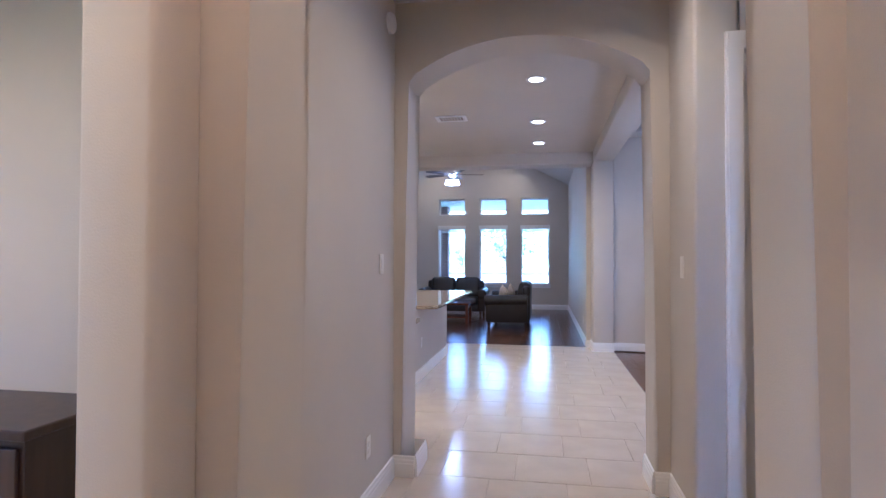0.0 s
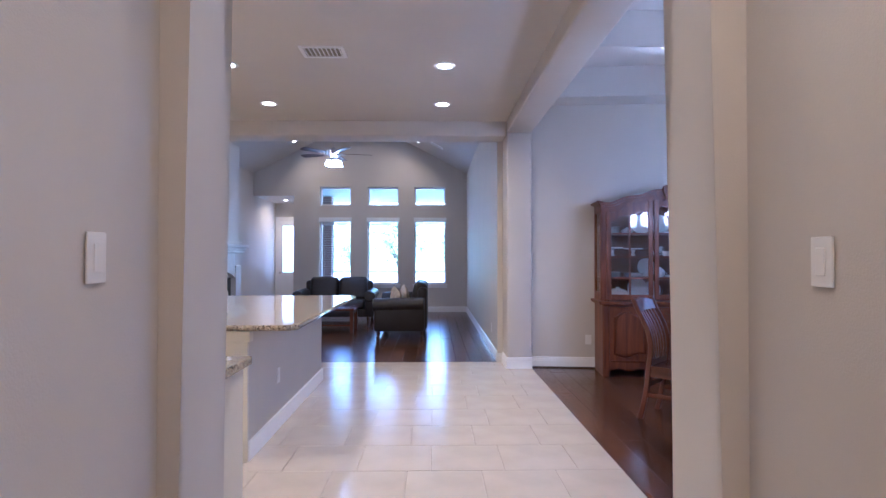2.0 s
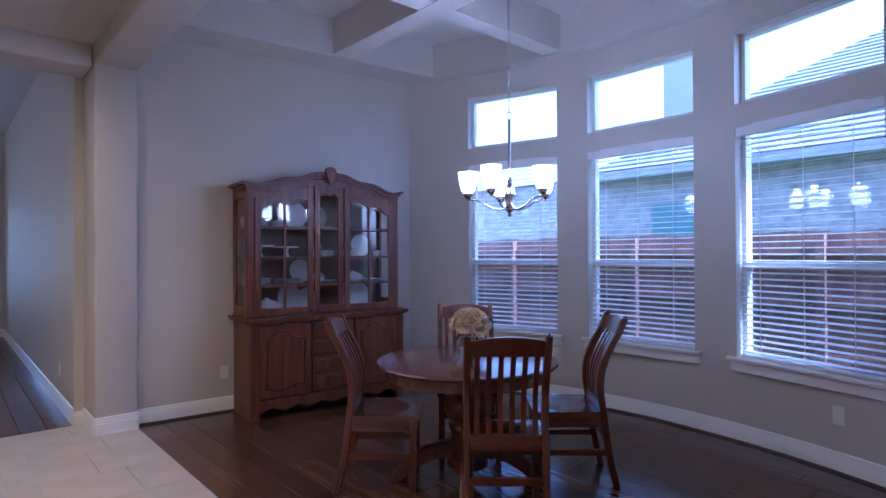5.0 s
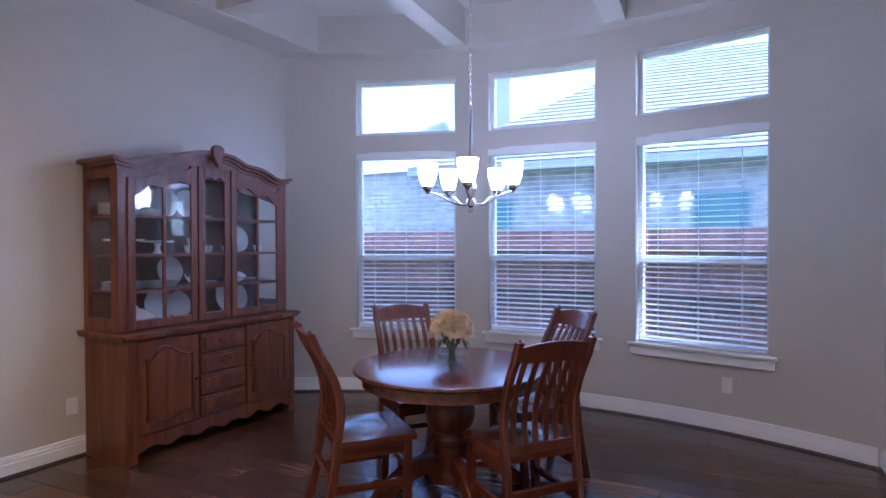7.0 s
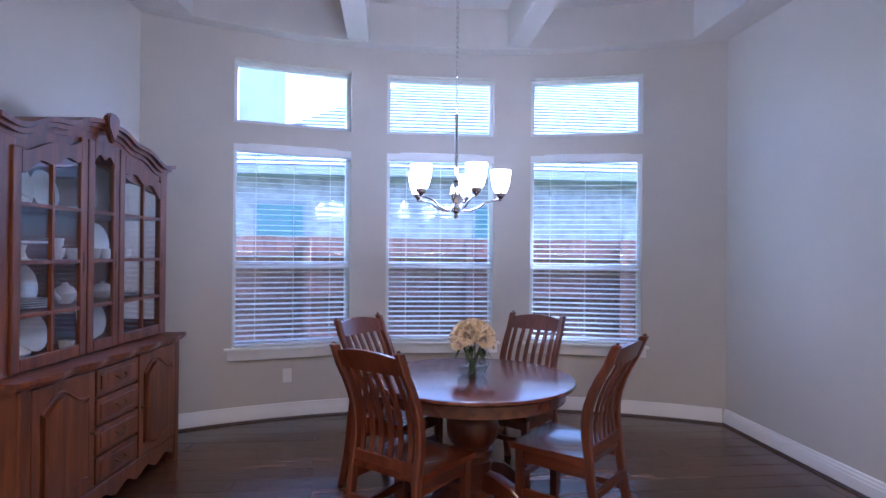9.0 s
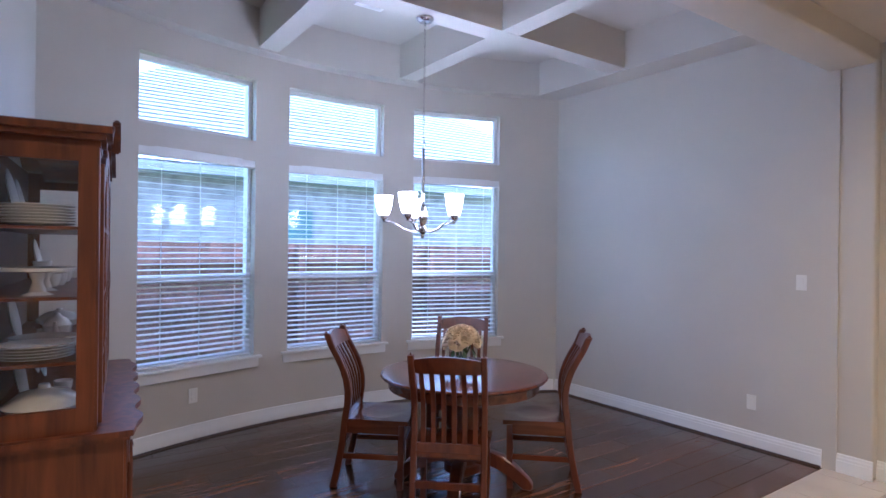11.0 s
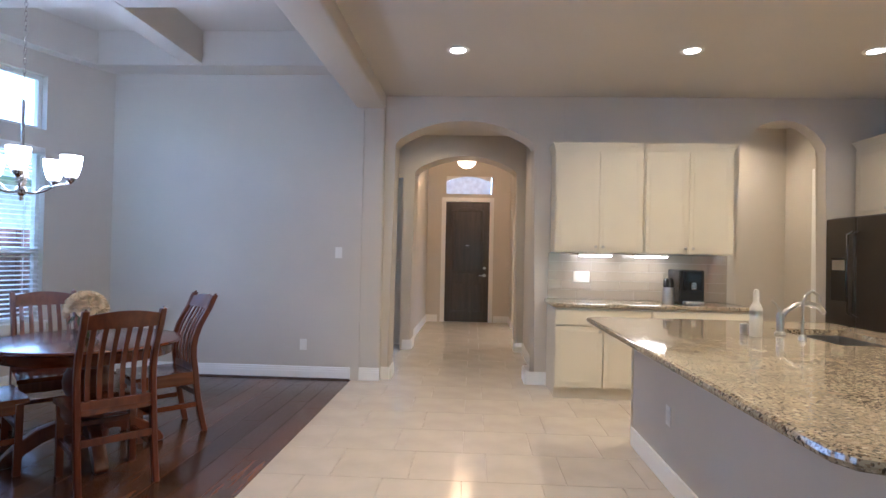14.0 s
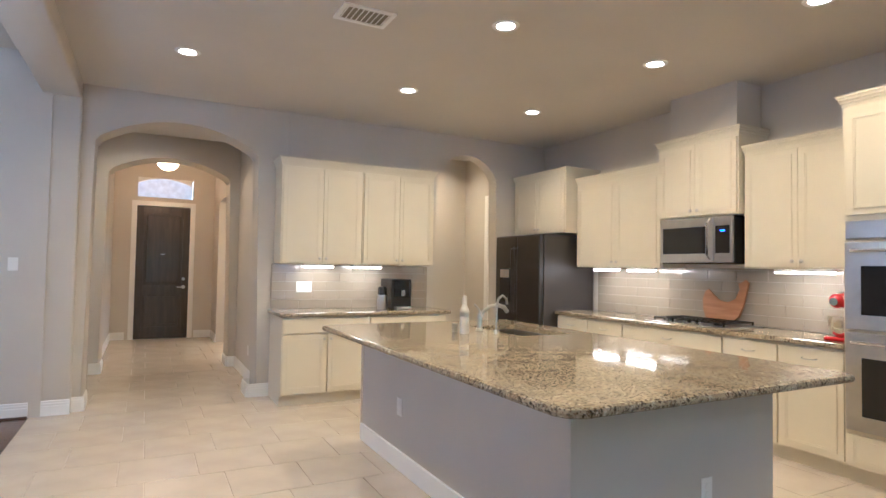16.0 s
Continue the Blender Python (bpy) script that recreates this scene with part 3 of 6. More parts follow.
k = 0
for a in WIN_AT:
    x, y = on_bow(a, BOW_R * (1 - math.cos(radians(WIN_HALF))))
    m = pose(x, y, 0, 0, 0, a - 90)
    k += 1
    window("window_%d" % k, m, 1.0, 0.62, 2.32, rail=1.30, blinds=True, screen=True, label="tall white vinyl window with white slatted blind half open")
    k += 1
    window("window_%d" % k, m, 1.0, 2.495, 3.03, sill=False, label="bare rectangular transom window above the blinds")
for x0, x1 in LW:
    k += 1
    wl = window("window_%d" % k, pose((x0 + x1) / 2, 15.2, 0), x1 - x0, 0.70, 2.35, depth=0.2, rail=None, label="tall living room window with its blind raised")
    part("valance", bx(-0.41, 0.41, -0.03, 0.05, 2.25, 2.36, bevel=0.006), BLIND, wl, "raised white blind under its valance")
    for i in range(9):
        part("slat", bx(-0.375, 0.375, 0.02, 0.068, 2.165 + i * 0.0095, 2.169 + i * 0.0095), BLIND, wl)
    k += 1
    window("window_%d" % k, pose((x0 + x1) / 2, 15.2, 0), x1 - x0, 2.66, 3.13, depth=0.2, sill=False, label="bare living room transom window")
k += 1
window("window_%d" % k, pose(2.12, -3.1, 0, 0, 0, 180), 0.9, 0.66, 2.28, depth=0.2, rail=1.3, blinds=True, label="study window with a white slatted blind")
k += 1
window("window_%d" % k, pose(2.12, -3.1, 0, 0, 0, 180), 0.9, 2.47, 2.95, depth=0.2, sill=False, label="study transom window")
k += 1
# This west window is out of view, assumed so daylight reaches the front room.
window("window_%d" % k, pose(-4.75, -0.85, 0, 0, 0, 90), 1.2, 0.6, 2.4, depth=0.2, rail=1.5, label="unseen front room window, added to let daylight in")


# ---- ceiling lights ----
def can_light(x, y, z, watts, tilt=0.0):
    ob = thing("recessed_light", "lit round recessed ceiling light with white trim ring", "ceiling light", pose(x, y, z, 0, tilt, 0), group="recessed lights")
    b = bmesh.new()
    lathe(b, [(0.062, -0.006), (0.092, -0.006), (0.095, -0.001), (0.062, -0.0005)], 28, caps=False)
    part("trim_ring", b, TRIM, ob, "", True)
    b = bmesh.new()
    lathe(b, [(0.064, -0.003), (0.03, -0.0022), (0.004, -0.002)], 24)
    part("lens", b, CANGLOW, ob, "glowing warm lens", True)
    lamp("can_lamp", 'AREA', pose(x, y, z - 0.012, 0, tilt, 0), watts, WARM, 0.11, spread=150)


for x, y in ((0.12, 4.31), (0.12, 5.95), (0.12, 7.21), (-1.78, 4.31), (-1.78, 5.95), (-1.78, 7.21), (-3.22, 4.31), (-3.22, 5.95), (-3.22, 7.21)):
    can_light(x, y, 3.05, 2.5)
can_light(-3.15, 2.1, 3.05, 3)
# Unseen hall light, assumed here to brighten the hall and vestibule doors.
can_light(0.35, 1.7, 3.05, 1.9)
SL = math.degrees(math.atan2(RZ - EAVE + 0.05, EX + 0.1 - RX))
for x, y in ((-0.37, 14.35), (-3.23, 14.35), (-0.37, 10.2), (-3.23, 10.2)):
    z = RZ - abs(x - RX) * math.tan(radians(SL)) - 0.004
    can_light(x, y, z, 1.8, SL if x > RX else -SL)
can_light(-3.95, 16.3, 2.9, 2)
# Two unseen front room lights, added to brighten and warm its wall.
can_light(-3.3, -0.9, 3.04, 6)
can_light(-1.9, -0.6, 3.04, 4.5)


# ---- doors ----
def panel_door(name, m, w, h, t, material, label, handle_u, handle_z=0.93, arched=False, knob_side=-1, kind="structure", both=False):
    """A two-panel door leaf; local x across, y through its thickness (front at y=0), z up."""
    ob = thing(name, label, "door", m, kind=kind)
    st, rail = 0.115, 0.12
    zs = (0.005, 0.22, h * 0.335, h * 0.335 + 0.16, h - 0.13, h)
    part("stile", bx(0, st, 0, t, 0.005, h, bevel=0.003), material, ob)
    part("stile", bx(w - st, w, 0, t, 0.005, h, bevel=0.003), material, ob)
    part("rail", bx(st, w - st, 0, t, zs[0], zs[1], bevel=0.002), material, ob)
    part("rail", bx(st, w - st, 0, t, zs[2], zs[3], bevel=0.002), material, ob)
    b = bmesh.new()
    if arched:
        top = arc_top(st, w - st, zs[4] - 0.06, zs[4] + 0.02, 14)
        slab(b, top + [(w - st, h), (st, h)], t, Matrix(((1, 0, 0, 0), (0, 0, 1, 0), (0, 1, 0, 0), (0, 0, 0, 1))))
    else:
        box(b, st, w - st, 0, t, zs[4], h, bevel=0.002)
    part("rail", b, material, ob)
    for a, c in ((zs[1], zs[2]), (zs[3], zs[4] + (0.03 if arched else 0))):
        part("panel", bx(st - 0.004, w - st + 0.004, t * 0.38, t * 0.62, a - 0.004, c + 0.004), material, ob)
        part("raised_field", bx(st + 0.045, w - st - 0.045, t * 0.2, t * 0.8, a + 0.045, c - (0.085 if arched and c > 1.5 else 0.045), bevel=0.008), material, ob)
    for s, y in ((-1, 0.0), (1, t)) if both else ((-1, 0.0),):
        b = bmesh.new()
        lathe(b, [(0.034, 0), (0.034, 0.006), (0.026, 0.010), (0.012, 0.012), (0.012, 0.045), (0.0145, 0.05)], 20)
        ro = part("handle_rose", b, NICKEL, ob, "brushed nickel lever handle", True, pose(handle_u, y, handle_z, 90 if s < 0 else -90, 0, 0))
        b = bmesh.new()
        tube(b, [(handle_u, y + s * 0.046, handle_z), (handle_u + knob_side * 0.03, y + s * 0.05, handle_z), (handle_u + knob_side * 0.075, y + s * 0.05, handle_z - 0.006), (handle_u + knob_side * 0.115, y + s * 0.046, handle_z + 0.002)], [0.011, 0.010, 0.008, 0.006], 10)
        part("lever", b, NICKEL, ob, "", True)
    return ob


def casing(m, w, h, cw=0.085, t=0.02):
    """White trim round a doorway, local x across, facing -y."""
    b = bmesh.new()
    for x0, x1, z0, z1 in ((-cw, 0, 0, h + cw), (w, w + cw, 0, h + cw), (0, w, h, h + cw)):
        box(b, x0, x1, -t, 0, z0, z1)
        box(b, x0 + 0.012 if x0 < 0 else x0 + 0.004, x1 - 0.004 if x0 < 0 else x1 - 0.012, -t - 0.006, -t, z0, z1 - 0.012)
    ob = structure("trim", b, TRIM, "white painted stepped door casing", "trim")
    ob.matrix_basis = m
    return ob


# entrance door, seen from inside (faces +y): local frame turned half round
front = panel_door("door_1", pose(0.526, -2.575, 0, 0, 0, 180), 0.886, 2.438, 0.045, ENTRYWOOD, "dark stained two-panel wooden entrance door, closed", 0.80, 0.95, arched=True)
casing(pose(0.53, -2.55, 0, 0, 0, 180), 0.89, 2.44)
b = bmesh.new()
lathe(b, [(0.03, 0), (0.03, 0.012), (0.02, 0.02)], 18)
part("deadbolt", b, NICKEL, front, "round nickel deadbolt", True, pose(0.80, 0, 1.10, 90, 0, 0))
# Unseen full-size slab behind the door, added to block daylight at its edges.
part("weather_stop", bx(-0.02, 0.906, 0.047, 0.09, -0.004, 2.47), ENTRYWOOD, front)
part("peephole_plate", bx(0.41, 0.47, -0.004, 0, 1.545, 1.56), NICKEL, front, "small bright door plate")
k += 1
tw = thing("window_%d" % k, "arched obscured-glass transom above the entrance door", "window", pose(0.09, -2.62, 0), kind="structure")
TRM = Matrix(((1, 0, 0, 0), (0, 0, 1, 0), (0, 1, 0, 0), (0, 0, 0, 1)))
b = bmesh.new()
outer = [(-0.45, 2.605)] + arc_top(-0.45, 0.45, 2.84, 2.955, 16) + [(0.45, 2.605)]
slab(b, outer, 0.01, TRM)
# Weak blue-white emission in the pane replaces daylight coming through it.
g = part("pane", b, mat("glowing_frosted_glass", (0.7, 0.75, 0.8), 0.5, var=0.15, scale=9, emit=(0.75, 0.85, 1.0), estr=0.04), tw, "patterned obscure glass with a faint glow for daylight")
b = bmesh.new()
slab(b, [(-0.47, 2.6)] + [(-0.45, 2.6), *arc_top(-0.45, 0.45, 2.84, 2.955, 16), (0.45, 2.6)] + [(0.47, 2.6), (0.47, 2.97), (-0.47, 2.97)], 0.05, TRM @ pose(0, 0, 0.012))
part("window_frame", b, TRIM, tw)

panel_door("door_2", pose(1.17, 2.075, 0.01), 0.89, 2.41, 0.04, TRIM, "white two-panel closet door, closed", 0.065, 0.93, knob_side=1)
casing(pose(1.16, 2.05, 0), 0.92, 2.435)
panel_door("door_3", pose(1.18, 1.72, 0.01, 0, 0, math.degrees(math.atan2(0.99 - 1.72, 1.80 - 1.18))), 0.87, 2.41, 0.04, TRIM, "white two-panel study door, standing open", 0.065, 0.93, knob_side=1)

# patio door of the back passage
pd = thing("door_4", "white half-glazed patio door, closed", "door", pose(-4.37, 17.15, 0), kind="structure")
b = bmesh.new()
for q in ((0, 0.13, 0, 2.42), (0.78, 0.9, 0, 2.42), (0.13, 0.78, 0, 0.95), (0.13, 0.78, 2.25, 2.42)):
    box(b, q[0], q[1], 0, 0.045, q[2], q[3])
part("door_frame", b, TRIM, pd)
# Opaque pane glows by emission, imitating daylight from behind the door.
part("pane", bx(0.13, 0.78, 0.02, 0.03, 0.95, 2.25), mat("glowing_door_glass", (0.8, 0.85, 0.9), 0.3, emit=(0.85, 0.92, 1.0), estr=0.5), pd, "door glass with a glow in place of daylight")
for i in range(26):
    part("slat", bx(0.15, 0.76, 0.004, 0.010, 0.97 + i * 0.048, 0.985 + i * 0.048), BLIND, pd)
b = bmesh.new()
lathe(b, [(0.03, 0), (0.03, 0.01), (0.012, 0.014), (0.012, 0.05), (0.025, 0.055), (0.025, 0.075)], 16)
part("knob", b, NICKEL, pd, "", True, pose(0.065, 0, 0.93, 90, 0, 0))
casing(pose(-4.37, 17.2, 0), 0.9, 2.43)


# ---- switches, outlets, vents ----
def plate(name, m, w=0.075, h=0.118, kind="outlet"):
    """A wall plate; local x across, z up, facing -y, centred."""
    label = {"outlet": "ivory duplex outlet plate on the wall", "switch": "white rocker light switch plate on the wall"}[kind]
    ob = thing(name, label, kind, m)
    part("cover_plate", bx(-w / 2, w / 2, -0.006, 0, -h / 2, h / 2, bevel=0.003), IVORY, ob)
    n = max(1, round(w / 0.075))
    for i in range(n):
        cx = -w / 2 + w * (i + 0.5) / n
        if kind == "switch":
            part("rocker", bx(cx - 0.016, cx + 0.016, -0.0095, -0.006, -0.033, 0.033, bevel=0.002), IVORY, ob)
        else:
            for z in (-0.02, 0.02):
                part("socket", bx(cx - 0.016, cx + 0.016, -0.0085, -0.006, z - 0.014, z + 0.014, bevel=0.003), IVORY, ob)
    return ob


plate("outlet", pose(1.93, 7.952, 0.35, 0, 0, NORTHANG))
plate("outlet", pose(1.75, 3.018, 0.365, 0, 0, 180))
plate("light_switch", pose(1.39, 3.018, 1.35, 0, 0, 180), kind="switch")
plate("light_switch", pose(-0.757, 2.29, 1.36, 0, 0, 90), kind="switch")
plate("light_switch", pose(0.928, 2.28, 1.35, 0, 0, -90), kind="switch")
plate("outlet", pose(-0.757, 2.05, 0.36, 0, 0, 90))
for a in (-18.1, 16.1):
    plate("outlet", pose(*on_bow(a, 0.003), 0.365, 0, 0, a - 90))
plate("outlet", pose(EX - 0.002, 9.1, 0.36, 0, 0, -90))
plate("light_switch", pose(-3.05, 1.552, 1.33, 0, 0, 180), kind="switch")
th = thing("thermostat", "small white wall thermostat with a grey screen", "thermostat", pose(-2.82, 1.552, 1.34, 0, 0, 180))
part("case", bx(-0.075, 0.075, -0.022, 0, -0.055, 0.055, bevel=0.006), IVORY, th)
part("screen", bx(-0.045, 0.035, -0.0235, -0.022, -0.015, 0.035), BLACKGLASS, th)


def vent(m, w=0.36, h=0.2, slats=9):
    """A ceiling register facing down; local x and y in the ceiling."""
    ob = thing("ceiling_vent", "white metal ceiling air register with slats", "air vent", m, group="ceiling vents")
    # Flat sheet behind the slats; its darker colour stands in for duct shade.
    part("backing", bx(-w / 2 + 0.02, w / 2 - 0.02, -h / 2 + 0.02, h / 2 - 0.02, -0.004, -0.001), VENT_SHADE, ob)
    b = bmesh.new()
    for q in ((-w / 2, w / 2, -h / 2, -h / 2 + 0.03), (-w / 2, w / 2, h / 2 - 0.03, h / 2), (-w / 2, -w / 2 + 0.03, -h / 2 + 0.03, h / 2 - 0.03), (w / 2 - 0.03, w / 2, -h / 2 + 0.03, h / 2 - 0.03)):
        box(b, *q, -0.012, 0)
    part("frame", b, TRIM, ob)
    for i in range(slats):
        x = -w / 2 + 0.04 + (w - 0.08) * i / (slats - 1)
        part("slat", bx(-0.009, 0.009, -h / 2 + 0.03, h / 2 - 0.03, -0.001, 0.001), TRIM, ob, m=pose(x, 0, -0.008, 0, 35, 0))
    return ob


vent(pose(-0.88, 5.62, 3.05), 0.36, 0.25)
vent(pose(3.55, 5.5, 3.60), 0.36, 0.25)
zz = RZ - abs(0.1 - RX) * math.tan(radians(SL))
vent(pose(0.1, 13.6, zz - 0.004, 0, SL, 0), 0.3, 0.2)
sd = thing("smoke_detector", "small white round smoke detector on the wall", "smoke detector", pose(-0.76, 2.45, 2.86, 0, 90, 0))
b = bmesh.new()
lathe(b, [(0.065, 0), (0.065, 0.02), (0.05, 0.035), (0.02, 0.038)], 24)
part("case", b, IVORY, sd, "", True)
bowl = thing("ceiling_lamp", "lit semi-flush bowl ceiling lamp in amber glass", "ceiling lamp", pose(0.1, -0.7, 0))
b = bmesh.new()
lathe(b, [(0.02, 2.84), (0.09, 2.86), (0.145, 2.91), (0.165, 2.985), (0.17, 3.0)], 28)
part("bowl", b, BOWLGLOW, bowl, "glowing amber glass bowl", True)
b = bmesh.new()
lathe(b, [(0.012, 2.98), (0.012, 3.40), (0.07, 3.42), (0.075, 3.45)], 20)
part("stem", b, NICKEL, bowl, "", True)
lamp("foyer_lamp", 'POINT', pose(0.1, -0.7, 3.06), 2.6, (1.0, 0.50, 0.16), 0.12)
lamp("foyer_lamp_low", 'POINT', pose(0.1, -0.7, 2.75), 3.6, (1.0, 0.50, 0.16), 0.12)


# ---- kitchen ----
def cab_door(parent, x0, x1, z0, z1, y, knob=None, pull=False, name="door"):
    """A recessed-panel cabinet door or drawer front at depth y, facing -y."""
    d = part(name, bx(x0, x1, y - 0.02, y, z0, z1, bevel=0.002), CAB, parent)
    s = 0.042 if (z1 - z0) > 0.3 else 0.03
    if (z1 - z0) > 0.2:
        b = bmesh.new()
        for i, (e, dp) in enumerate(((0.0, 0.006), (0.012, 0.003))):
            for q in ((x0 + s + e, x1 - s - e, z0 + s + e, z0 + s + e + 0.012), (x0 + s + e, x1 - s - e, z1 - s - e - 0.012, z1 - s - e), (x0 + s + e, x0 + s + e + 0.012, z0 + s + e + 0.012, z1 - s - e - 0.012), (x1 - s - e - 0.012, x1 - s - e, z0 + s + e + 0.012, z1 - s - e - 0.012)):
                box(b, q[0], q[1], y - 0.02 - dp, y - 0.02, q[2], q[3])
        part("panel_moulding", b, CAB, d)
    if knob:
        b = bmesh.new()
        lathe(b, [(0.006, 0), (0.006, 0.012), (0.014, 0.016), (0.015, 0.024), (0.008, 0.028)], 14)
        part("knob", b, NICKEL, d, "brushed nickel knob", True, pose(knob[0], y - 0.02, knob[1], 90, 0, 0))
    if pull:
        c, zc = (x0 + x1) / 2, (z0 + z1) / 2
        b = bmesh.new()
        tube(b, [(c - 0.05, y - 0.02, zc), (c - 0.045, y - 0.042, zc - 0.004), (c, y - 0.046, zc - 0.008), (c + 0.045, y - 0.042, zc - 0.004), (c + 0.05, y - 0.02, zc)], 0.0045, 8)
        part("pull", b, NICKEL, d, "brushed nickel bow pull", True)


def crown(parent, x0, x1, y, depth, z, h=0.08):
    b = bmesh.new()
    for o, a, c in ((0.005, 0, 0.3), (0.013, 0.3, 0.55), (0.023, 0.55, 0.8), (0.031, 0.8, 1.0)):
        box(b, x0 - o, x1 + o, y - o, y + depth, z + a * h, z + c * h)
    part("crown_moulding", b, CAB, parent, "stepped cream crown moulding")


def upper_cab(m, w, z0, z1, depth, doors=2, name="wall_cabinet"):
    """Local x along the wall, y from the front (0) to the wall, z up."""
    ob = thing(name, "cream painted wall cabinet with two recessed-panel doors", "cabinet", m, group="kitchen wall cabinets")
    part("body", bx(0.001, w - 0.001, 0.0, depth, z0, z1), CAB, ob)
    dw = w / doors
    for i in range(doors):
        kx = (i + 1) * dw - 0.035 if i % 2 == 0 else i * dw + 0.035
        cab_door(ob, i * dw + (0.014 if i % 2 == 0 else 0.0015), (i + 1) * dw - (0.0015 if i % 2 == 0 else 0.014), z0 + 0.012, z1 - 0.015, 0.0, knob=(kx, z0 + 0.06))
    crown(ob, 0, w, 0, depth, z1)
    return ob


def base_cab(m, w, depth=0.6, drawers=1, doors=2, group="kitchen base cabinets"):
    ob = thing("base_cabinet", "cream painted base cabinet with drawers over recessed-panel doors", "cabinet", m, group=group)
    part("body", bx(0.001, w - 0.001, 0.0, depth, 0.105, 0.874), CAB, ob)
    part("toe_kick", bx(0.001, w - 0.001, 0.06, depth, 0.0, 0.105), CAB, ob)
    dw = w / drawers
    for i in range(drawers):
        cab_door(ob, i * dw + 0.008, (i + 1) * dw - 0.008, 0.715, 0.855, 0.0, pull=True, name="drawer_front")
    dw = w / doors
    for i in range(doors):
        kx = (i + 1) * dw - 0.035 if i % 2 == 0 else i * dw + 0.035
        cab_door(ob, i * dw + 0.008, (i + 1) * dw - 0.008, 0.125, 0.70, 0.0, knob=(kx, 0.655))
    return ob


def under_light(m, w, watts):
    ob = thing("under_cabinet_light", "lit slim under-cabinet light bar", "light", m, group="under-cabinet lights")
    part("housing", bx(-w / 2, w / 2, -0.03, 0.03, -0.022, 0), TRIM, ob)
    part("lens", bx(-w / 2 + 0.01, w / 2 - 0.01, -0.03, 0.022, -0.036, -0.022), CANGLOW, ob, "glowing warm lens")
    lamp("under_cabinet_lamp", 'AREA', m @ pose(0, 0, -0.04), watts, WARM, w, 0.04)


SOUTH = lambda x, y: pose(x, y, 0, 0, 0, 180)
WEST = lambda x, y: pose(x, y, 0, 0, 0, 90)
upper_cab(SOUTH(-0.85, 3.27), 0.87, 1.40, 2.42, 0.325)
upper_cab(SOUTH(-1.722, 3.27), 0.87, 1.40, 2.42, 0.325)
base_cab(SOUTH(-0.83, 3.54), 0.90, 0.60)
base_cab(SOUTH(-1.732, 3.54), 0.90, 0.60)
ct = thing("worktop", "speckled beige granite worktop on the cabinets", "worktop")
part("slab", bx(-2.68, -0.80, 2.945, 3.575, 0.876, 0.914, bevel=0.008), GRANITE, ct)
part("upstand", bx(-2.66, -0.82, 2.942, 2.944, 0.914, 0.916), GRANITE, ct)
under_light(pose(-1.28, 3.16, 1.40), 0.33, 0.13)
under_light(pose(-1.83, 3.16, 1.40), 0.33, 0.13)
plate("light_switch", pose(-1.18, 2.953, 1.15, 0, 0, 180), w=0.17, kind="switch")


def backsplash(name, m, w, z0, z1):
    """Running-bond glass subway tiles, local x along the wall, facing -y."""
    ob = tagged(part(name, bx(0, w, -0.003, 0, z0, z1), GROUT), "glossy greige glass subway tile backsplash", "backsplash", kind="structure")
    ob.matrix_basis = m
    tw, th, g = 0.30, 0.098, 0.003
    meshes = {}
    r, z = 0, z0
    while z < z1 - 0.02:
        h = min(th, z1 - z)
        x = -(tw / 2) * (r % 2)
        while x < w - 0.01:
            a, c = max(x, 0), min(x + tw, w)
            if c - a > 0.02:
                key = (round(c - a, 3), round(h, 3))
                if key not in meshes:
                    meshes[key] = finish(bx(0, key[0] - g, -0.008, -0.003, 0, key[1] - g, bevel=0.0012, seg=1), "subway_tile", SPLASH)
                t = new("subway_tile", meshes[key])
                t.parent = ob
                t.location = (a, 0, z)
            x += tw
        z += th
        r += 1
    return ob


backsplash("backsplash_south", SOUTH(-0.83, 2.94), 1.85, 0.916, 1.40)
backsplash("backsplash_west", WEST(-4.45, 4.0), 3.0, 0.916, 1.43)

# west run: refrigerator, cabinets, microwave, cooktop, oven tower
WF = -4.12
upper_cab(WEST(-3.95, 2.97), 1.02, 1.82, 2.51, 0.50)
upper_cab(WEST(WF, 4.0), 1.24, 1.42, 2.38, 0.33)
hood = upper_cab(WEST(WF + 0.06, 5.25), 0.84, 1.88, 2.56, 0.385)
upper_cab(WEST(WF, 6.10), 0.91, 1.42, 2.38, 0.33)
tagged(part("chase", bx(-4.45, -4.12, 5.33, 6.03, 2.63, 3.05), WALL), "greige painted hood chase above the cabinet", "wall", kind="structure")
for y0, w, dr in ((4.0, 1.0, 2), (5.0, 1.1, 1), (6.10, 0.92, 2)):
    base_cab(WEST(-3.85, y0), w, 0.60, drawers=dr)
ct = thing("worktop", "speckled beige granite worktop beneath the microwave", "worktop")
part("slab", bx(-4.445, -3.81, 3.98, 7.015, 0.876, 0.914, bevel=0.008), GRANITE, ct)
for y in (4.4, 4.9, 6.55):
    under_light(pose(-4.2, y, 1.42, 0, 0, 90), 0.36 if y < 5 else 0.46, 0.13)

fr = thing("refrigerator", "dark stainless french-door refrigerator with water dispenser", "refrigerator", WEST(-3.62, 3.02))
part("body", bx(0, 0.92, 0.06, 0.80, 0.02, 1.80, bevel=0.006), mat("dark_fridge_side", (0.05, 0.045, 0.045), 0.35, var=0.05), fr, "charcoal side panels")
part("door", bx(0.004, 0.457, 0, 0.058, 0.70, 1.79, bevel=0.012), DARKSTEEL, fr)
part("door", bx(0.463, 0.916, 0, 0.058, 0.70, 1.79, bevel=0.012), DARKSTEEL, fr)
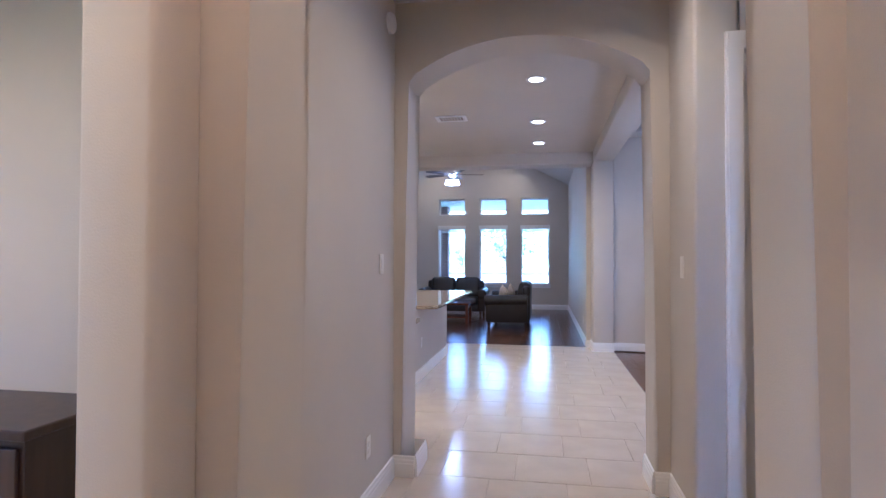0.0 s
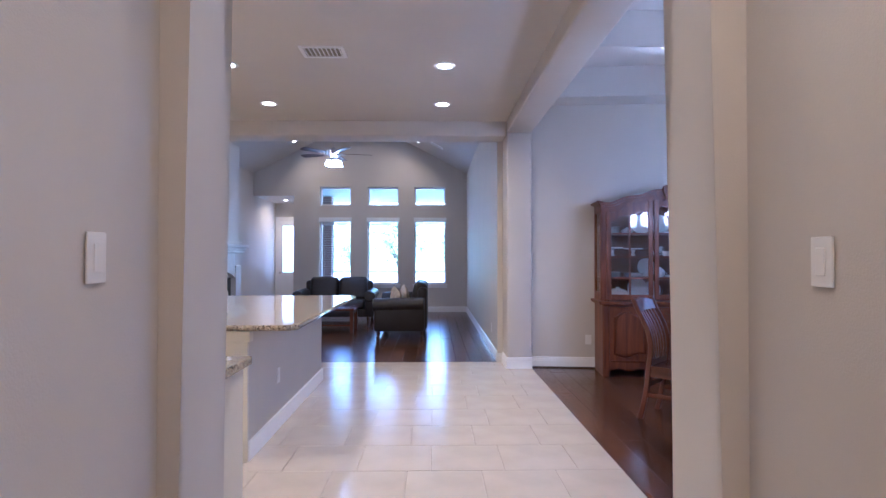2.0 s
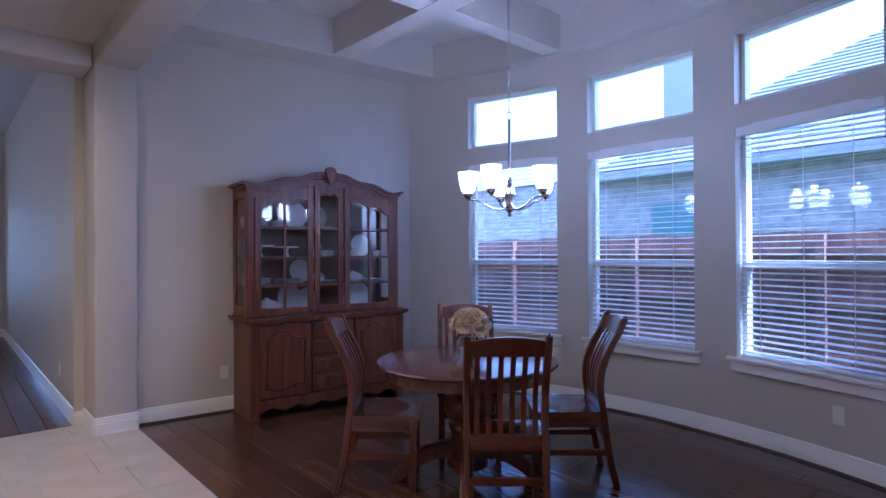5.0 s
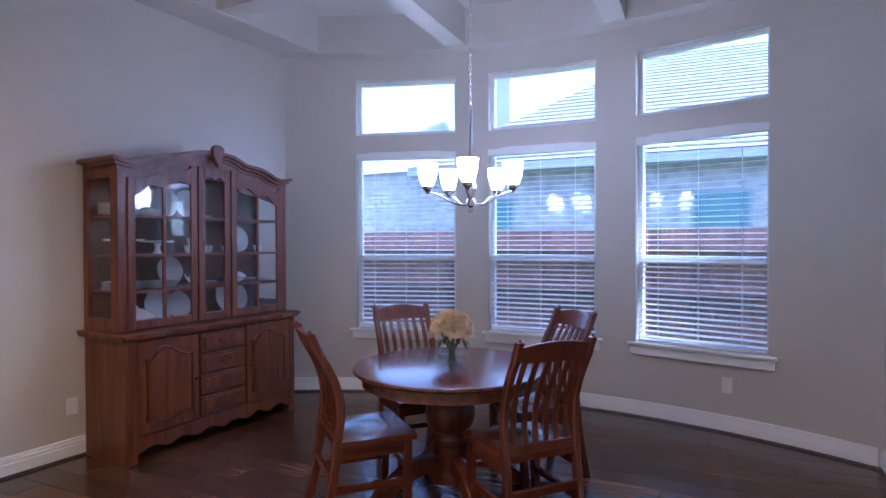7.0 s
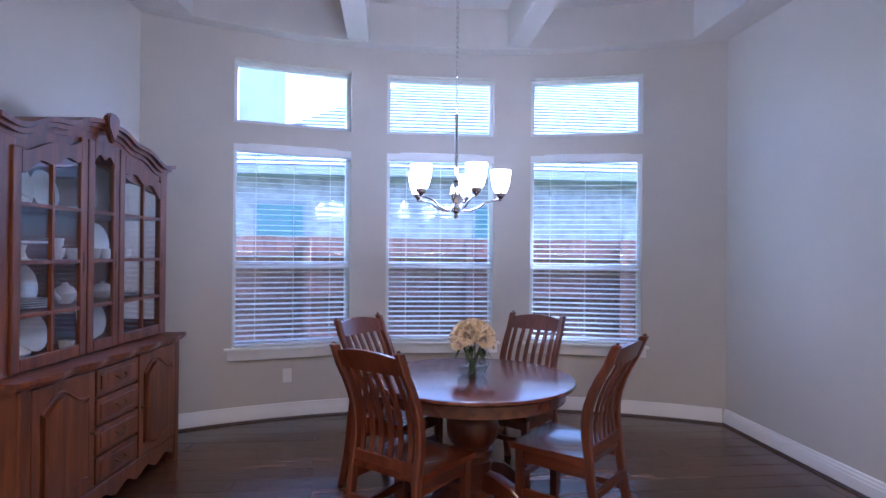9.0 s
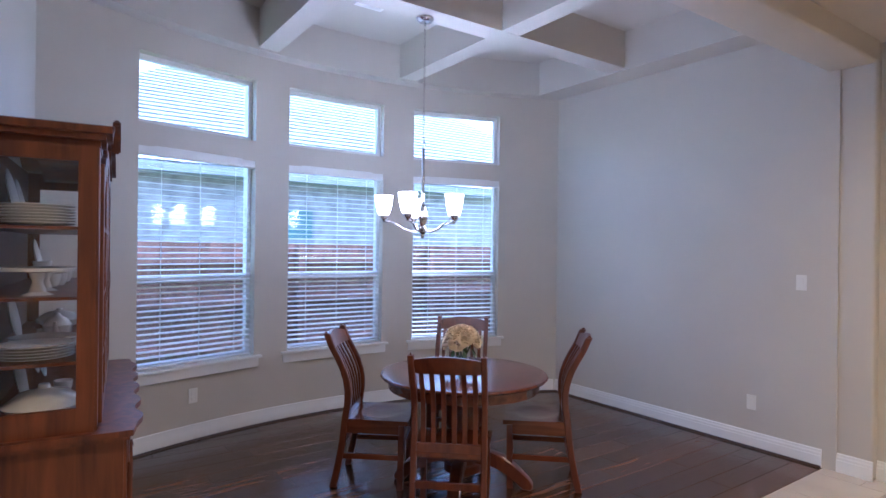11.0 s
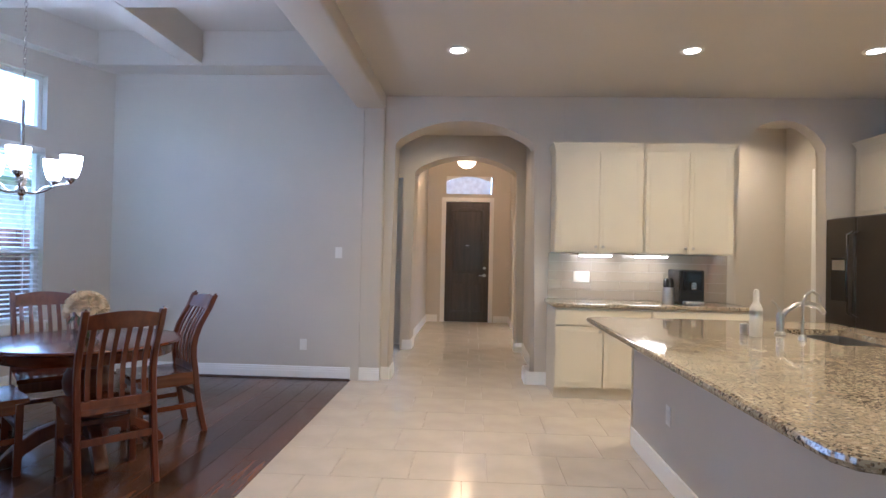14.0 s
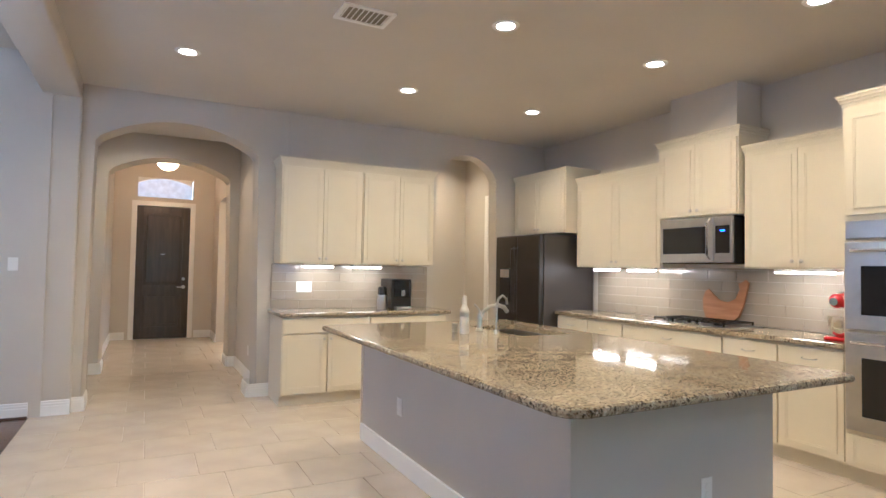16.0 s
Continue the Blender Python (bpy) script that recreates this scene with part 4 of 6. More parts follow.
part("freezer_drawer", bx(0.004, 0.916, 0, 0.058, 0.05, 0.69, bevel=0.012), DARKSTEEL, fr)
for x in (0.42, 0.50):
    b = bmesh.new()
    tube(b, [(x, 0, 0.85), (x, -0.05, 0.88), (x, -0.05, 1.62), (x, 0, 1.65)], 0.012, 10)
    part("handle", b, DARKSTEEL, fr, "", True)
b = bmesh.new()
tube(b, [(0.12, 0, 0.6), (0.15, -0.05, 0.6), (0.77, -0.05, 0.6), (0.80, 0, 0.6)], 0.012, 10)
part("handle", b, DARKSTEEL, fr, "", True)
part("dispenser", bx(0.10, 0.33, -0.004, 0.01, 0.98, 1.40, bevel=0.004), BLACKGLASS, fr, "black water dispenser")
part("display", bx(0.12, 0.31, -0.007, -0.004, 1.28, 1.38), STEEL, fr)

mw = thing("microwave", "stainless steel over-the-range microwave with a blue display", "microwave", WEST(-4.03, 5.29))
part("body", bx(0, 0.76, 0.03, 0.41, 1.46, 1.875, bevel=0.005), BLACK, mw)
part("door", bx(0.002, 0.575, 0.0, 0.03, 1.47, 1.872, bevel=0.006), STEEL, mw)
part("door_window", bx(0.035, 0.50, -0.003, 0.0, 1.55, 1.79, bevel=0.002), BLACKGLASS, mw, "black glass window")
part("control_panel", bx(0.58, 0.758, 0.0, 0.03, 1.47, 1.872, bevel=0.006), STEEL, mw)
part("keypad", bx(0.60, 0.735, -0.003, 0.0, 1.55, 1.79), BLACKGLASS, mw)
part("clock", bx(0.65, 0.69, -0.0045, -0.003, 1.738, 1.752), mat("blue_display", (0.02, 0.02, 0.1), 0.3, emit=(0.1, 0.15, 1.0), estr=1), mw, "glowing blue clock digits")
b = bmesh.new()
tube(b, [(0.545, 0, 1.50), (0.545, -0.04, 1.53), (0.545, -0.04, 1.82), (0.545, 0, 1.85)], 0.011, 10)
part("handle", b, CHROME, mw, "", True)

ck = thing("cooktop", "stainless gas cooktop with black grates", "cooktop", WEST(-3.90, 5.22))
part("tray", bx(0, 0.86, 0.0, 0.5, 0.914, 0.925, bevel=0.004), STEEL, ck)
for i in range(3):
    b = bmesh.new()
    x = 0.06 + i * 0.26
    for q in range(4):
        box(b, x + q * 0.07, x + q * 0.07 + 0.012, 0.06, 0.46, 0.945, 0.957)
    for yy in (0.06, 0.25, 0.448):
        box(b, x, x + 0.222, yy, yy + 0.012, 0.945, 0.957)
    for xx in (x, x + 0.21):
        for yy in (0.06, 0.448):
            box(b, xx, xx + 0.012, yy, yy + 0.012, 0.925, 0.945)
    part("grate", b, BLACK, ck)
for i in range(5):
    b = bmesh.new()
    lathe(b, [(0.035, 0.925), (0.035, 0.938), (0.02, 0.94)], 16, 0.14 + (i % 3) * 0.27, 0.15 + 0.2 * (i // 3))
    part("burner", b, BLACK, ck, "", True)
for i in range(5):
    b = bmesh.new()
    lathe(b, [(0.018, 0.925), (0.018, 0.945), (0.012, 0.948)], 14, 0.25 + i * 0.09, 0.03)
    part("knob", b, STEEL, ck, "", True)

ov = thing("oven_tower", "cream tall cabinet with built-in stainless double wall oven", "oven", WEST(-3.83, 7.02))
part("body", bx(0, 0.80, 0.0, 0.62, 0.10, 2.52), CAB, ov)
part("toe_kick", bx(0, 0.80, 0.06, 0.62, 0.0, 0.10), CAB, ov)
crown(ov, 0, 0.80, 0, 0.62, 2.52)
cab_door(ov, 0.02, 0.395, 1.78, 2.48, 0.0, knob=(0.36, 1.84))
cab_door(ov, 0.405, 0.78, 1.78, 2.48, 0.0, knob=(0.44, 1.84))
cab_door(ov, 0.02, 0.78, 0.12, 0.33, 0.0, pull=True, name="drawer_front")
part("control_panel", bx(0.02, 0.78, -0.025, 0.0, 1.62, 1.74, bevel=0.004), STEEL, ov)
part("display", bx(0.28, 0.52, -0.027, -0.025, 1.65, 1.71), BLACKGLASS, ov)
for z0, z1 in ((1.02, 1.60), (0.36, 1.0)):
    d = part("oven_door", bx(0.02, 0.78, -0.035, 0.0, z0, z1, bevel=0.006), STEEL, ov, "stainless oven door")
    part("door_window", bx(0.12, 0.68, -0.038, -0.035, z0 + 0.1, z1 - 0.16), BLACKGLASS, d)
    b = bmesh.new()
    tube(b, [(0.08, -0.035, z1 - 0.06), (0.08, -0.08, z1 - 0.06), (0.72, -0.08, z1 - 0.06), (0.72, -0.035, z1 - 0.06)], 0.012, 10)
    part("handle", b, CHROME, d, "", True)

# things on the worktops
cm = thing("coffee_maker", "black coffee machine on the granite worktop", "coffee maker", SOUTH(-2.06, 3.35))
part("body", bx(0, 0.24, 0.02, 0.36, 0.916, 1.25, bevel=0.012), BLACK, cm)
part("front_panel", bx(0.03, 0.21, 0.008, 0.02, 1.05, 1.24, bevel=0.004), BLACKGLASS, cm)
part("spout", bx(0.10, 0.15, -0.02, 0.02, 1.06, 1.13, bevel=0.006), CHROME, cm)
part("drip_tray", bx(0.03, 0.21, -0.06, 0.02, 0.916, 0.945, bevel=0.004), STEEL, cm)
gr = thing("coffee_grinder", "silver coffee grinder with a dark lid", "grinder", pose(-1.98, 3.25, 0.914))
b = bmesh.new()
lathe(b, [(0.055, 0.0), (0.058, 0.01), (0.05, 0.14), (0.048, 0.16)], 22)
part("body", b, STEEL, gr, "", True)
b = bmesh.new()
lathe(b, [(0.048, 0.16), (0.047, 0.23), (0.035, 0.25)], 22)
part("lid", b, BLACK, gr, "", True)
cb = thing("cutting_board", "rooster-shaped wooden cutting board leaning on the backsplash", "cutting board", WEST(-4.36, 5.50) @ pose(0, 0, 0.93, -10, 0, 0))
b = bmesh.new()
rp = [(0.05, 0.0), (0.30, 0.0), (0.37, 0.06), (0.40, 0.16), (0.42, 0.30), (0.43, 0.37), (0.40, 0.40), (0.36, 0.37), (0.33, 0.36), (0.35, 0.31), (0.32, 0.22), (0.25, 0.185), (0.16, 0.20), (0.09, 0.25), (0.03, 0.30), (0.0, 0.28), (-0.02, 0.20), (0.0, 0.10)]
slab(b, rp, 0.02, TRM)
part("board", b, wood("board_wood", (0.30, 0.13, 0.05), (0.48, 0.24, 0.10), 0.45, axis=0, coat=0.0), cb)
mx = thing("stand_mixer", "red stand mixer with a steel bowl", "mixer", WEST(-4.05, 6.93) @ pose(0, 0, 0.914) @ Matrix.Scale(0.9, 4))
RED = mat("red_enamel", (0.42, 0.012, 0.012), 0.15, var=0.03, coat=0.6)
b = bmesh.new()
box(b, -0.10, 0.10, -0.16, 0.18, 0, 0.035, bevel=0.014)
part("base", b, RED, mx)
b = bmesh.new()
box(b, -0.05, 0.05, 0.06, 0.16, 0.03, 0.27, bevel=0.02)
part("column", b, RED, mx)
b = bmesh.new()
tube(b, [(0, 0.19, 0.31), (0, 0.16, 0.32), (0, 0.0, 0.325), (0, -0.16, 0.315), (0, -0.19, 0.31)], [0.03, 0.065, 0.07, 0.055, 0.02], 16)
part("head", b, RED, mx, "", True)
b = bmesh.new()
lathe(b, [(0.05, 0.035), (0.085, 0.06), (0.105, 0.12), (0.108, 0.19), (0.112, 0.195)], 24, 0, -0.06)
part("bowl", b, CHROME, mx, "polished steel bowl", True)
b = bmesh.new()
tube(b, [(0, -0.19, 0.31), (0, -0.2, 0.31)], 0.03, 16)
part("hub_cap", b, CHROME, mx, "", True)

# island
isl = thing("kitchen_island", "painted kitchen island with pale grey walls and white baseboard", "kitchen island")
part("east_wall", bx(-1.42, -1.22, 4.80, 7.32, 0, 0.874), WALL, isl)
part("north_wall", bx(-2.57, -1.42, 7.12, 7.32, 0, 0.874), WALL, isl)
b = bx(-2.54, -1.42, 4.84, 7.12, 0.10, 0.66)
for q in ((-2.54, -1.42, 4.84, 5.16), (-2.54, -1.42, 5.92, 7.12), (-2.54, -2.44, 5.16, 5.92), (-1.96, -1.42, 5.16, 5.92)):
    box(b, *q, 0.66, 0.874)
part("cabinet_body", b, CAB, isl, "cream painted cabinet body")
part("toe_kick", bx(-2.48, -1.42, 4.88, 7.12, 0.0, 0.10), CAB, isl)
part("corner_post", bx(-1.46, -1.21, 4.77, 4.80, 0, 0.874, bevel=0.004), CAB, isl)
part("post_cap", bx(-1.48, -1.19, 4.75, 4.83, 0.80, 0.874, bevel=0.006), CAB, isl)
for y in (4.9, 5.65, 6.4):
    dd = part("cabinet_door", bx(-2.56, -2.54, y, y + 0.70, 0.12, 0.86, bevel=0.002), CAB, isl)
part("baseboard", bx(-1.22, -1.202, 4.80, 7.338, 0, 0.13, bevel=0.004), TRIM, isl, "white baseboard")
part("baseboard", bx(-2.57, -1.22, 7.32, 7.338, 0, 0.13, bevel=0.004), TRIM, isl, "white baseboard")
it = thing("island_worktop", "polished speckled granite island worktop with clipped corners", "worktop")
b = bmesh.new()
SX0, SX1, SY0, SY1 = -2.42, -1.98, 5.18, 5.90
prism(b, [(-2.62, 4.74), (-0.95, 4.74), (-0.89, 4.80), (-0.89, SY0), (-2.62, SY0)], 0.876, 0.914)
prism(b, [(-2.62, SY1), (-0.89, SY1), (-0.89, 7.61), (-0.915, 7.665), (-0.97, 7.69), (-2.58, 7.69), (-2.62, 7.65)], 0.876, 0.914)
prism(b, [(-2.62, SY0), (SX0, SY0), (SX0, SY1), (-2.62, SY1)], 0.876, 0.914)
prism(b, [(SX1, SY0), (-0.89, SY0), (-0.89, SY1), (SX1, SY1)], 0.876, 0.914)
bmesh.ops.remove_doubles(b, verts=b.verts[:], dist=0.0005)
part("slab", b, GRANITE, it)
b = bmesh.new()
tube(b, [(-2.612, 4.742, 0.895), (-0.95, 4.742, 0.895), (-0.892, 4.80, 0.895), (-0.892, 7.61, 0.895), (-0.917, 7.665, 0.895), (-0.97, 7.688, 0.895), (-2.58, 7.688, 0.895)], 0.0185, 8)
part("rounded_edge", b, GRANITE, it, "eased granite edge", True)
sk = thing("sink", "stainless undermount kitchen sink in the island", "sink")
b = bmesh.new()
box(b, SX0 - 0.01, SX1 + 0.01, SY0 - 0.01, SY1 + 0.01, 0.68, 0.69)
for q in ((SX0 - 0.01, SX0, SY0 - 0.01, SY1 + 0.01), (SX1, SX1 + 0.01, SY0 - 0.01, SY1 + 0.01), (SX0, SX1, SY0 - 0.01, SY0), (SX0, SX1, SY1, SY1 + 0.01)):
    box(b, *q, 0.69, 0.875)
part("basin", b, STEEL, sk)
fa = thing("faucet", "brushed nickel pull-out kitchen faucet with a side lever", "faucet", pose(-1.88, 5.50, 0.914))
b = bmesh.new()
lathe(b, [(0.03, 0), (0.03, 0.01), (0.022, 0.02), (0.022, 0.11), (0.018, 0.13)], 18)
part("base", b, NICKEL, fa, "", True)
b = bmesh.new()
tube(b, [(0, 0, 0.08), (-0.03, 0, 0.14), (-0.09, 0, 0.18), (-0.16, 0, 0.19), (-0.22, 0, 0.17), (-0.25, 0, 0.135)], [0.016, 0.016, 0.015, 0.016, 0.018, 0.016], 14)
part("spout", b, NICKEL, fa, "", True)
b = bmesh.new()
tube(b, [(0, 0, 0.13), (0.01, 0.0, 0.16), (0.05, 0.0, 0.20)], [0.012, 0.009, 0.007], 10)
part("lever", b, NICKEL, fa, "", True)
ff = thing("filter_tap", "slim gooseneck water filter tap", "faucet", pose(-1.88, 5.73, 0.914))
b = bmesh.new()
tube(b, [(0, 0, 0.0), (0, 0, 0.20), (-0.015, 0, 0.25), (-0.05, 0, 0.275), (-0.085, 0, 0.25), (-0.09, 0, 0.21)], 0.009, 12)
part("neck", b, NICKEL, ff, "", True)
b = bmesh.new()
lathe(b, [(0.022, 0), (0.022, 0.012), (0.012, 0.03)], 16)
part("base", b, NICKEL, ff, "", True)
bt = thing("soap_bottle", "white ceramic soap dispenser bottle beside the sink", "soap dispenser", pose(-1.68, 5.62, 0.914))
b = bmesh.new()
lathe(b, [(0.032, 0), (0.034, 0.01), (0.034, 0.16), (0.026, 0.18), (0.016, 0.20), (0.016, 0.25), (0.012, 0.27)], 20)
part("bottle", b, mat("grey_white_ceramic", (0.6, 0.58, 0.54), 0.3), bt, "", True)
b = bmesh.new()
lathe(b, [(0.014, 0.12), (0.0345, 0.12), (0.0345, 0.15), (0.014, 0.15)], 20)
part("band", b, NICKEL, bt, "", True)
sc = thing("soap_cup", "small steel cup beside the faucet", "cup", pose(-1.66, 5.52, 0.914))
b = bmesh.new()
lathe(b, [(0.022, 0), (0.024, 0.06), (0.018, 0.065)], 16)
part("cup", b, STEEL, sc, "", True)
plate("outlet", pose(-1.218, 5.55, 0.42, 0, 0, -90) @ pose(0, 0, 0, 0, 0, 180))
plate("outlet", pose(-2.05, 7.322, 0.34, 0, 0, 180))
plate("outlet", pose(-1.85, 4.838, 0.72), w=0.118, h=0.075)


# ---- dining room things ----
def curve_bar(bm, pts, w, d):
    """A bar of width w (along y) and depth d (along x) that follows (x, z) points at a given y."""
    rows = []
    for x, y, z in pts:
        rows.append([bm.verts.new((x - d / 2, y - w / 2, z)), bm.verts.new((x + d / 2, y - w / 2, z)), bm.verts.new((x + d / 2, y + w / 2, z)), bm.verts.new((x - d / 2, y + w / 2, z))])
    for a, b2 in zip(rows, rows[1:]):
        for i in range(4):
            bm.faces.new((a[i], a[(i + 1) % 4], b2[(i + 1) % 4], b2[i]))
    bm.faces.new(rows[0][::-1])
    bm.faces.new(rows[-1])


def back_x(z):
    """How far back the curved chair back stands at height z."""
    if z < 0.45:
        return -0.185 - 0.075 * ((0.45 - z) / 0.45) ** 1.6
    u = (z - 0.45) / 0.57
    return -0.185 + 0.035 * math.sin(math.pi * min(1, u * 1.25)) - 0.135 * u ** 2


def dining_chair():
    ob = thing("dining_chair", "cherry wood mission dining chair with slatted back and scooped seat", "chair", group="chairs round the dining table")
    for y in (-0.195, 0.195):
        b = bmesh.new()
        curve_bar(b, [(back_x(z), y, z) for z in [i * 0.07 for i in range(15)] + [1.02]], 0.034, 0.044)
        bmesh.ops.bevel(b, geom=[e for e in b.edges if min(v.co.z for v in e.verts) > 1.01], offset=0.014, segments=3, affect='EDGES')
        bmesh.ops.bevel(b, geom=[e for e in b.edges if abs(e.verts[0].co.z - e.verts[1].co.z) > 0.01], offset=0.006, segments=1, affect='EDGES')
        part("back_post", b, CHERRY, ob, "", True)
        b = bmesh.new()
        curve_bar(b, [(0.185, y, 0.0), (0.19, y, 0.2), (0.192, y, 0.42)], 0.038, 0.038)
        part("front_leg", b, CHERRY, ob)
        part("side_stretcher", bx(-0.20, 0.185, y - 0.011, y + 0.011, 0.19, 0.225, bevel=0.003), CHERRYX, ob)
        part("side_apron", bx(-0.18, 0.18, y - 0.012, y + 0.012, 0.36, 0.425), CHERRYX, ob)
    part("front_apron", bx(0.18, 0.20, -0.18, 0.18, 0.36, 0.425), CHERRY, ob)
    part("rear_stretcher", bx(-0.225, -0.205, -0.18, 0.18, 0.26, 0.30, bevel=0.003), CHERRY, ob)
    part("front_stretcher", bx(0.175, 0.197, -0.18, 0.18, 0.27, 0.30, bevel=0.003), CHERRY, ob)
    # scooped seat
    b = bmesh.new()
    n = 14
    top, bot = [], []
    for i in range(n + 1):
        for j in range(n + 1):
            u, v = -1 + 2 * i / n, -1 + 2 * j / n
            w = 0.205 + 0.02 * (u + 1) / 2
            x, y = 0.02 + 0.215 * u, w * v
            r = (u / 0.62) ** 2 + (v / 0.66) ** 2
            z = 0.452 - 0.011 * max(0, 1 - r) ** 0.5
            top.append(b.verts.new((x, y, z)))
            bot.append(b.verts.new((x, y, 0.424)))
    def quad(vs, flip):
        for i in range(n):
            for j in range(n):
                q = [vs[i * (n + 1) + j], vs[(i + 1) * (n + 1) + j], vs[(i + 1) * (n + 1) + j + 1], vs[i * (n + 1) + j + 1]]
                b.faces.new(q[::-1] if flip else q)
    quad(top, False), quad(bot, True)
    edge = [i * (n + 1) for i in range(n + 1)] + [n * (n + 1) + j for j in range(1, n + 1)] + [i * (n + 1) + n for i in range(n - 1, -1, -1)] + [j for j in range(n - 1, 0, -1)]
    for a, c in zip(edge, edge[1:] + edge[:1]):
        b.faces.new((top[a], top[c], bot[c], bot[a]))
    part("seat", b, CHERRYX, ob, "scooped cherry seat", True)
    # top rail, bowed and arched
    b = bmesh.new()
    m = 12
    rows = []
    for i in range(m + 1):
        y = -0.18 + 0.36 * i / m
        bow = -0.02 * math.cos(math.pi * y / 0.36)
        zt = 0.975 + 0.03 * math.cos(math.pi * y / 0.42)
        rows.append([b.verts.new((back_x(z) + bow + dx, y, z)) for dx, z in ((-0.011, 0.905), (0.011, 0.905), (0.011, zt), (-0.011, zt))])
    for a, c in zip(rows, rows[1:]):
        for i in range(4):
            b.faces.new((a[i], a[(i + 1) % 4], c[(i + 1) % 4], c[i]))
    b.faces.new(rows[0][::-1]), b.faces.new(rows[-1])
    part("top_rail", b, CHERRY, ob, "", True)
    part("lower_rail", bx(back_x(0.48) - 0.012, back_x(0.48) + 0.012, -0.18, 0.18, 0.445, 0.50, bevel=0.003), CHERRY, ob)
    for i in range(6):
        y = -0.145 + 0.29 * i / 5
        b = bmesh.new()
        bow = -0.02 * math.cos(math.pi * y / 0.36)
        curve_bar(b, [(back_x(z) + bow * (z - 0.485) / 0.445, y, z) for z in (0.485, 0.58, 0.67, 0.74, 0.81, 0.88, 0.93)], 0.026, 0.011)
        part("slat", b, CHERRY, ob)
    return ob


CH = [(2.10, 5.75, -42), (2.88, 5.81, -130), (3.0, 5.04, 137), (2.26, 4.90, 47)]
ch = dining_chair()
ch.matrix_basis = pose(CH[0][0], CH[0][1], 0, 0, 0, CH[0][2])
for x, y, a in CH[1:]:
    copy_thing(ch, pose(x, y, 0, 0, 0, a))

TX, TY = 2.47, 5.39
tb = thing("dining_table", "round cherry wood pedestal dining table", "table", pose(TX, TY, 0))
b = bmesh.new()
lathe(b, [(0.02, 0.72), (0.535, 0.72), (0.55, 0.725), (0.558, 0.735), (0.552, 0.747), (0.54, 0.75), (0.02, 0.7505)], 64)
part("tabletop", b, CHERRYX, tb, "polished cherry round top", True)
b = bmesh.new()
lathe(b, [(0.485, 0.655), (0.505, 0.655), (0.505, 0.72), (0.485, 0.72)], 56, caps=False)
part("apron", b, CHERRYX, tb, "", True)
b = bmesh.new()
lathe(b, [(0.02, 0.10), (0.125, 0.10), (0.125, 0.15), (0.10, 0.155), (0.095, 0.18), (0.105, 0.20), (0.105, 0.30), (0.098, 0.305), (0.098, 0.315), (0.11, 0.32), (0.118, 0.34), (0.11, 0.36), (0.098, 0.365), (0.098, 0.375), (0.125, 0.40), (0.14, 0.44), (0.145, 0.48), (0.135, 0.53), (0.12, 0.555), (0.115, 0.57), (0.13, 0.575), (0.13, 0.60), (0.12, 0.605), (0.15, 0.63), (0.22, 0.655), (0.02, 0.72)], 36)
part("pedestal", b, CHERRY, tb, "turned pedestal column", True)
for i in range(4):
    b = bmesh.new()
    pts = [(0.08, 0.13), (0.16, 0.16), (0.25, 0.13), (0.33, 0.07), (0.40, 0.0), (0.46, 0.0), (0.47, 0.03), (0.44, 0.07), (0.37, 0.14), (0.27, 0.21), (0.16, 0.24), (0.08, 0.25)]
    slab(b, pts, 0.075, Matrix(((1, 0, 0, 0), (0, 0, 1, -0.0375), (0, 1, 0, 0), (0, 0, 0, 1))))
    bmesh.ops.bevel(b, geom=b.edges[:], offset=0.008, segments=1, affect='EDGES')
    part("foot", b, CHERRY, tb, "carved scroll foot", True, pose(0, 0, 0, 0, 0, 45 + 90 * i))

vs = thing("flower_vase", "clear round glass vase of cream roses on the table", "vase", pose(2.495, 5.39, 0.7505) @ Matrix.Scale(1.22, 4))
b = bmesh.new()
lathe(b, [(0.04, 0.0), (0.055, 0.006), (0.075, 0.045), (0.075, 0.08), (0.06, 0.115), (0.055, 0.12)], 30, caps=False)
part("bowl", b, CLEAR, vs, "clear glass bowl", True)
b = bmesh.new()
lathe(b, [(0.05, 0.002), (0.066, 0.03), (0.068, 0.05), (0.01, 0.051)], 24)
part("water", b, glass_mat("water", (0.82, 0.86, 0.84)), vs, "", True)
STEM = mat("stem_green", (0.05, 0.09, 0.03), 0.6)
for i in range(9):
    a = i * 0.7
    b = bmesh.new()
    tube(b, [(0.02 * math.cos(a), 0.02 * math.sin(a), 0.006), (0.018 * math.cos(a + 2), 0.018 * math.sin(a + 2), 0.07), (0.05 * math.cos(a + 2.4), 0.05 * math.sin(a + 2.4), 0.14)], 0.003, 6)
    part("stem", b, STEM, vs)
ROSE = mat("cream_petal", (0.80, 0.66, 0.44), 0.6, var=0.12, scale=25)
rng = random.Random(4)
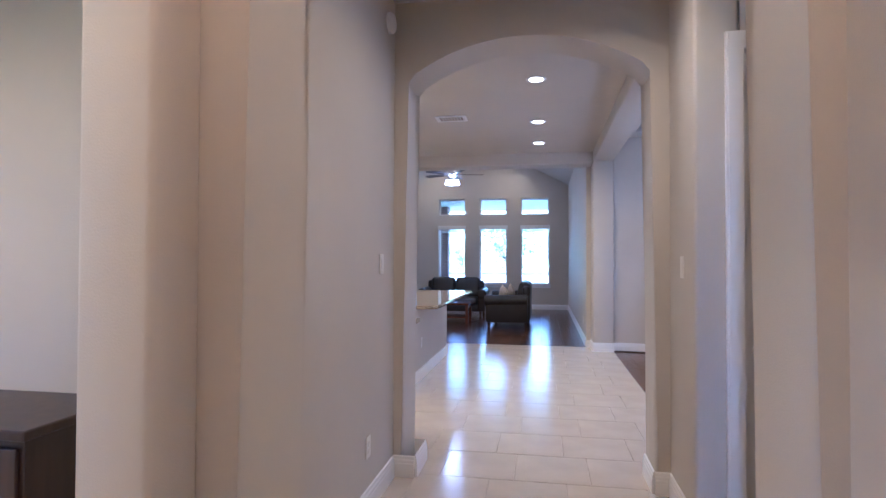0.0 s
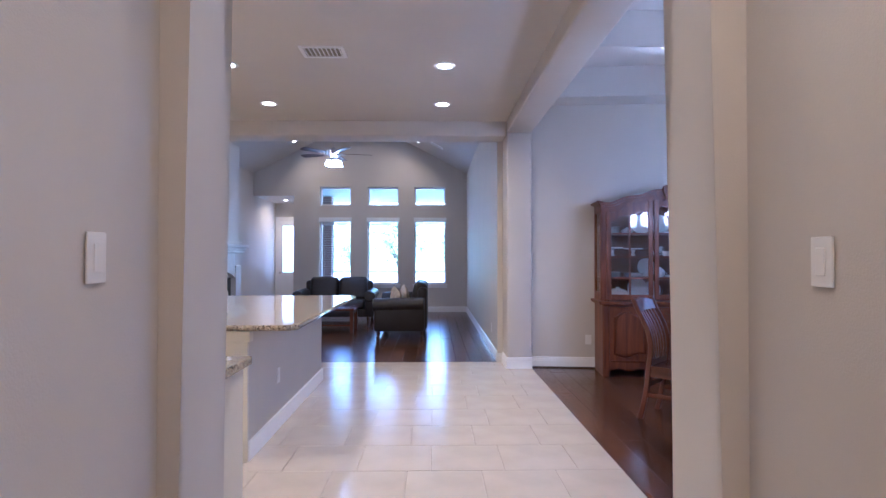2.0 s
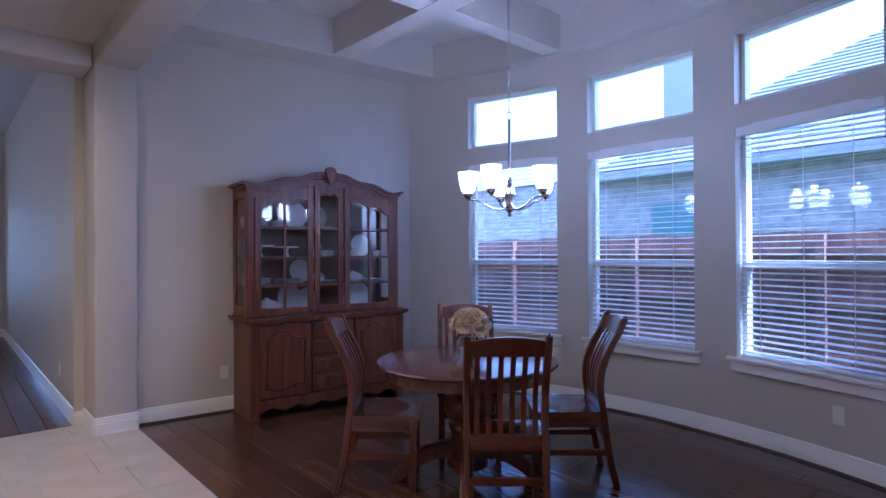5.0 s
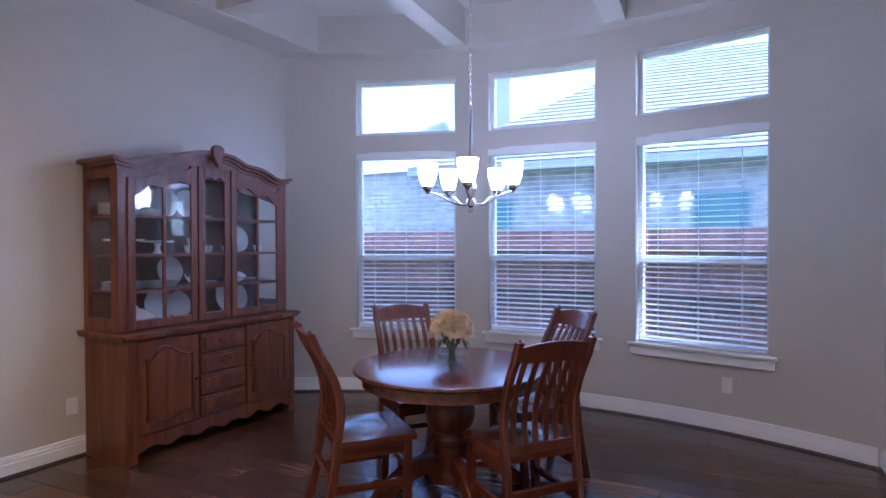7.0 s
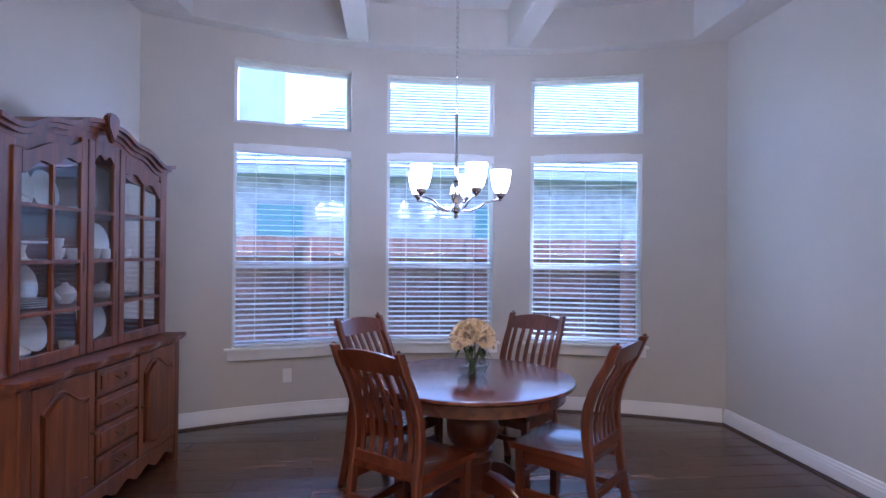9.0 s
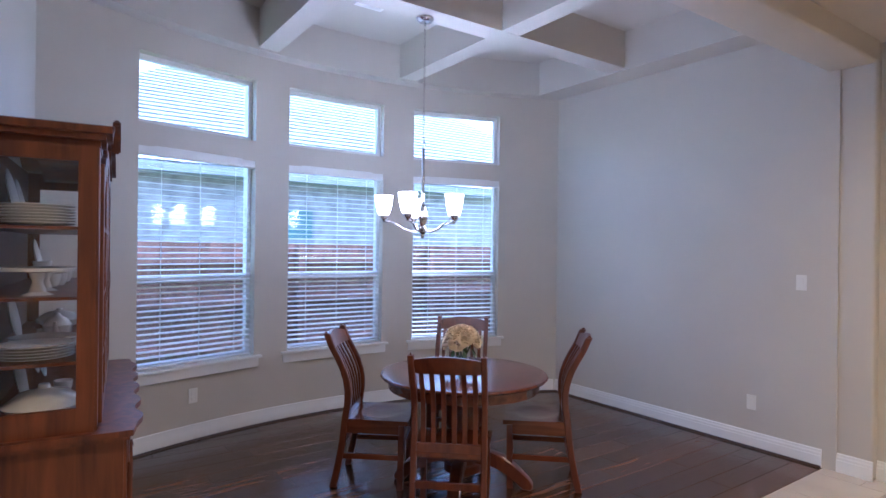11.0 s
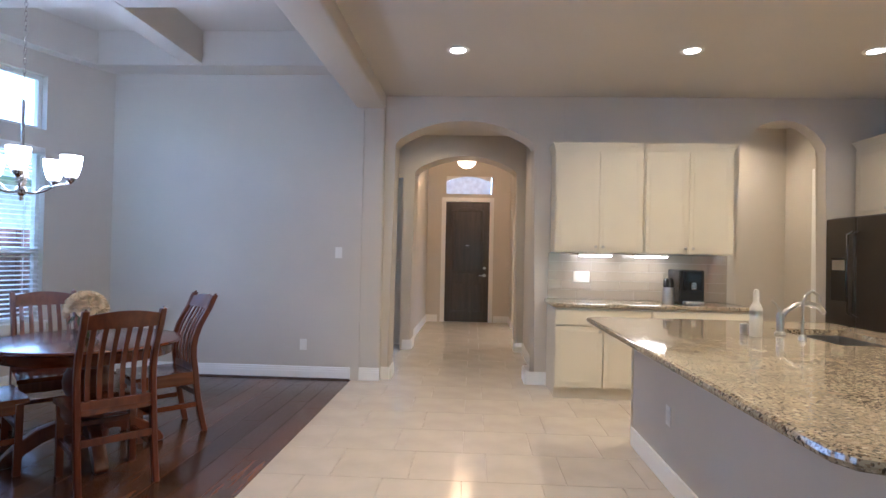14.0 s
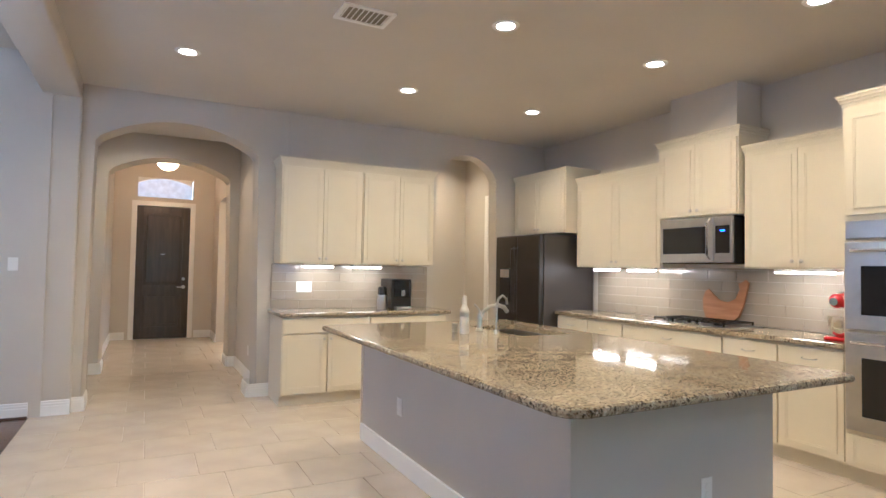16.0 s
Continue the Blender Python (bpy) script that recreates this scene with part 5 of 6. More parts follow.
for i in range(17):
    ph = i * 2.39996
    el = 1.35 - 1.35 * (i / 16) ** 0.85
    c = Vector((0.082 * math.cos(el) * math.cos(ph), 0.082 * math.cos(el) * math.sin(ph), 0.165 + 0.075 * math.sin(el)))
    q = (c - Vector((0, 0, 0.12))).to_track_quat('Z', 'Y')
    b = bmesh.new()
    for ring, (rr, cnt, tilt, sz) in enumerate(((0.006, 3, 12, 0.017), (0.013, 5, 28, 0.021), (0.020, 6, 50, 0.025), (0.026, 7, 72, 0.027))):
        for j in range(cnt):
            aa = 2 * math.pi * j / cnt + ring * 0.6 + rng.uniform(-0.2, 0.2)
            pm = Matrix.Translation(c) @ q.to_matrix().to_4x4() @ pose(rr * math.cos(aa), rr * math.sin(aa), -0.004 * ring, 0, 0, math.degrees(aa)) @ pose(0, 0, 0, 0, tilt + rng.uniform(-8, 8), 0)
            g = []
            for u in range(4):
                g.append([b.verts.new(pm @ Vector((0.004 * math.sin(u) + 0.35 * sz * (v / 3) ** 2 * 0 + 0.004 * ((u - 1.5) ** 2), (u - 1.5) * sz * 0.5 * math.sin(math.pi * (0.2 + 0.6 * v / 3)) * 1.3, sz * 1.15 * v / 3))) for v in range(4)])
            for u in range(3):
                for v in range(3):
                    b.faces.new((g[u][v], g[u + 1][v], g[u + 1][v + 1], g[u][v + 1]))
    part("rose", b, ROSE, vs, "", True)
for i in range(7):
    a = i * 0.9
    b = bmesh.new()
    pm = pose(0.06 * math.cos(a), 0.06 * math.sin(a), 0.125, 0, 60, math.degrees(a))
    slab(b, [(0, -0.004), (0.03, -0.014), (0.06, 0), (0.03, 0.014)], 0.001, pm)
    part("leaf", b, STEM, vs)

# chandelier
CX, CY = 2.925, 5.44
cd = thing("chandelier", "nickel five-arm chandelier with lit frosted glass shades on a chain", "chandelier", pose(CX, CY, 0))
b = bmesh.new()
lathe(b, [(0.01, 1.645), (0.014, 1.655), (0.012, 1.675), (0.03, 1.69), (0.034, 1.715), (0.02, 1.735), (0.03, 1.76), (0.038, 1.80), (0.032, 1.845), (0.016, 1.875), (0.022, 1.885), (0.012, 1.90), (0.008, 1.93)], 20)
part("column", b, CHROME, cd, "turned polished column", True)
b = bmesh.new()
lathe(b, [(0.011, 1.92), (0.011, 2.30), (0.006, 2.31)], 14)
part("rod", b, CHROME, cd, "", True)
b = bmesh.new()
tube(b, [(0.024 * math.sin(2 * math.pi * i / 16), 0, 2.333 + 0.024 * math.cos(2 * math.pi * i / 16)) for i in range(17)], 0.0035, 8)
part("loop", b, CHROME, cd, "", True)
lk = bmesh.new()
tube(lk, [(0.009 * math.sin(2 * math.pi * i / 12), 0, 0.019 * math.cos(2 * math.pi * i / 12)) for i in range(13)], 0.0022, 6)
lkme = finish(lk, "chain_link", CHROME, True)
zc, i = 2.37, 0
while zc < 3.23:
    o = new("chain_link", lkme)
    o.parent = cd
    o.matrix_basis = pose(0, 0, zc, 0, 0, 90 * (i % 2) + 20)
    zc += 0.0315
    i += 1
b = bmesh.new()
lathe(b, [(0.01, 3.225), (0.05, 3.232), (0.065, 3.245), (0.068, 3.26)], 28)
part("canopy", b, CHROME, cd, "round ceiling canopy", True)
sb = bmesh.new()
lathe(sb, [(0.028, 0.0), (0.045, 0.03), (0.058, 0.08), (0.064, 0.135), (0.066, 0.15), (0.063, 0.15), (0.055, 0.08), (0.03, 0.01)], 26, caps=False)
sbme = finish(sb, "shade", SHADEGLOW, True)
for i in range(5):
    a = radians(72 * i + 54)
    ca, sa = math.cos(a), math.sin(a)
    b = bmesh.new()
    tube(b, [(r * ca, r * sa, z) for r, z in ((0.025, 1.70), (0.08, 1.695), (0.14, 1.715), (0.19, 1.75), (0.24, 1.765), (0.275, 1.77), (0.285, 1.785))], 0.0065, 10)
    arm = part("arm", b, CHROME, cd, "curved nickel arm", True)
    b = bmesh.new()
    lathe(b, [(0.008, 1.76), (0.012, 1.775), (0.03, 1.79), (0.034, 1.812), (0.03, 1.815)], 20, 0.285 * ca, 0.285 * sa)
    part("cup", b, CHROME, arm, "", True)
    o = new("shade", sbme)
    o.parent = arm
    o.location = (0.285 * ca, 0.285 * sa, 1.805)
    lamp("chandelier_bulb", 'POINT', pose(CX + 0.285 * ca, CY + 0.285 * sa, 1.985), 0.75, (1.0, 0.92, 0.84), 0.04)


# ---- hutch ----
HU = thing("china_hutch", "carved cherry china hutch with glazed doors, half full of china", "hutch", pose(2.745, 7.868, 0, 0, 0, NORTHANG) @ Matrix.Diagonal((0.985, 1.0, 1.025, 1.0)))
HW, HD, UD = 0.745, 0.50, 0.40
FZ = Matrix(((1, 0, 0, 0), (0, 0, 1, 0), (0, 1, 0, 0), (0, 0, 0, 1)))


def scallop(x0, x1, zb, amp, n, up=True):
    """A carved wavy edge."""
    return [(x0 + (x1 - x0) * i / 48, zb + amp * (math.sin(math.pi * n * i / 48) ** 2) * (1 if up else -1)) for i in range(49)]


def panel_at(name, outline, y0, y1, parent, material=OAK, label="", bev=0.004):
    b = bmesh.new()
    slab(b, outline, y1 - y0, FZ @ pose(0, 0, y0))
    if bev:
        bmesh.ops.bevel(b, geom=[e for e in b.edges if abs(e.verts[0].co.y - e.verts[1].co.y) < 1e-5], offset=bev, segments=1, affect='EDGES')
    return part(name, b, material, parent, label)


part("base_back", bx(-HW, HW, -0.02, -0.002, 0.10, 0.80), OAK, HU)
for s in (-1, 1):
    part("base_side", bx(s * HW - 0.011, s * HW + 0.011, -HD, -0.02, 0.0, 0.80, bevel=0.003), OAK, HU)
    part("corner_post", bx(s * (HW - 0.03) - 0.035, s * (HW - 0.03) + 0.035, -HD - 0.012, -HD + 0.05, 0.0, 0.80, bevel=0.012, seg=3), OAK, HU)
part("base_floor", bx(-HW, HW, -HD, -0.02, 0.14, 0.16), OAK, HU)
part("face_frame", bx(-HW + 0.03, HW - 0.03, -HD + 0.012, -HD + 0.03, 0.14, 0.80), OAK, HU)
apron = [(-HW + 0.06, 0.17)] + scallop(-HW + 0.06, HW - 0.06, 0.06, 0.045, 6) + [(HW - 0.06, 0.17)]
panel_at("scalloped_apron", apron, -HD - 0.006, -HD + 0.012, HU)
top = [(-HW - 0.045, 0), (-HW - 0.045, -HD - 0.02)] + [(-HW + 0.03 + (2 * HW - 0.06) * i / 60, -HD - 0.045 + 0.014 * math.cos(i / 60 * math.pi * 10)) for i in range(61)] + [(HW + 0.045, -HD - 0.02), (HW + 0.045, 0)]
b = bmesh.new()
prism(b, top, 0.80, 0.815)
prism(b, [(x * 1.012, y - (0.012 if y < -0.1 else 0)) for x, y in top], 0.815, 0.838)
part("counter", b, OAK, HU, "wavy-edged moulded counter")
for x0, x1, kx in ((-0.68, -0.22, -0.25), (0.22, 0.68, 0.25)):
    d = part("cabinet_door", bx(x0, x1, -HD - 0.014, -HD + 0.01, 0.18, 0.785, bevel=0.004), OAK, HU)
    w = x1 - x0
    hi = [(x0 + 0.07 + (w - 0.14) * i / 30, 0.665 + 0.03 * math.sin(i / 30 * math.pi * 2 - 0.6) + 0.02 * math.sin(i / 30 * math.pi)) for i in range(31)]
    lo = [(x0 + 0.07 + (w - 0.14) * i / 30, 0.26 - 0.022 * math.sin(i / 30 * math.pi * 2 - 0.6)) for i in range(31)]
    panel_at("raised_panel", lo + hi[::-1], -HD - 0.034, -HD - 0.013, d, bev=0.014)
    b = bmesh.new()
    ring = [(x, -HD - 0.016, z) for x, z in lo + hi[::-1]]
    cxr, czr = (x0 + x1) / 2, 0.46
    ring = [(cxr + (x - cxr) * 1.09, y, czr + (z - czr) * 1.085) for x, y, z in ring]
    tube(b, ring + ring[:2], 0.007, 8)
    part("carved_bead", b, OAK, d, "", True)
    b = bmesh.new()
    lathe(b, [(0.006, 0), (0.006, 0.012), (0.013, 0.018), (0.008, 0.026)], 14)
    part("knob", b, mat("aged_brass", (0.12, 0.08, 0.04), 0.35, metal=1.0), d, "aged brass knob", True, pose(kx, -HD - 0.014, 0.47, 90, 0, 0))
BRASS = bpy.data.materials["aged_brass"]
for i in range(4):
    z0 = 0.19 + i * 0.15
    d = part("drawer", bx(-0.205, 0.205, -HD - 0.016, -HD + 0.01, z0, z0 + 0.135, bevel=0.004), OAK, HU)
    panel_at("raised_panel", [(-0.175, z0 + 0.03), (-0.14, z0 + 0.022), (0.14, z0 + 0.022), (0.175, z0 + 0.03), (0.175, z0 + 0.105), (0.14, z0 + 0.113), (-0.14, z0 + 0.113), (-0.175, z0 + 0.105)], -HD - 0.023, -HD - 0.015, d, bev=0.006)
    b = bmesh.new()
    tube(b, [(-0.045, -HD - 0.022, z0 + 0.08), (-0.04, -HD - 0.04, z0 + 0.065), (0, -HD - 0.045, z0 + 0.052), (0.04, -HD - 0.04, z0 + 0.065), (0.045, -HD - 0.022, z0 + 0.08)], 0.004, 8)
    part("pull", b, BRASS, d, "aged brass bail pull", True)


def hz(x):
    """Height of the hutch's curved top at x."""
    u = abs(x) / HW
    arch = 2.085 - 0.135 * (1 - math.cos(math.pi * min(1, u / 0.92))) / 2
    return arch + 0.014 * math.sin(u * math.pi * 4.2) * (u > 0.15) * min(1, (u - 0.15) * 5)


xs = [-HW + 2 * HW * i / 64 for i in range(65)]
part("upper_back", bx(-HW, HW, -0.015, -0.002, 0.838, 1.93), mat("hutch_back_board", (0.12, 0.05, 0.022), 0.5, var=0.2), HU)
for s in (-1, 1):
    for y0, y1 in ((-UD, -UD + 0.06), (-0.07, -0.015)):
        part("side_stile", bx(s * HW - 0.012, s * HW + 0.012, y0, y1, 0.838, 1.93), OAK, HU)
    part("side_rail", bx(s * HW - 0.012, s * HW + 0.012, -UD + 0.06, -0.07, 0.838, 0.93), OAK, HU)
    part("side_rail", bx(s * HW - 0.012, s * HW + 0.012, -UD + 0.06, -0.07, 1.84, 1.93), OAK, HU)
    g = part("side_pane", bx(s * HW - 0.002, s * HW + 0.002, -UD + 0.06, -0.07, 0.93, 1.84), CLEAR, HU)
    g.visible_shadow = False
    part("front_stile", bx(s * (HW - 0.04) - 0.05, s * (HW - 0.04) + 0.05, -UD - 0.01, -UD + 0.02, 0.838, 1.90, bevel=0.006), OAK, HU)
head = [(x, hz(x) - 0.20 + 0.02 * math.cos(x * 9)) for x in xs] + [(x, hz(x) - 0.03) for x in xs[::-1]]
panel_at("arched_head", head, -UD - 0.004, -UD + 0.02, HU, bev=0)
for o, a, c in ((0.012, -0.06, -0.035), (0.03, -0.035, -0.012), (0.05, -0.012, 0.012)):
    ws = [x * (1 + o / HW) for x in xs]
    ol = [(w, hz(x) + a) for w, x in zip(ws, xs)] + [(w, hz(x) + c) for w, x in zip(ws[::-1], xs[::-1])]
    panel_at("crown_moulding", ol, -UD - o, -0.002 if o > 0.04 else -UD + 0.3, HU, label="wavy crown moulding", bev=0)
b = bmesh.new()
slab(b, [(-0.045, 2.06), (-0.02, 2.0), (0.0, 1.97), (0.02, 2.0), (0.045, 2.06), (0.06, 2.11), (0.035, 2.135), (0.0, 2.14), (-0.035, 2.135), (-0.06, 2.11)], 0.035, FZ @ pose(0, 0, -UD - 0.075))
bmesh.ops.bevel(b, geom=b.edges[:], offset=0.008, segments=2, affect='EDGES')
part("carved_finial", b, OAK, HU, "carved shell finial", True)
for z in (1.10, 1.34, 1.60):
    part("shelf", bx(-HW + 0.012, HW - 0.012, -UD + 0.03, -0.015, z - 0.012, z), OAK, HU)
for x0, x1, cols in ((-0.69, -0.155, 2), (-0.145, 0.145, 1), (0.155, 0.69, 2)):
    d = new("glazed_door")
    d.parent = HU
    y0, y1 = -UD - 0.024, -UD - 0.005
    part("stile", bx(x0, x0 + 0.055, y0, y1, 0.85, hz(x0) - 0.10, bevel=0.005), OAK, d)
    part("stile", bx(x1 - 0.055, x1, y0, y1, 0.85, hz(x1) - 0.10, bevel=0.005), OAK, d)
    part("rail", bx(x0 + 0.055, x1 - 0.055, y0, y1, 0.85, 0.91, bevel=0.005), OAK, d)
    xx = [x0 + 0.055 + (x1 - x0 - 0.11) * i / 24 for i in range(25)]
    w = 0.02 if cols == 2 else 0.012
    lo = [(x, min(hz(x), hz(xx[0]) + 0.2) - 0.19 - w * math.cos(math.pi * 4 * i / 24)) for i, x in enumerate(xx)]
    hi = [(x, hz(x) - 0.105) for x in xx]
    panel_at("arched_rail", lo + hi[::-1], y0, y1, d, bev=0)
    if cols == 2:
        xm = (x0 + x1) / 2
        part("muntin", bx(xm - 0.009, xm + 0.009, y0, y1, 0.91, hz(xm) - 0.2), OAK, d)
    for z in (1.095, 1.335, 1.595):
        part("muntin", bx(x0 + 0.055, x1 - 0.055, y0 + 0.002, y1, z - 0.009, z + 0.009), OAK, d)
    g = part("pane", bx(x0 + 0.05, x1 - 0.05, y1 - 0.006, y1 - 0.003, 0.90, 1.85), CLEAR, d)
    g.visible_shadow = False
    part("escutcheon", bx(x1 - 0.034, x1 - 0.022, y0 - 0.003, y0, 1.28, 1.38, bevel=0.002), BRASS, d, "aged brass keyhole plate")


def on_hutch(x, y, z):
    return HU.matrix_basis @ pose(x, y, z)


def china(kind, x, z, y=-0.2, n=1, s=1.0):
    label = {"plates": "stack of white china plates on the shelf", "plate": "white patterned china plate standing on edge", "cup": "white china cup on the shelf", "stand": "white footed cake stand", "tureen": "white covered china dish", "pot": "white china teapot on the shelf", "glass": "clear glass jug on the shelf"}[kind]
    ob = thing({"plates": "plate_stack", "plate": "china_plate", "cup": "teacup", "stand": "cake_stand", "tureen": "serving_dish", "pot": "teapot", "glass": "glass_jug"}[kind], label, "china", on_hutch(x, y, z), group="china in the hutch")
    b = bmesh.new()
    if kind == "plates":
        for i in range(n):
            b = bmesh.new()
            lathe(b, [(0.06 * s, i * 0.011), (0.07 * s, i * 0.011 + 0.002), (0.125 * s, i * 0.011 + 0.012), (0.127 * s, i * 0.011 + 0.015), (0.07 * s, i * 0.011 + 0.006)], 28)
            part("plate", b, CHINA, ob, "", True)
        return
    if kind == "plate":
        lathe(b, [(0.06 * s, 0), (0.11 * s, 0.012), (0.115 * s, 0.015), (0.06 * s, 0.006)], 30)
        p = part("plate", b, CHINA, ob, "", True, pose(0, 0.0, 0.115 * s, 78, 0, 0))
        b = bmesh.new()
        lathe(b, [(0.085 * s, 0.0082), (0.098 * s, 0.0108), (0.098 * s, 0.0112), (0.085 * s, 0.0088)], 30, caps=False)
        part("painted_rim", b, mat("blue_grey_glaze", (0.18, 0.22, 0.25), 0.15), p, "painted rim band", True)
        return
    prof = {"cup": [(0.022, 0), (0.026, 0.006), (0.036, 0.03), (0.04, 0.06), (0.037, 0.06), (0.03, 0.02)], "stand": [(0.055, 0), (0.03, 0.012), (0.018, 0.05), (0.03, 0.085), (0.13, 0.092), (0.132, 0.105), (0.02, 0.10)],
            "tureen": [(0.06, 0), (0.11, 0.03), (0.13, 0.06), (0.125, 0.065), (0.08, 0.10), (0.02, 0.115), (0.018, 0.13)], "pot": [(0.03, 0), (0.055, 0.03), (0.06, 0.06), (0.04, 0.09), (0.02, 0.10), (0.012, 0.115)], "glass": [(0.04, 0), (0.055, 0.05), (0.045, 0.11), (0.05, 0.14)]}[kind]
    lathe(b, [(r * s, zz * s) for r, zz in prof], 28)
    part("body", b, CLEAR if kind == "glass" else CHINA, ob, "", True)
    if kind in ("cup", "pot"):
        r0 = 0.038 if kind == "cup" else 0.06
        b = bmesh.new()
        tube(b, [(r0, 0, 0.05), (r0 + 0.02, 0, 0.045), (r0 + 0.02, 0, 0.02), (r0 - 0.004, 0, 0.015)], 0.004, 8)
        part("handle", b, CHINA, ob, "", True)
    if kind == "pot":
        b = bmesh.new()
        tube(b, [(-0.05, 0, 0.03), (-0.085, 0, 0.06), (-0.1, 0, 0.085)], [0.014, 0.009, 0.006], 10)
        part("spout", b, CHINA, ob, "", True)


S0, S1, S2, S3 = 0.845, 1.10, 1.34, 1.60
for q in (("tureen", -0.52, S0, -0.22, 1, 1.1), ("plate", -0.26, S0, -0.1, 1, 1.05), ("plate", -0.08, S0, -0.08, 1, 0.9), ("glass", 0.05, S0, -0.2, 1, 0.9), ("cup", -0.05, S0, -0.25), ("plate", 0.38, S0, -0.1, 1, 1.15), ("plate", 0.50, S0, -0.06, 1, 1.0),
          ("plates", -0.60, S1, -0.2, 5), ("plates", -0.32, S1, -0.2, 4), ("plate", -0.14, S1, -0.06, 1, 0.95), ("pot", -0.02, S1, -0.22), ("plates", 0.10, S1, -0.2, 2, 0.6), ("tureen", 0.36, S1, -0.2, 1, 0.8), ("plates", 0.56, S1, -0.2, 2),
          ("stand", -0.58, S2, -0.2), ("stand", -0.33, S2, -0.2, 1, 0.9), ("cup", -0.06, S2, -0.2), ("cup", 0.04, S2, -0.22), ("cup", -0.01, S2 + 0.055, -0.16), ("cup", 0.11, S2, -0.18), ("cup", 0.28, S2, -0.2), ("cup", 0.36, S2, -0.22), ("plate", 0.50, S2, -0.08, 1, 0.95), ("cup", 0.62, S2, -0.2),
          ("plates", -0.62, S3, -0.2, 7), ("tureen", -0.40, S3, -0.2, 1, 0.6), ("plate", -0.20, S3, -0.06, 1, 1.1), ("plate", 0.02, S3, -0.06, 1, 1.0), ("plates", 0.05, S3, -0.2, 2, 0.7), ("glass", 0.34, S3, -0.2, 1, 1.0), ("glass", 0.55, S3, -0.2, 1, 1.0)):
    china(*q)


# ---- living room things ----
def sofa(m, w, label, pillows=False):
    """A rolled-arm leather sofa; local x along its width, facing -y, back at +y."""
    ob = thing("leather_sofa", label, "sofa", m, group="living room sofas")
    def cushion(name, x0, x1, y0, y1, z0, z1, bev):
        part(name, bx(x0, x1, y0, y1, z0, z1, bevel=bev, seg=4), LEATHER, ob, "", True)
    cushion("base", -w / 2 + 0.1, w / 2 - 0.1, -0.42, 0.36, 0.13, 0.30, 0.03)
    n = 2
    cw = (w - 0.44) / n
    for i in range(n):
        x = -w / 2 + 0.22 + i * cw
        cushion("seat_cushion", x, x + cw, -0.46, 0.22, 0.30, 0.47, 0.06)
        b = bmesh.new()
        box(b, x + 0.005, x + cw - 0.005, 0.0, 0.24, 0.0, 0.52, bevel=0.09, seg=4)
        part("back_cushion", b, LEATHER, ob, "", True, pose(0, 0.12, 0.45, -12, 0, 0))
    cushion("back_frame", -w / 2 + 0.12, w / 2 - 0.12, 0.28, 0.44, 0.13, 0.86, 0.06)
    for s in (-1, 1):
        cushion("arm", s * (w / 2 - 0.12) - 0.09, s * (w / 2 - 0.12) + 0.09, -0.44, 0.40, 0.13, 0.60, 0.04)
        b = bmesh.new()
        tube(b, [(s * (w / 2 - 0.11), -0.47, 0.56), (s * (w / 2 - 0.11), -0.45, 0.56), (s * (w / 2 - 0.11), 0.38, 0.58), (s * (w / 2 - 0.11), 0.40, 0.58)], [0.09, 0.115, 0.115, 0.08], 20)
        part("arm_roll", b, LEATHER, ob, "", True)
        for y in (-0.38, 0.36):
            b = bmesh.new()
            lathe(b, [(0.025, 0), (0.035, 0.03), (0.022, 0.06), (0.038, 0.10), (0.035, 0.13)], 14, s * (w / 2 - 0.14), y)
            part("bun_foot", b, DOORWOOD, ob, "turned wooden bun foot", True)
    return ob


sofa(pose(-0.52, 11.35, 0, 0, 0, -90), 1.95, "black leather rolled-arm sofa beside the window light")
sofa(pose(-2.03, 13.15, 0), 1.70, "black leather loveseat with two back cushions")
PIL = mat("beige_pillow_fabric", (0.45, 0.38, 0.28), 0.9, var=0.3, scale=14, bump=0.4, bscale=150)
for x, y, z, a in ((-0.62, 10.72, 0.62, -70), (-0.48, 10.95, 0.64, -80)):
    pl = thing("throw_pillow", "beige patterned throw pillow on the sofa", "pillow", pose(x, y, z, 0, 20, a))
    b = bmesh.new()
    n = 10
    g = {}
    for side in (-1, 1):
        for i in range(n + 1):
            for j in range(n + 1):
                u, v = -1 + 2 * i / n, -1 + 2 * j / n
                if side == 1 and max(abs(u), abs(v)) == 1:
                    g[side, i, j] = g[-1, i, j]
                    continue
                f = (1 - u * u) ** 0.5 * (1 - v * v) ** 0.5
                g[side, i, j] = b.verts.new((0.22 * u * (1 - 0.06 * v * v), side * 0.085 * f, 0.22 * v * (1 - 0.06 * u * u)))
        for i in range(n):
            for j in range(n):
                b.faces.new((g[side, i, j], g[side, i + 1, j], g[side, i + 1, j + 1], g[side, i, j + 1]))
    part("cover", b, PIL, pl, "", True)
tbl = thing("coffee_table", "rectangular brown wooden coffee table before the sofa", "table", pose(-1.95, 11.55, 0))
part("tabletop", bx(-0.55, 0.55, -0.33, 0.33, 0.40, 0.44, bevel=0.008), CHERRYX, tbl)
for x in (-0.5, 0.5):
    for y in (-0.28, 0.28):
        part("leg", bx(x - 0.03, x + 0.03, y - 0.03, y + 0.03, 0, 0.40, bevel=0.004), CHERRY, tbl)
    part("side_apron", bx(x - 0.015, x + 0.015, -0.25, 0.25, 0.33, 0.40), CHERRY, tbl)
part("shelf", bx(-0.48, 0.48, -0.27, 0.27, 0.12, 0.145), CHERRYX, tbl)

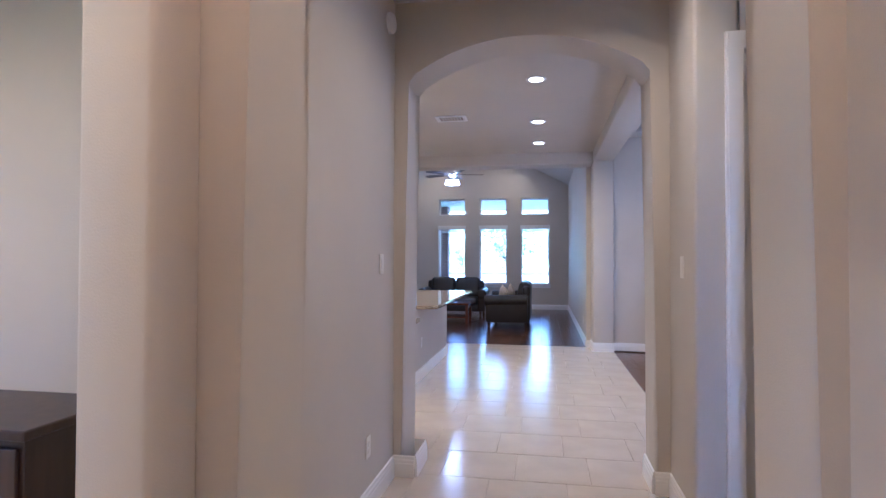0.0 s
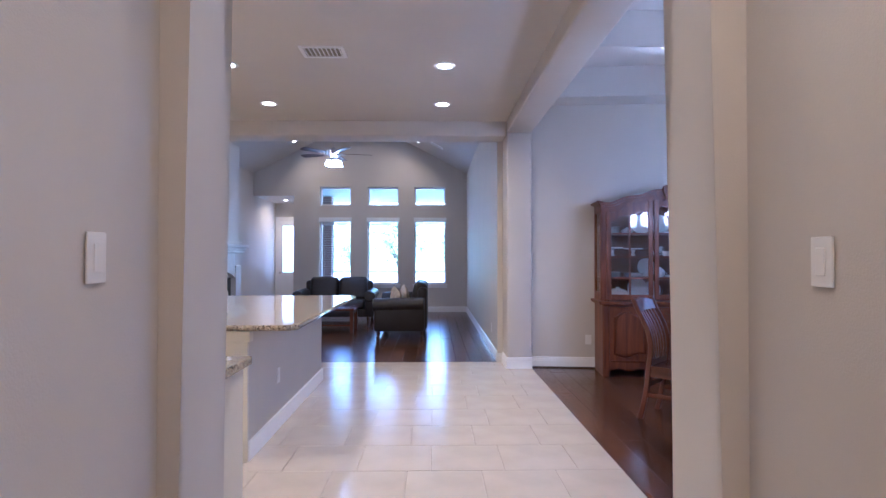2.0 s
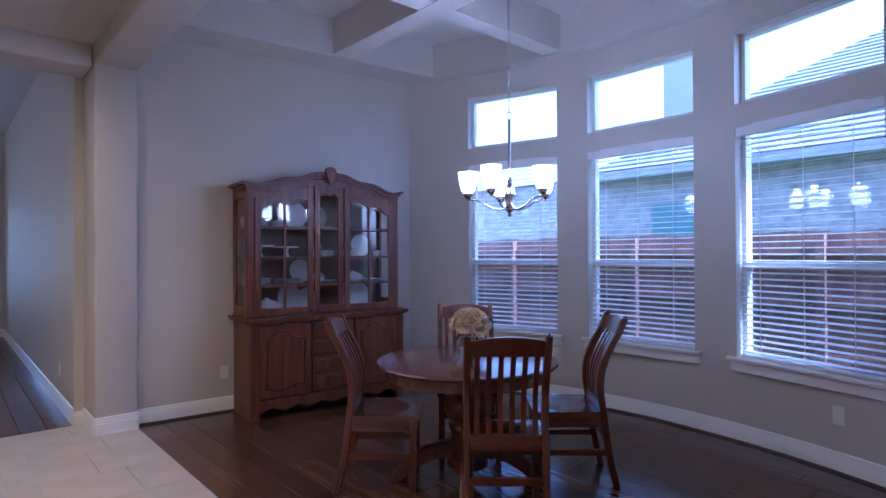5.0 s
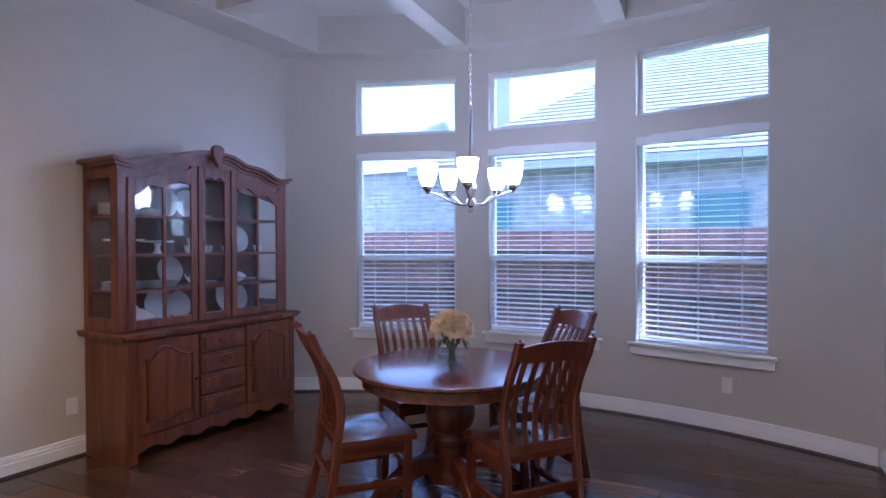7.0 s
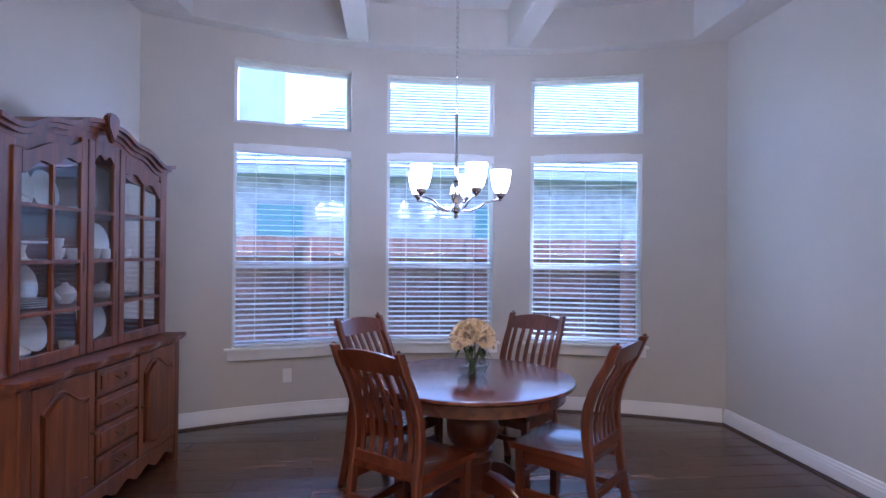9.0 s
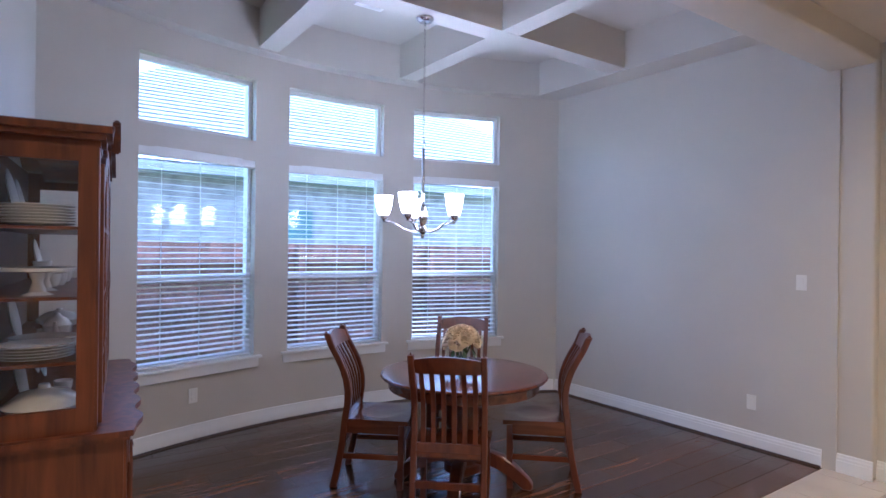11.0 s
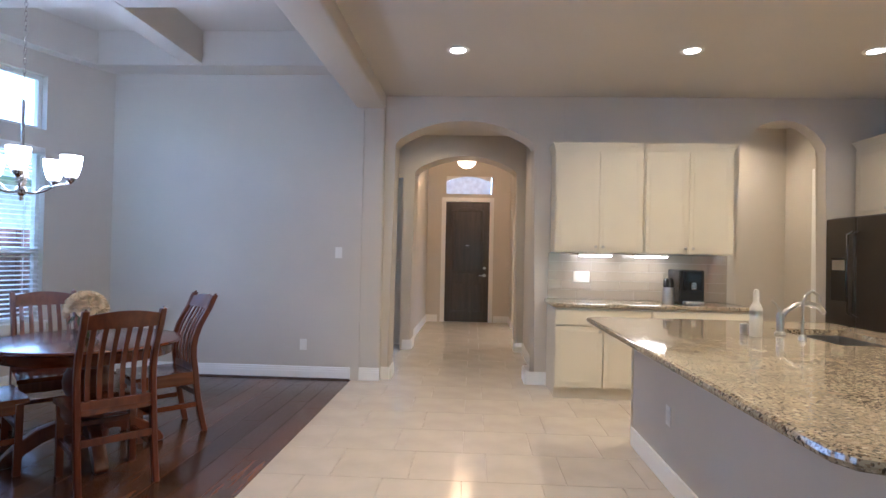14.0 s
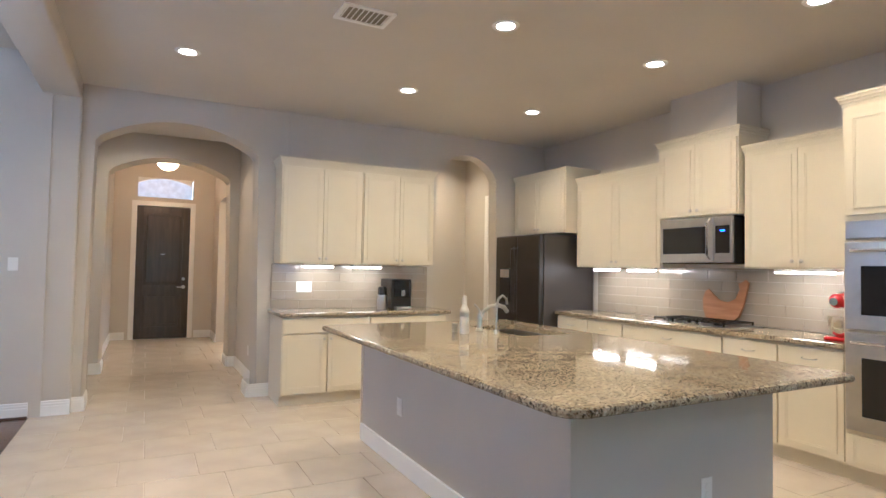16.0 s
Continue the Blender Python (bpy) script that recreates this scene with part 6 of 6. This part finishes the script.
fan = thing("ceiling_fan", "nickel ceiling fan with dark blades and lit glass lights", "ceiling fan", pose(RX + 0.0, 11.4, -0.17))
b = bmesh.new()
lathe(b, [(0.07, 4.97), (0.06, 4.91), (0.013, 4.89), (0.013, 3.55), (0.04, 3.53), (0.11, 3.49), (0.12, 3.42), (0.08, 3.38), (0.05, 3.36), (0.05, 3.32), (0.075, 3.30), (0.02, 3.28)][::-1], 26)
part("motor", b, NICKEL, fan, "", True)
for i in range(5):
    b = bmesh.new()
    slab(b, [(0.16, -0.05), (0.30, -0.07), (0.66, -0.075), (0.70, -0.05), (0.70, 0.05), (0.66, 0.075), (0.30, 0.07), (0.16, 0.05)], 0.008, pose(0, 0, 3.43, 10, 0, 0))
    bl = part("blade", b, DOORWOOD, fan, "dark wooden blade", m=pose(0, 0, 0, 0, 0, 72 * i + 12))
    part("blade_iron", bx(0.10, 0.22, -0.02, 0.02, 3.422, 3.432), NICKEL, bl)
FANGLOW = mat("fan_lamp_glass", (0.9, 0.9, 0.9), 0.4, emit=(1.0, 0.95, 0.88), estr=6)
for i in range(4):
    a = radians(90 * i + 30)
    b = bmesh.new()
    lathe(b, [(0.02, 0.10), (0.035, 0.09), (0.06, 0.03), (0.065, 0.0), (0.02, 0.005)], 20)
    part("lamp_shade", b, FANGLOW, fan, "glowing frosted shade", True, pose(0.10 * math.cos(a), 0.10 * math.sin(a), 3.21, 0, 0, 0))
lamp("fan_lamp", 'POINT', pose(RX, 11.4, 2.97), 1.8, (1.0, 0.92, 0.82), 0.08)

# fireplace
structure("wall_chimney_breast", bx(WX + 0.002, -4.05, 10.9, 12.95, 0, 3.75), WALL, "greige painted chimney breast")
fpx = thing("fireplace", "white stone fireplace surround with arched opening", "fireplace", pose(-4.05, 11.05, 0, 0, 0, 90))
STONE = mat("white_cast_stone", (0.66, 0.64, 0.60), 0.6, var=0.05, scale=6, bump=0.15, bscale=40)
for x0, x1 in ((0.05, 0.36), (1.39, 1.70)):
    part("pilaster", bx(x0, x1, -0.12, 0, 0, 1.2, bevel=0.01), STONE, fpx)
b = bmesh.new()
slab(b, [(0.36, 0.95)] + arc_top(0.36, 1.39, 0.95, 1.08, 14)[1:-1] + [(1.39, 0.95), (1.39, 1.45), (0.36, 1.45)], 0.10, FZ @ pose(0, 0, -0.10))
part("frieze", b, STONE, fpx)
for i, (o, z0, z1) in enumerate(((0.0, 1.45, 1.50), (0.03, 1.50, 1.56), (0.07, 1.56, 1.62))):
    part("mantel_shelf", bx(-0.02 - o, 1.77 + o, -0.16 - o, 0, z0, z1, bevel=0.006), STONE, fpx)
part("firebox", bx(0.40, 1.35, -0.03, -0.002, 0.08, 0.96), BLACK, fpx, "black firebox with glass front")
part("firebox_frame", bx(0.42, 1.33, -0.035, -0.03, 0.80, 0.92), mat("dark_blue_glass", (0.03, 0.05, 0.08), 0.1), fpx)
part("hearth", bx(-0.02, 1.77, -0.40, 0, 0, 0.05, bevel=0.006), STONE, fpx)
tv = thing("television", "large black flat television on a dark stand, switched off", "television", pose(-4.33, 9.95, 0, 0, 0, 90))
part("screen", bx(-0.66, 0.66, -0.03, 0.0, 0.62, 1.42, bevel=0.006), BLACKGLASS, tv)
part("foot", bx(-0.25, 0.25, -0.1, 0.08, 0.55, 0.565), BLACK, tv)
part("neck", bx(-0.03, 0.03, -0.01, 0.02, 0.56, 0.66), BLACK, tv)
st = thing("media_console", "low dark wooden media console", "cabinet", pose(-4.44, 9.95, 0, 0, 0, 90))
part("body", bx(-0.8, 0.8, -0.42, -0.01, 0.06, 0.55, bevel=0.006), DOORWOOD, st)
for i in range(3):
    part("door", bx(-0.78 + i * 0.525, -0.78 + i * 0.525 + 0.51, -0.435, -0.42, 0.09, 0.52, bevel=0.004), DOORWOOD, st)
part("plinth", bx(-0.76, 0.76, -0.38, -0.03, 0, 0.06), BLACK, st)
for y in (11.7, 12.05):
    plate("outlet", pose(-4.048, y, 2.05, 0, 0, 90))

# dresser of the front room
dr = thing("dresser", "dark espresso wooden dresser against the wall", "dresser", pose(-1.43, 1.048, 0, 0, 0, 0))
part("body", bx(-1.3, 0, -0.45, -0.002, 0.06, 0.81, bevel=0.004), DOORWOOD, dr)
part("top", bx(-1.33, 0.025, -0.48, -0.002, 0.81, 0.845, bevel=0.006), DOORWOOD, dr)
part("plinth", bx(-1.28, -0.02, -0.42, -0.01, 0, 0.06), DOORWOOD, dr)
for i in range(3):
    for j in range(2):
        d = part("drawer", bx(-1.28 + j * 0.64, -1.28 + j * 0.64 + 0.62, -0.465, -0.45, 0.09 + i * 0.235, 0.09 + i * 0.235 + 0.22, bevel=0.003), DOORWOOD, dr)
        b = bmesh.new()
        lathe(b, [(0.006, 0), (0.006, 0.015), (0.014, 0.02), (0.01, 0.028)], 12)
        part("knob", b, NICKEL, d, "", True, pose(-1.28 + j * 0.64 + 0.31, -0.465, 0.2 + i * 0.235, 90, 0, 0))


# ---- outdoors ----
structure("ground", bx(-120, 120, -120, 160, -0.5, -0.2), GRASS, "lawn and earth around the house", "ground")
structure("patio", bx(-5.2, 1.4, 15.42, 18.9, -0.2, -0.05), CONCRETE, "pale concrete covered patio slab", "patio")
structure("patio_ceiling", bx(-5.2, 1.6, 15.42, 19.6, 3.15, 3.40), mat("patio_ceiling_paint", (0.34, 0.40, 0.32), 0.7, var=0.05, scale=2), "grey-green boarded patio ceiling", "ceiling")
structure("yard_paving", bx(-30, 30, 18.9, 55.0, -0.2, -0.12), CONCRETE, "pale concrete yard beyond the patio", "paving")
# Backdrop emits pale green; the glow stands in for daylight on distant trees.
FAR_GLOW = mat("glowing_far_trees", (0.30, 0.36, 0.22), 0.9, var=0.5, scale=0.35, emit=(0.78, 0.92, 0.66), estr=0.3)
structure("backdrop", bx(-60, 60, 70, 70.5, -0.2, 11.0), FAR_GLOW, "far green tree line with a pale daylight glow put into its colour", "backdrop")


def brick_post(m, w, h):
    """A square brick column with every brick laid."""
    ob = thing("brick_column", "dark red-grey brick patio column", "column", m)
    part("mortar_core", bx(-w / 2 + 0.006, w / 2 - 0.006, -w / 2 + 0.006, w / 2 - 0.006, -0.05, h), GROUT, ob)
    me = finish(bx(0, 0.19, 0, 0.09, 0, 0.058), "brick", PBRICK)
    r, z = 0, -0.05
    while z < h - 0.05:
        for side in range(4):
            for i in range(int(w / 0.2)):
                o = new("brick", me)
                o.parent = ob
                o.matrix_basis = pose(0, 0, 0, 0, 0, 90 * side) @ pose(-w / 2 + i * 0.2 + (0.1 if r % 2 and w > 0.4 else 0.0) * 0, -w / 2, z)
        z += 0.068
        r += 1


PBRICK = mat("patio_brick", (0.20, 0.12, 0.10), 0.85, var=0.35, scale=3, bump=0.3, bscale=40)
brick_post(pose(-3.16, 17.9, 0), 0.4, 3.15)
brick_post(pose(1.1, 18.6, 0), 0.4, 3.15)

# neighbour: fence and brick house
fe = thing("board_fence", "weathered red-brown cedar board fence", "fence", pose(7.2, 0, 0))
fb = finish(bx(0, 0.02, 0, 0.138, -0.2, 1.62), "board", FENCE)
y = -2.0
while y < 14.0:
    o = new("board", fb)
    o.parent = fe
    o.location = (0, y, 0.012 * math.sin(y * 37))
    y += 0.142
for z in (0.2, 0.8, 1.35):
    part("rail", bx(-0.04, 0, -2.0, 14.0, z, z + 0.09), FENCE, fe)
for i in range(8):
    part("post", bx(-0.10, -0.01, -1.9 + i * 2.2, -1.81 + i * 2.2, -0.2, 1.6), FENCE, fe)
EAVE_PAINT = mat("mid_grey_paint", (0.24, 0.24, 0.245), 0.7, var=0.12, scale=4)
nh = thing("neighbour_house", "single-storey tan brick house with grey shingled hip roof", "house", pose(10.2, 0, 0))
part("wall", bx(0, 8, -6, 15, -0.2, 3.0), BRICK, nh, "tan-grey brick wall")
r, z = 0, 1.3
rows_b = bmesh.new()
while z < 2.95:
    y = 0.2 + (0.15 if r % 2 else 0)
    while y < 12.5:
        box(rows_b, -0.014 - 0.004 * math.sin(y * 7 + r * 3), 0, y, y + 0.285, z, z + 0.072)
        y += 0.3
    z += 0.084
    r += 1
brs = tagged(part("brickwork", rows_b, mat("pale_brick", (0.36, 0.335, 0.315), 0.85, var=0.35, scale=5, bump=0.3, bscale=30), nh), kind="stuff")
b = bmesh.new()
E0, E1 = -0.5, 8.5
va = [b.verts.new(p) for p in ((E0, -6.6, 2.95), (E1, -6.6, 2.95), (E1, 9.5, 2.95), (E0, 9.5, 2.95), (4.0, -2.0, 6.0), (4.0, 5.0, 6.0))]
for f in ((0, 1, 4), (1, 2, 5, 4), (2, 3, 5), (3, 0, 4, 5), (3, 2, 1, 0)):
    b.faces.new([va[i] for i in f])
part("roof", b, SHINGLE, nh, "grey shingled hip roof")
b = bmesh.new()
va = [b.verts.new(p) for p in ((E0 + 0.4, 9.0, 2.95), (E1, 9.0, 2.95), (E1, 15.6, 2.95), (E0 + 0.4, 15.6, 2.95), (3.6, 10.5, 4.9), (3.6, 13.0, 4.9))]
for f in ((0, 1, 4), (1, 2, 5, 4), (2, 3, 5), (3, 0, 4, 5), (3, 2, 1, 0)):
    b.faces.new([va[i] for i in f])
part("roof", b, SHINGLE, nh, "grey shingled lower roof")
# shingle courses on the slope towards the dining room
sh = bmesh.new()
for i in range(28):
    u0 = i / 28
    x, z = E0 + 4.5 * u0, 2.95 + 3.05 * u0
    y0, y1 = -6.6 + 4.6 * u0, 9.5 - 4.5 * u0
    box(sh, x - 0.02, x + 0.14, y0 + 0.05, y1 - 0.05, z + 0.004, z + 0.028)
part("shingle_courses", sh, mat("pale_shingle", (0.23, 0.23, 0.24), 0.9, var=0.25, scale=7), nh)
part("eave_board", bx(E0 - 0.02, E0, -6.5, 9.5, 2.80, 2.97), EAVE_PAINT, nh)
part("soffit", bx(E0, 0, -6.5, 9.5, 2.80, 2.83), EAVE_PAINT, nh)
part("chimney", bx(2.2, 3.2, 8.2, 9.2, 3, 6.2), EAVE_PAINT, nh, "pale boxed chimney")
for y in (3.3, 7.4):
    wn2 = part("window", bx(-0.03, 0.02, y, y + 0.95, 1.0, 2.35), EAVE_PAINT, nh, "grey framed window")
    part("pane", bx(-0.034, -0.03, y + 0.06, y + 0.89, 1.06, 1.66), mat("teal_glass", (0.12, 0.2, 0.2), 0.08), wn2)
    part("pane", bx(-0.034, -0.03, y + 0.06, y + 0.89, 1.72, 2.29), bpy.data.materials["teal_glass"], wn2)


def shrub(x, y, z, r, seed, name="garden_shrub"):
    """A shrub of many small leaf clumps on a few stems."""
    rg = random.Random(seed)
    ob = thing(name, "green leafy garden shrub", "shrub", pose(x, y, z), group="garden shrubs")
    b = bmesh.new()
    for i in range(5):
        a = rg.uniform(0, 6.28)
        tube(b, [(0, 0, 0), (0.2 * r * math.cos(a), 0.2 * r * math.sin(a), 0.5 * r), (0.5 * r * math.cos(a), 0.5 * r * math.sin(a), 1.1 * r)], [0.035 * r, 0.02 * r, 0.006 * r], 6)
    part("trunk", b, DOORWOOD, ob)
    verts, faces = [], []
    for i in range(1500):
        v = Vector((rg.gauss(0, 1), rg.gauss(0, 1), rg.gauss(0, 1))).normalized() * r * rg.uniform(0.45, 1.0) ** 0.5 * (0.8 + 0.3 * math.sin(i))
        c = Vector((v.x, v.y, v.z * 0.8 + 0.95 * r))
        q = Euler((rg.uniform(0, 6), rg.uniform(0, 6), rg.uniform(0, 6))).to_matrix()
        s = r * rg.uniform(0.03, 0.055)
        k0 = len(verts)
        verts += [c + q @ Vector(p) * s for p in ((-1, -0.5, 0), (0, -0.7, 0.15), (1, 0, 0), (0, 0.7, 0.15), (-1, 0.5, 0))]
        faces.append([k0, k0 + 1, k0 + 2, k0 + 3, k0 + 4])
    me = bpy.data.meshes.new("crown")
    me.from_pydata(verts, [], faces)
    me.materials.append(LEAF)
    o = new("crown", me)
    o.parent = ob


for i, x in enumerate((-19.0, -13.5, -8.0, -3.2, 2.8, 8.0)):
    shrub(x, 61 + 4.0 * math.sin(i * 1.7), -0.2, 3.0 + 0.7 * math.sin(i * 2.3), i)
pot = thing("garden_pot", "dark patio planter pot with a small plant", "planter", pose(-0.95, 18.3, -0.05))
b = bmesh.new()
lathe(b, [(0.10, 0), (0.16, 0.30), (0.17, 0.32), (0.14, 0.31)], 18)
part("pot", b, BLACK, pot, "", True)


# ---- floor pieces ----
def pieces(name, floor, x0, x1, y0, y1, w, l, gap, thick, material, near, offsets, along_y=False, x_org=0.0, y_org=0.0, rnd=None):
    """Lay rectangular pieces; those inside the plan stretch 'near' are single objects, the rest one joined part."""
    rest, meshes, count = bmesh.new(), {}, 0
    r = 0
    across0, across1, long0, long1 = (x0, x1, y0, y1) if along_y else (y0, y1, x0, x1)
    org_a, org_l = (x_org, y_org) if along_y else (y_org, x_org)
    a = org_a + math.floor((across0 - org_a) / w) * w
    r = round((a - org_a) / w)
    while a < across1 - 1e-6:
        off = rnd.uniform(0, l) if rnd else offsets[r % len(offsets)] * l
        p = org_l + off + math.floor((long0 - org_l - off) / l) * l
        while p < long1 - 1e-6:
            a0, a1, p0, p1 = max(a, across0), min(a + w, across1), max(p, long0), min(p + l, long1)
            if a1 - a0 > 0.012 and p1 - p0 > 0.012:
                bx0, bx1, by0, by1 = (a0, a1, p0, p1) if along_y else (p0, p1, a0, a1)
                cx, cy = (bx0 + bx1) / 2, (by0 + by1) / 2
                if near[0] < cx < near[1] and near[2] < cy < near[3] and count < 300:
                    key = (round(bx1 - bx0, 3), round(by1 - by0, 3))
                    if key not in meshes:
                        meshes[key] = finish(bx(-key[0] / 2 + gap / 2, key[0] / 2 - gap / 2, -key[1] / 2 + gap / 2, key[1] / 2 - gap / 2, -thick, 0, bevel=0.0016, seg=1), name, material)
                    o = new(name, meshes[key])
                    o.parent = floor
                    o.location = (cx, cy, 0)
                    count += 1
                else:
                    box(rest, bx0 + gap / 2, bx1 - gap / 2, by0 + gap / 2, by1 - gap / 2, -thick, 0)
            p += l
        a += w
        r += 1
    if rest.verts:
        tagged(part(name + "_field", rest, material, floor), kind="stuff")
    else:
        rest.free()


pieces("floor_tile", bpy.data.objects["floor_1"], -4.65, 1.236, -2.55, 8.39, 0.489, 0.474, 0.005, 0.006, TILE, (-1.6, 1.3, 1.0, 8.4), (0.0, -0.32), x_org=0.005, y_org=4.62)
rp = random.Random(7)
pieces("plank", bpy.data.objects["floor_2"], 1.236, 4.66, 2.9, 8.1, 0.178, 1.25, 0.0025, 0.006, PLANK, (1.2, 4.7, 2.9, 8.1), (0,), along_y=True, x_org=1.236, rnd=rp)
pieces("plank", bpy.data.objects["floor_3"], -4.46, 0.93, 8.39, 17.2, 0.178, 1.4, 0.004, 0.006, PLANK, (-2.4, 0.93, 8.39, 15.2), (0,), along_y=True, x_org=0.86, rnd=rp)
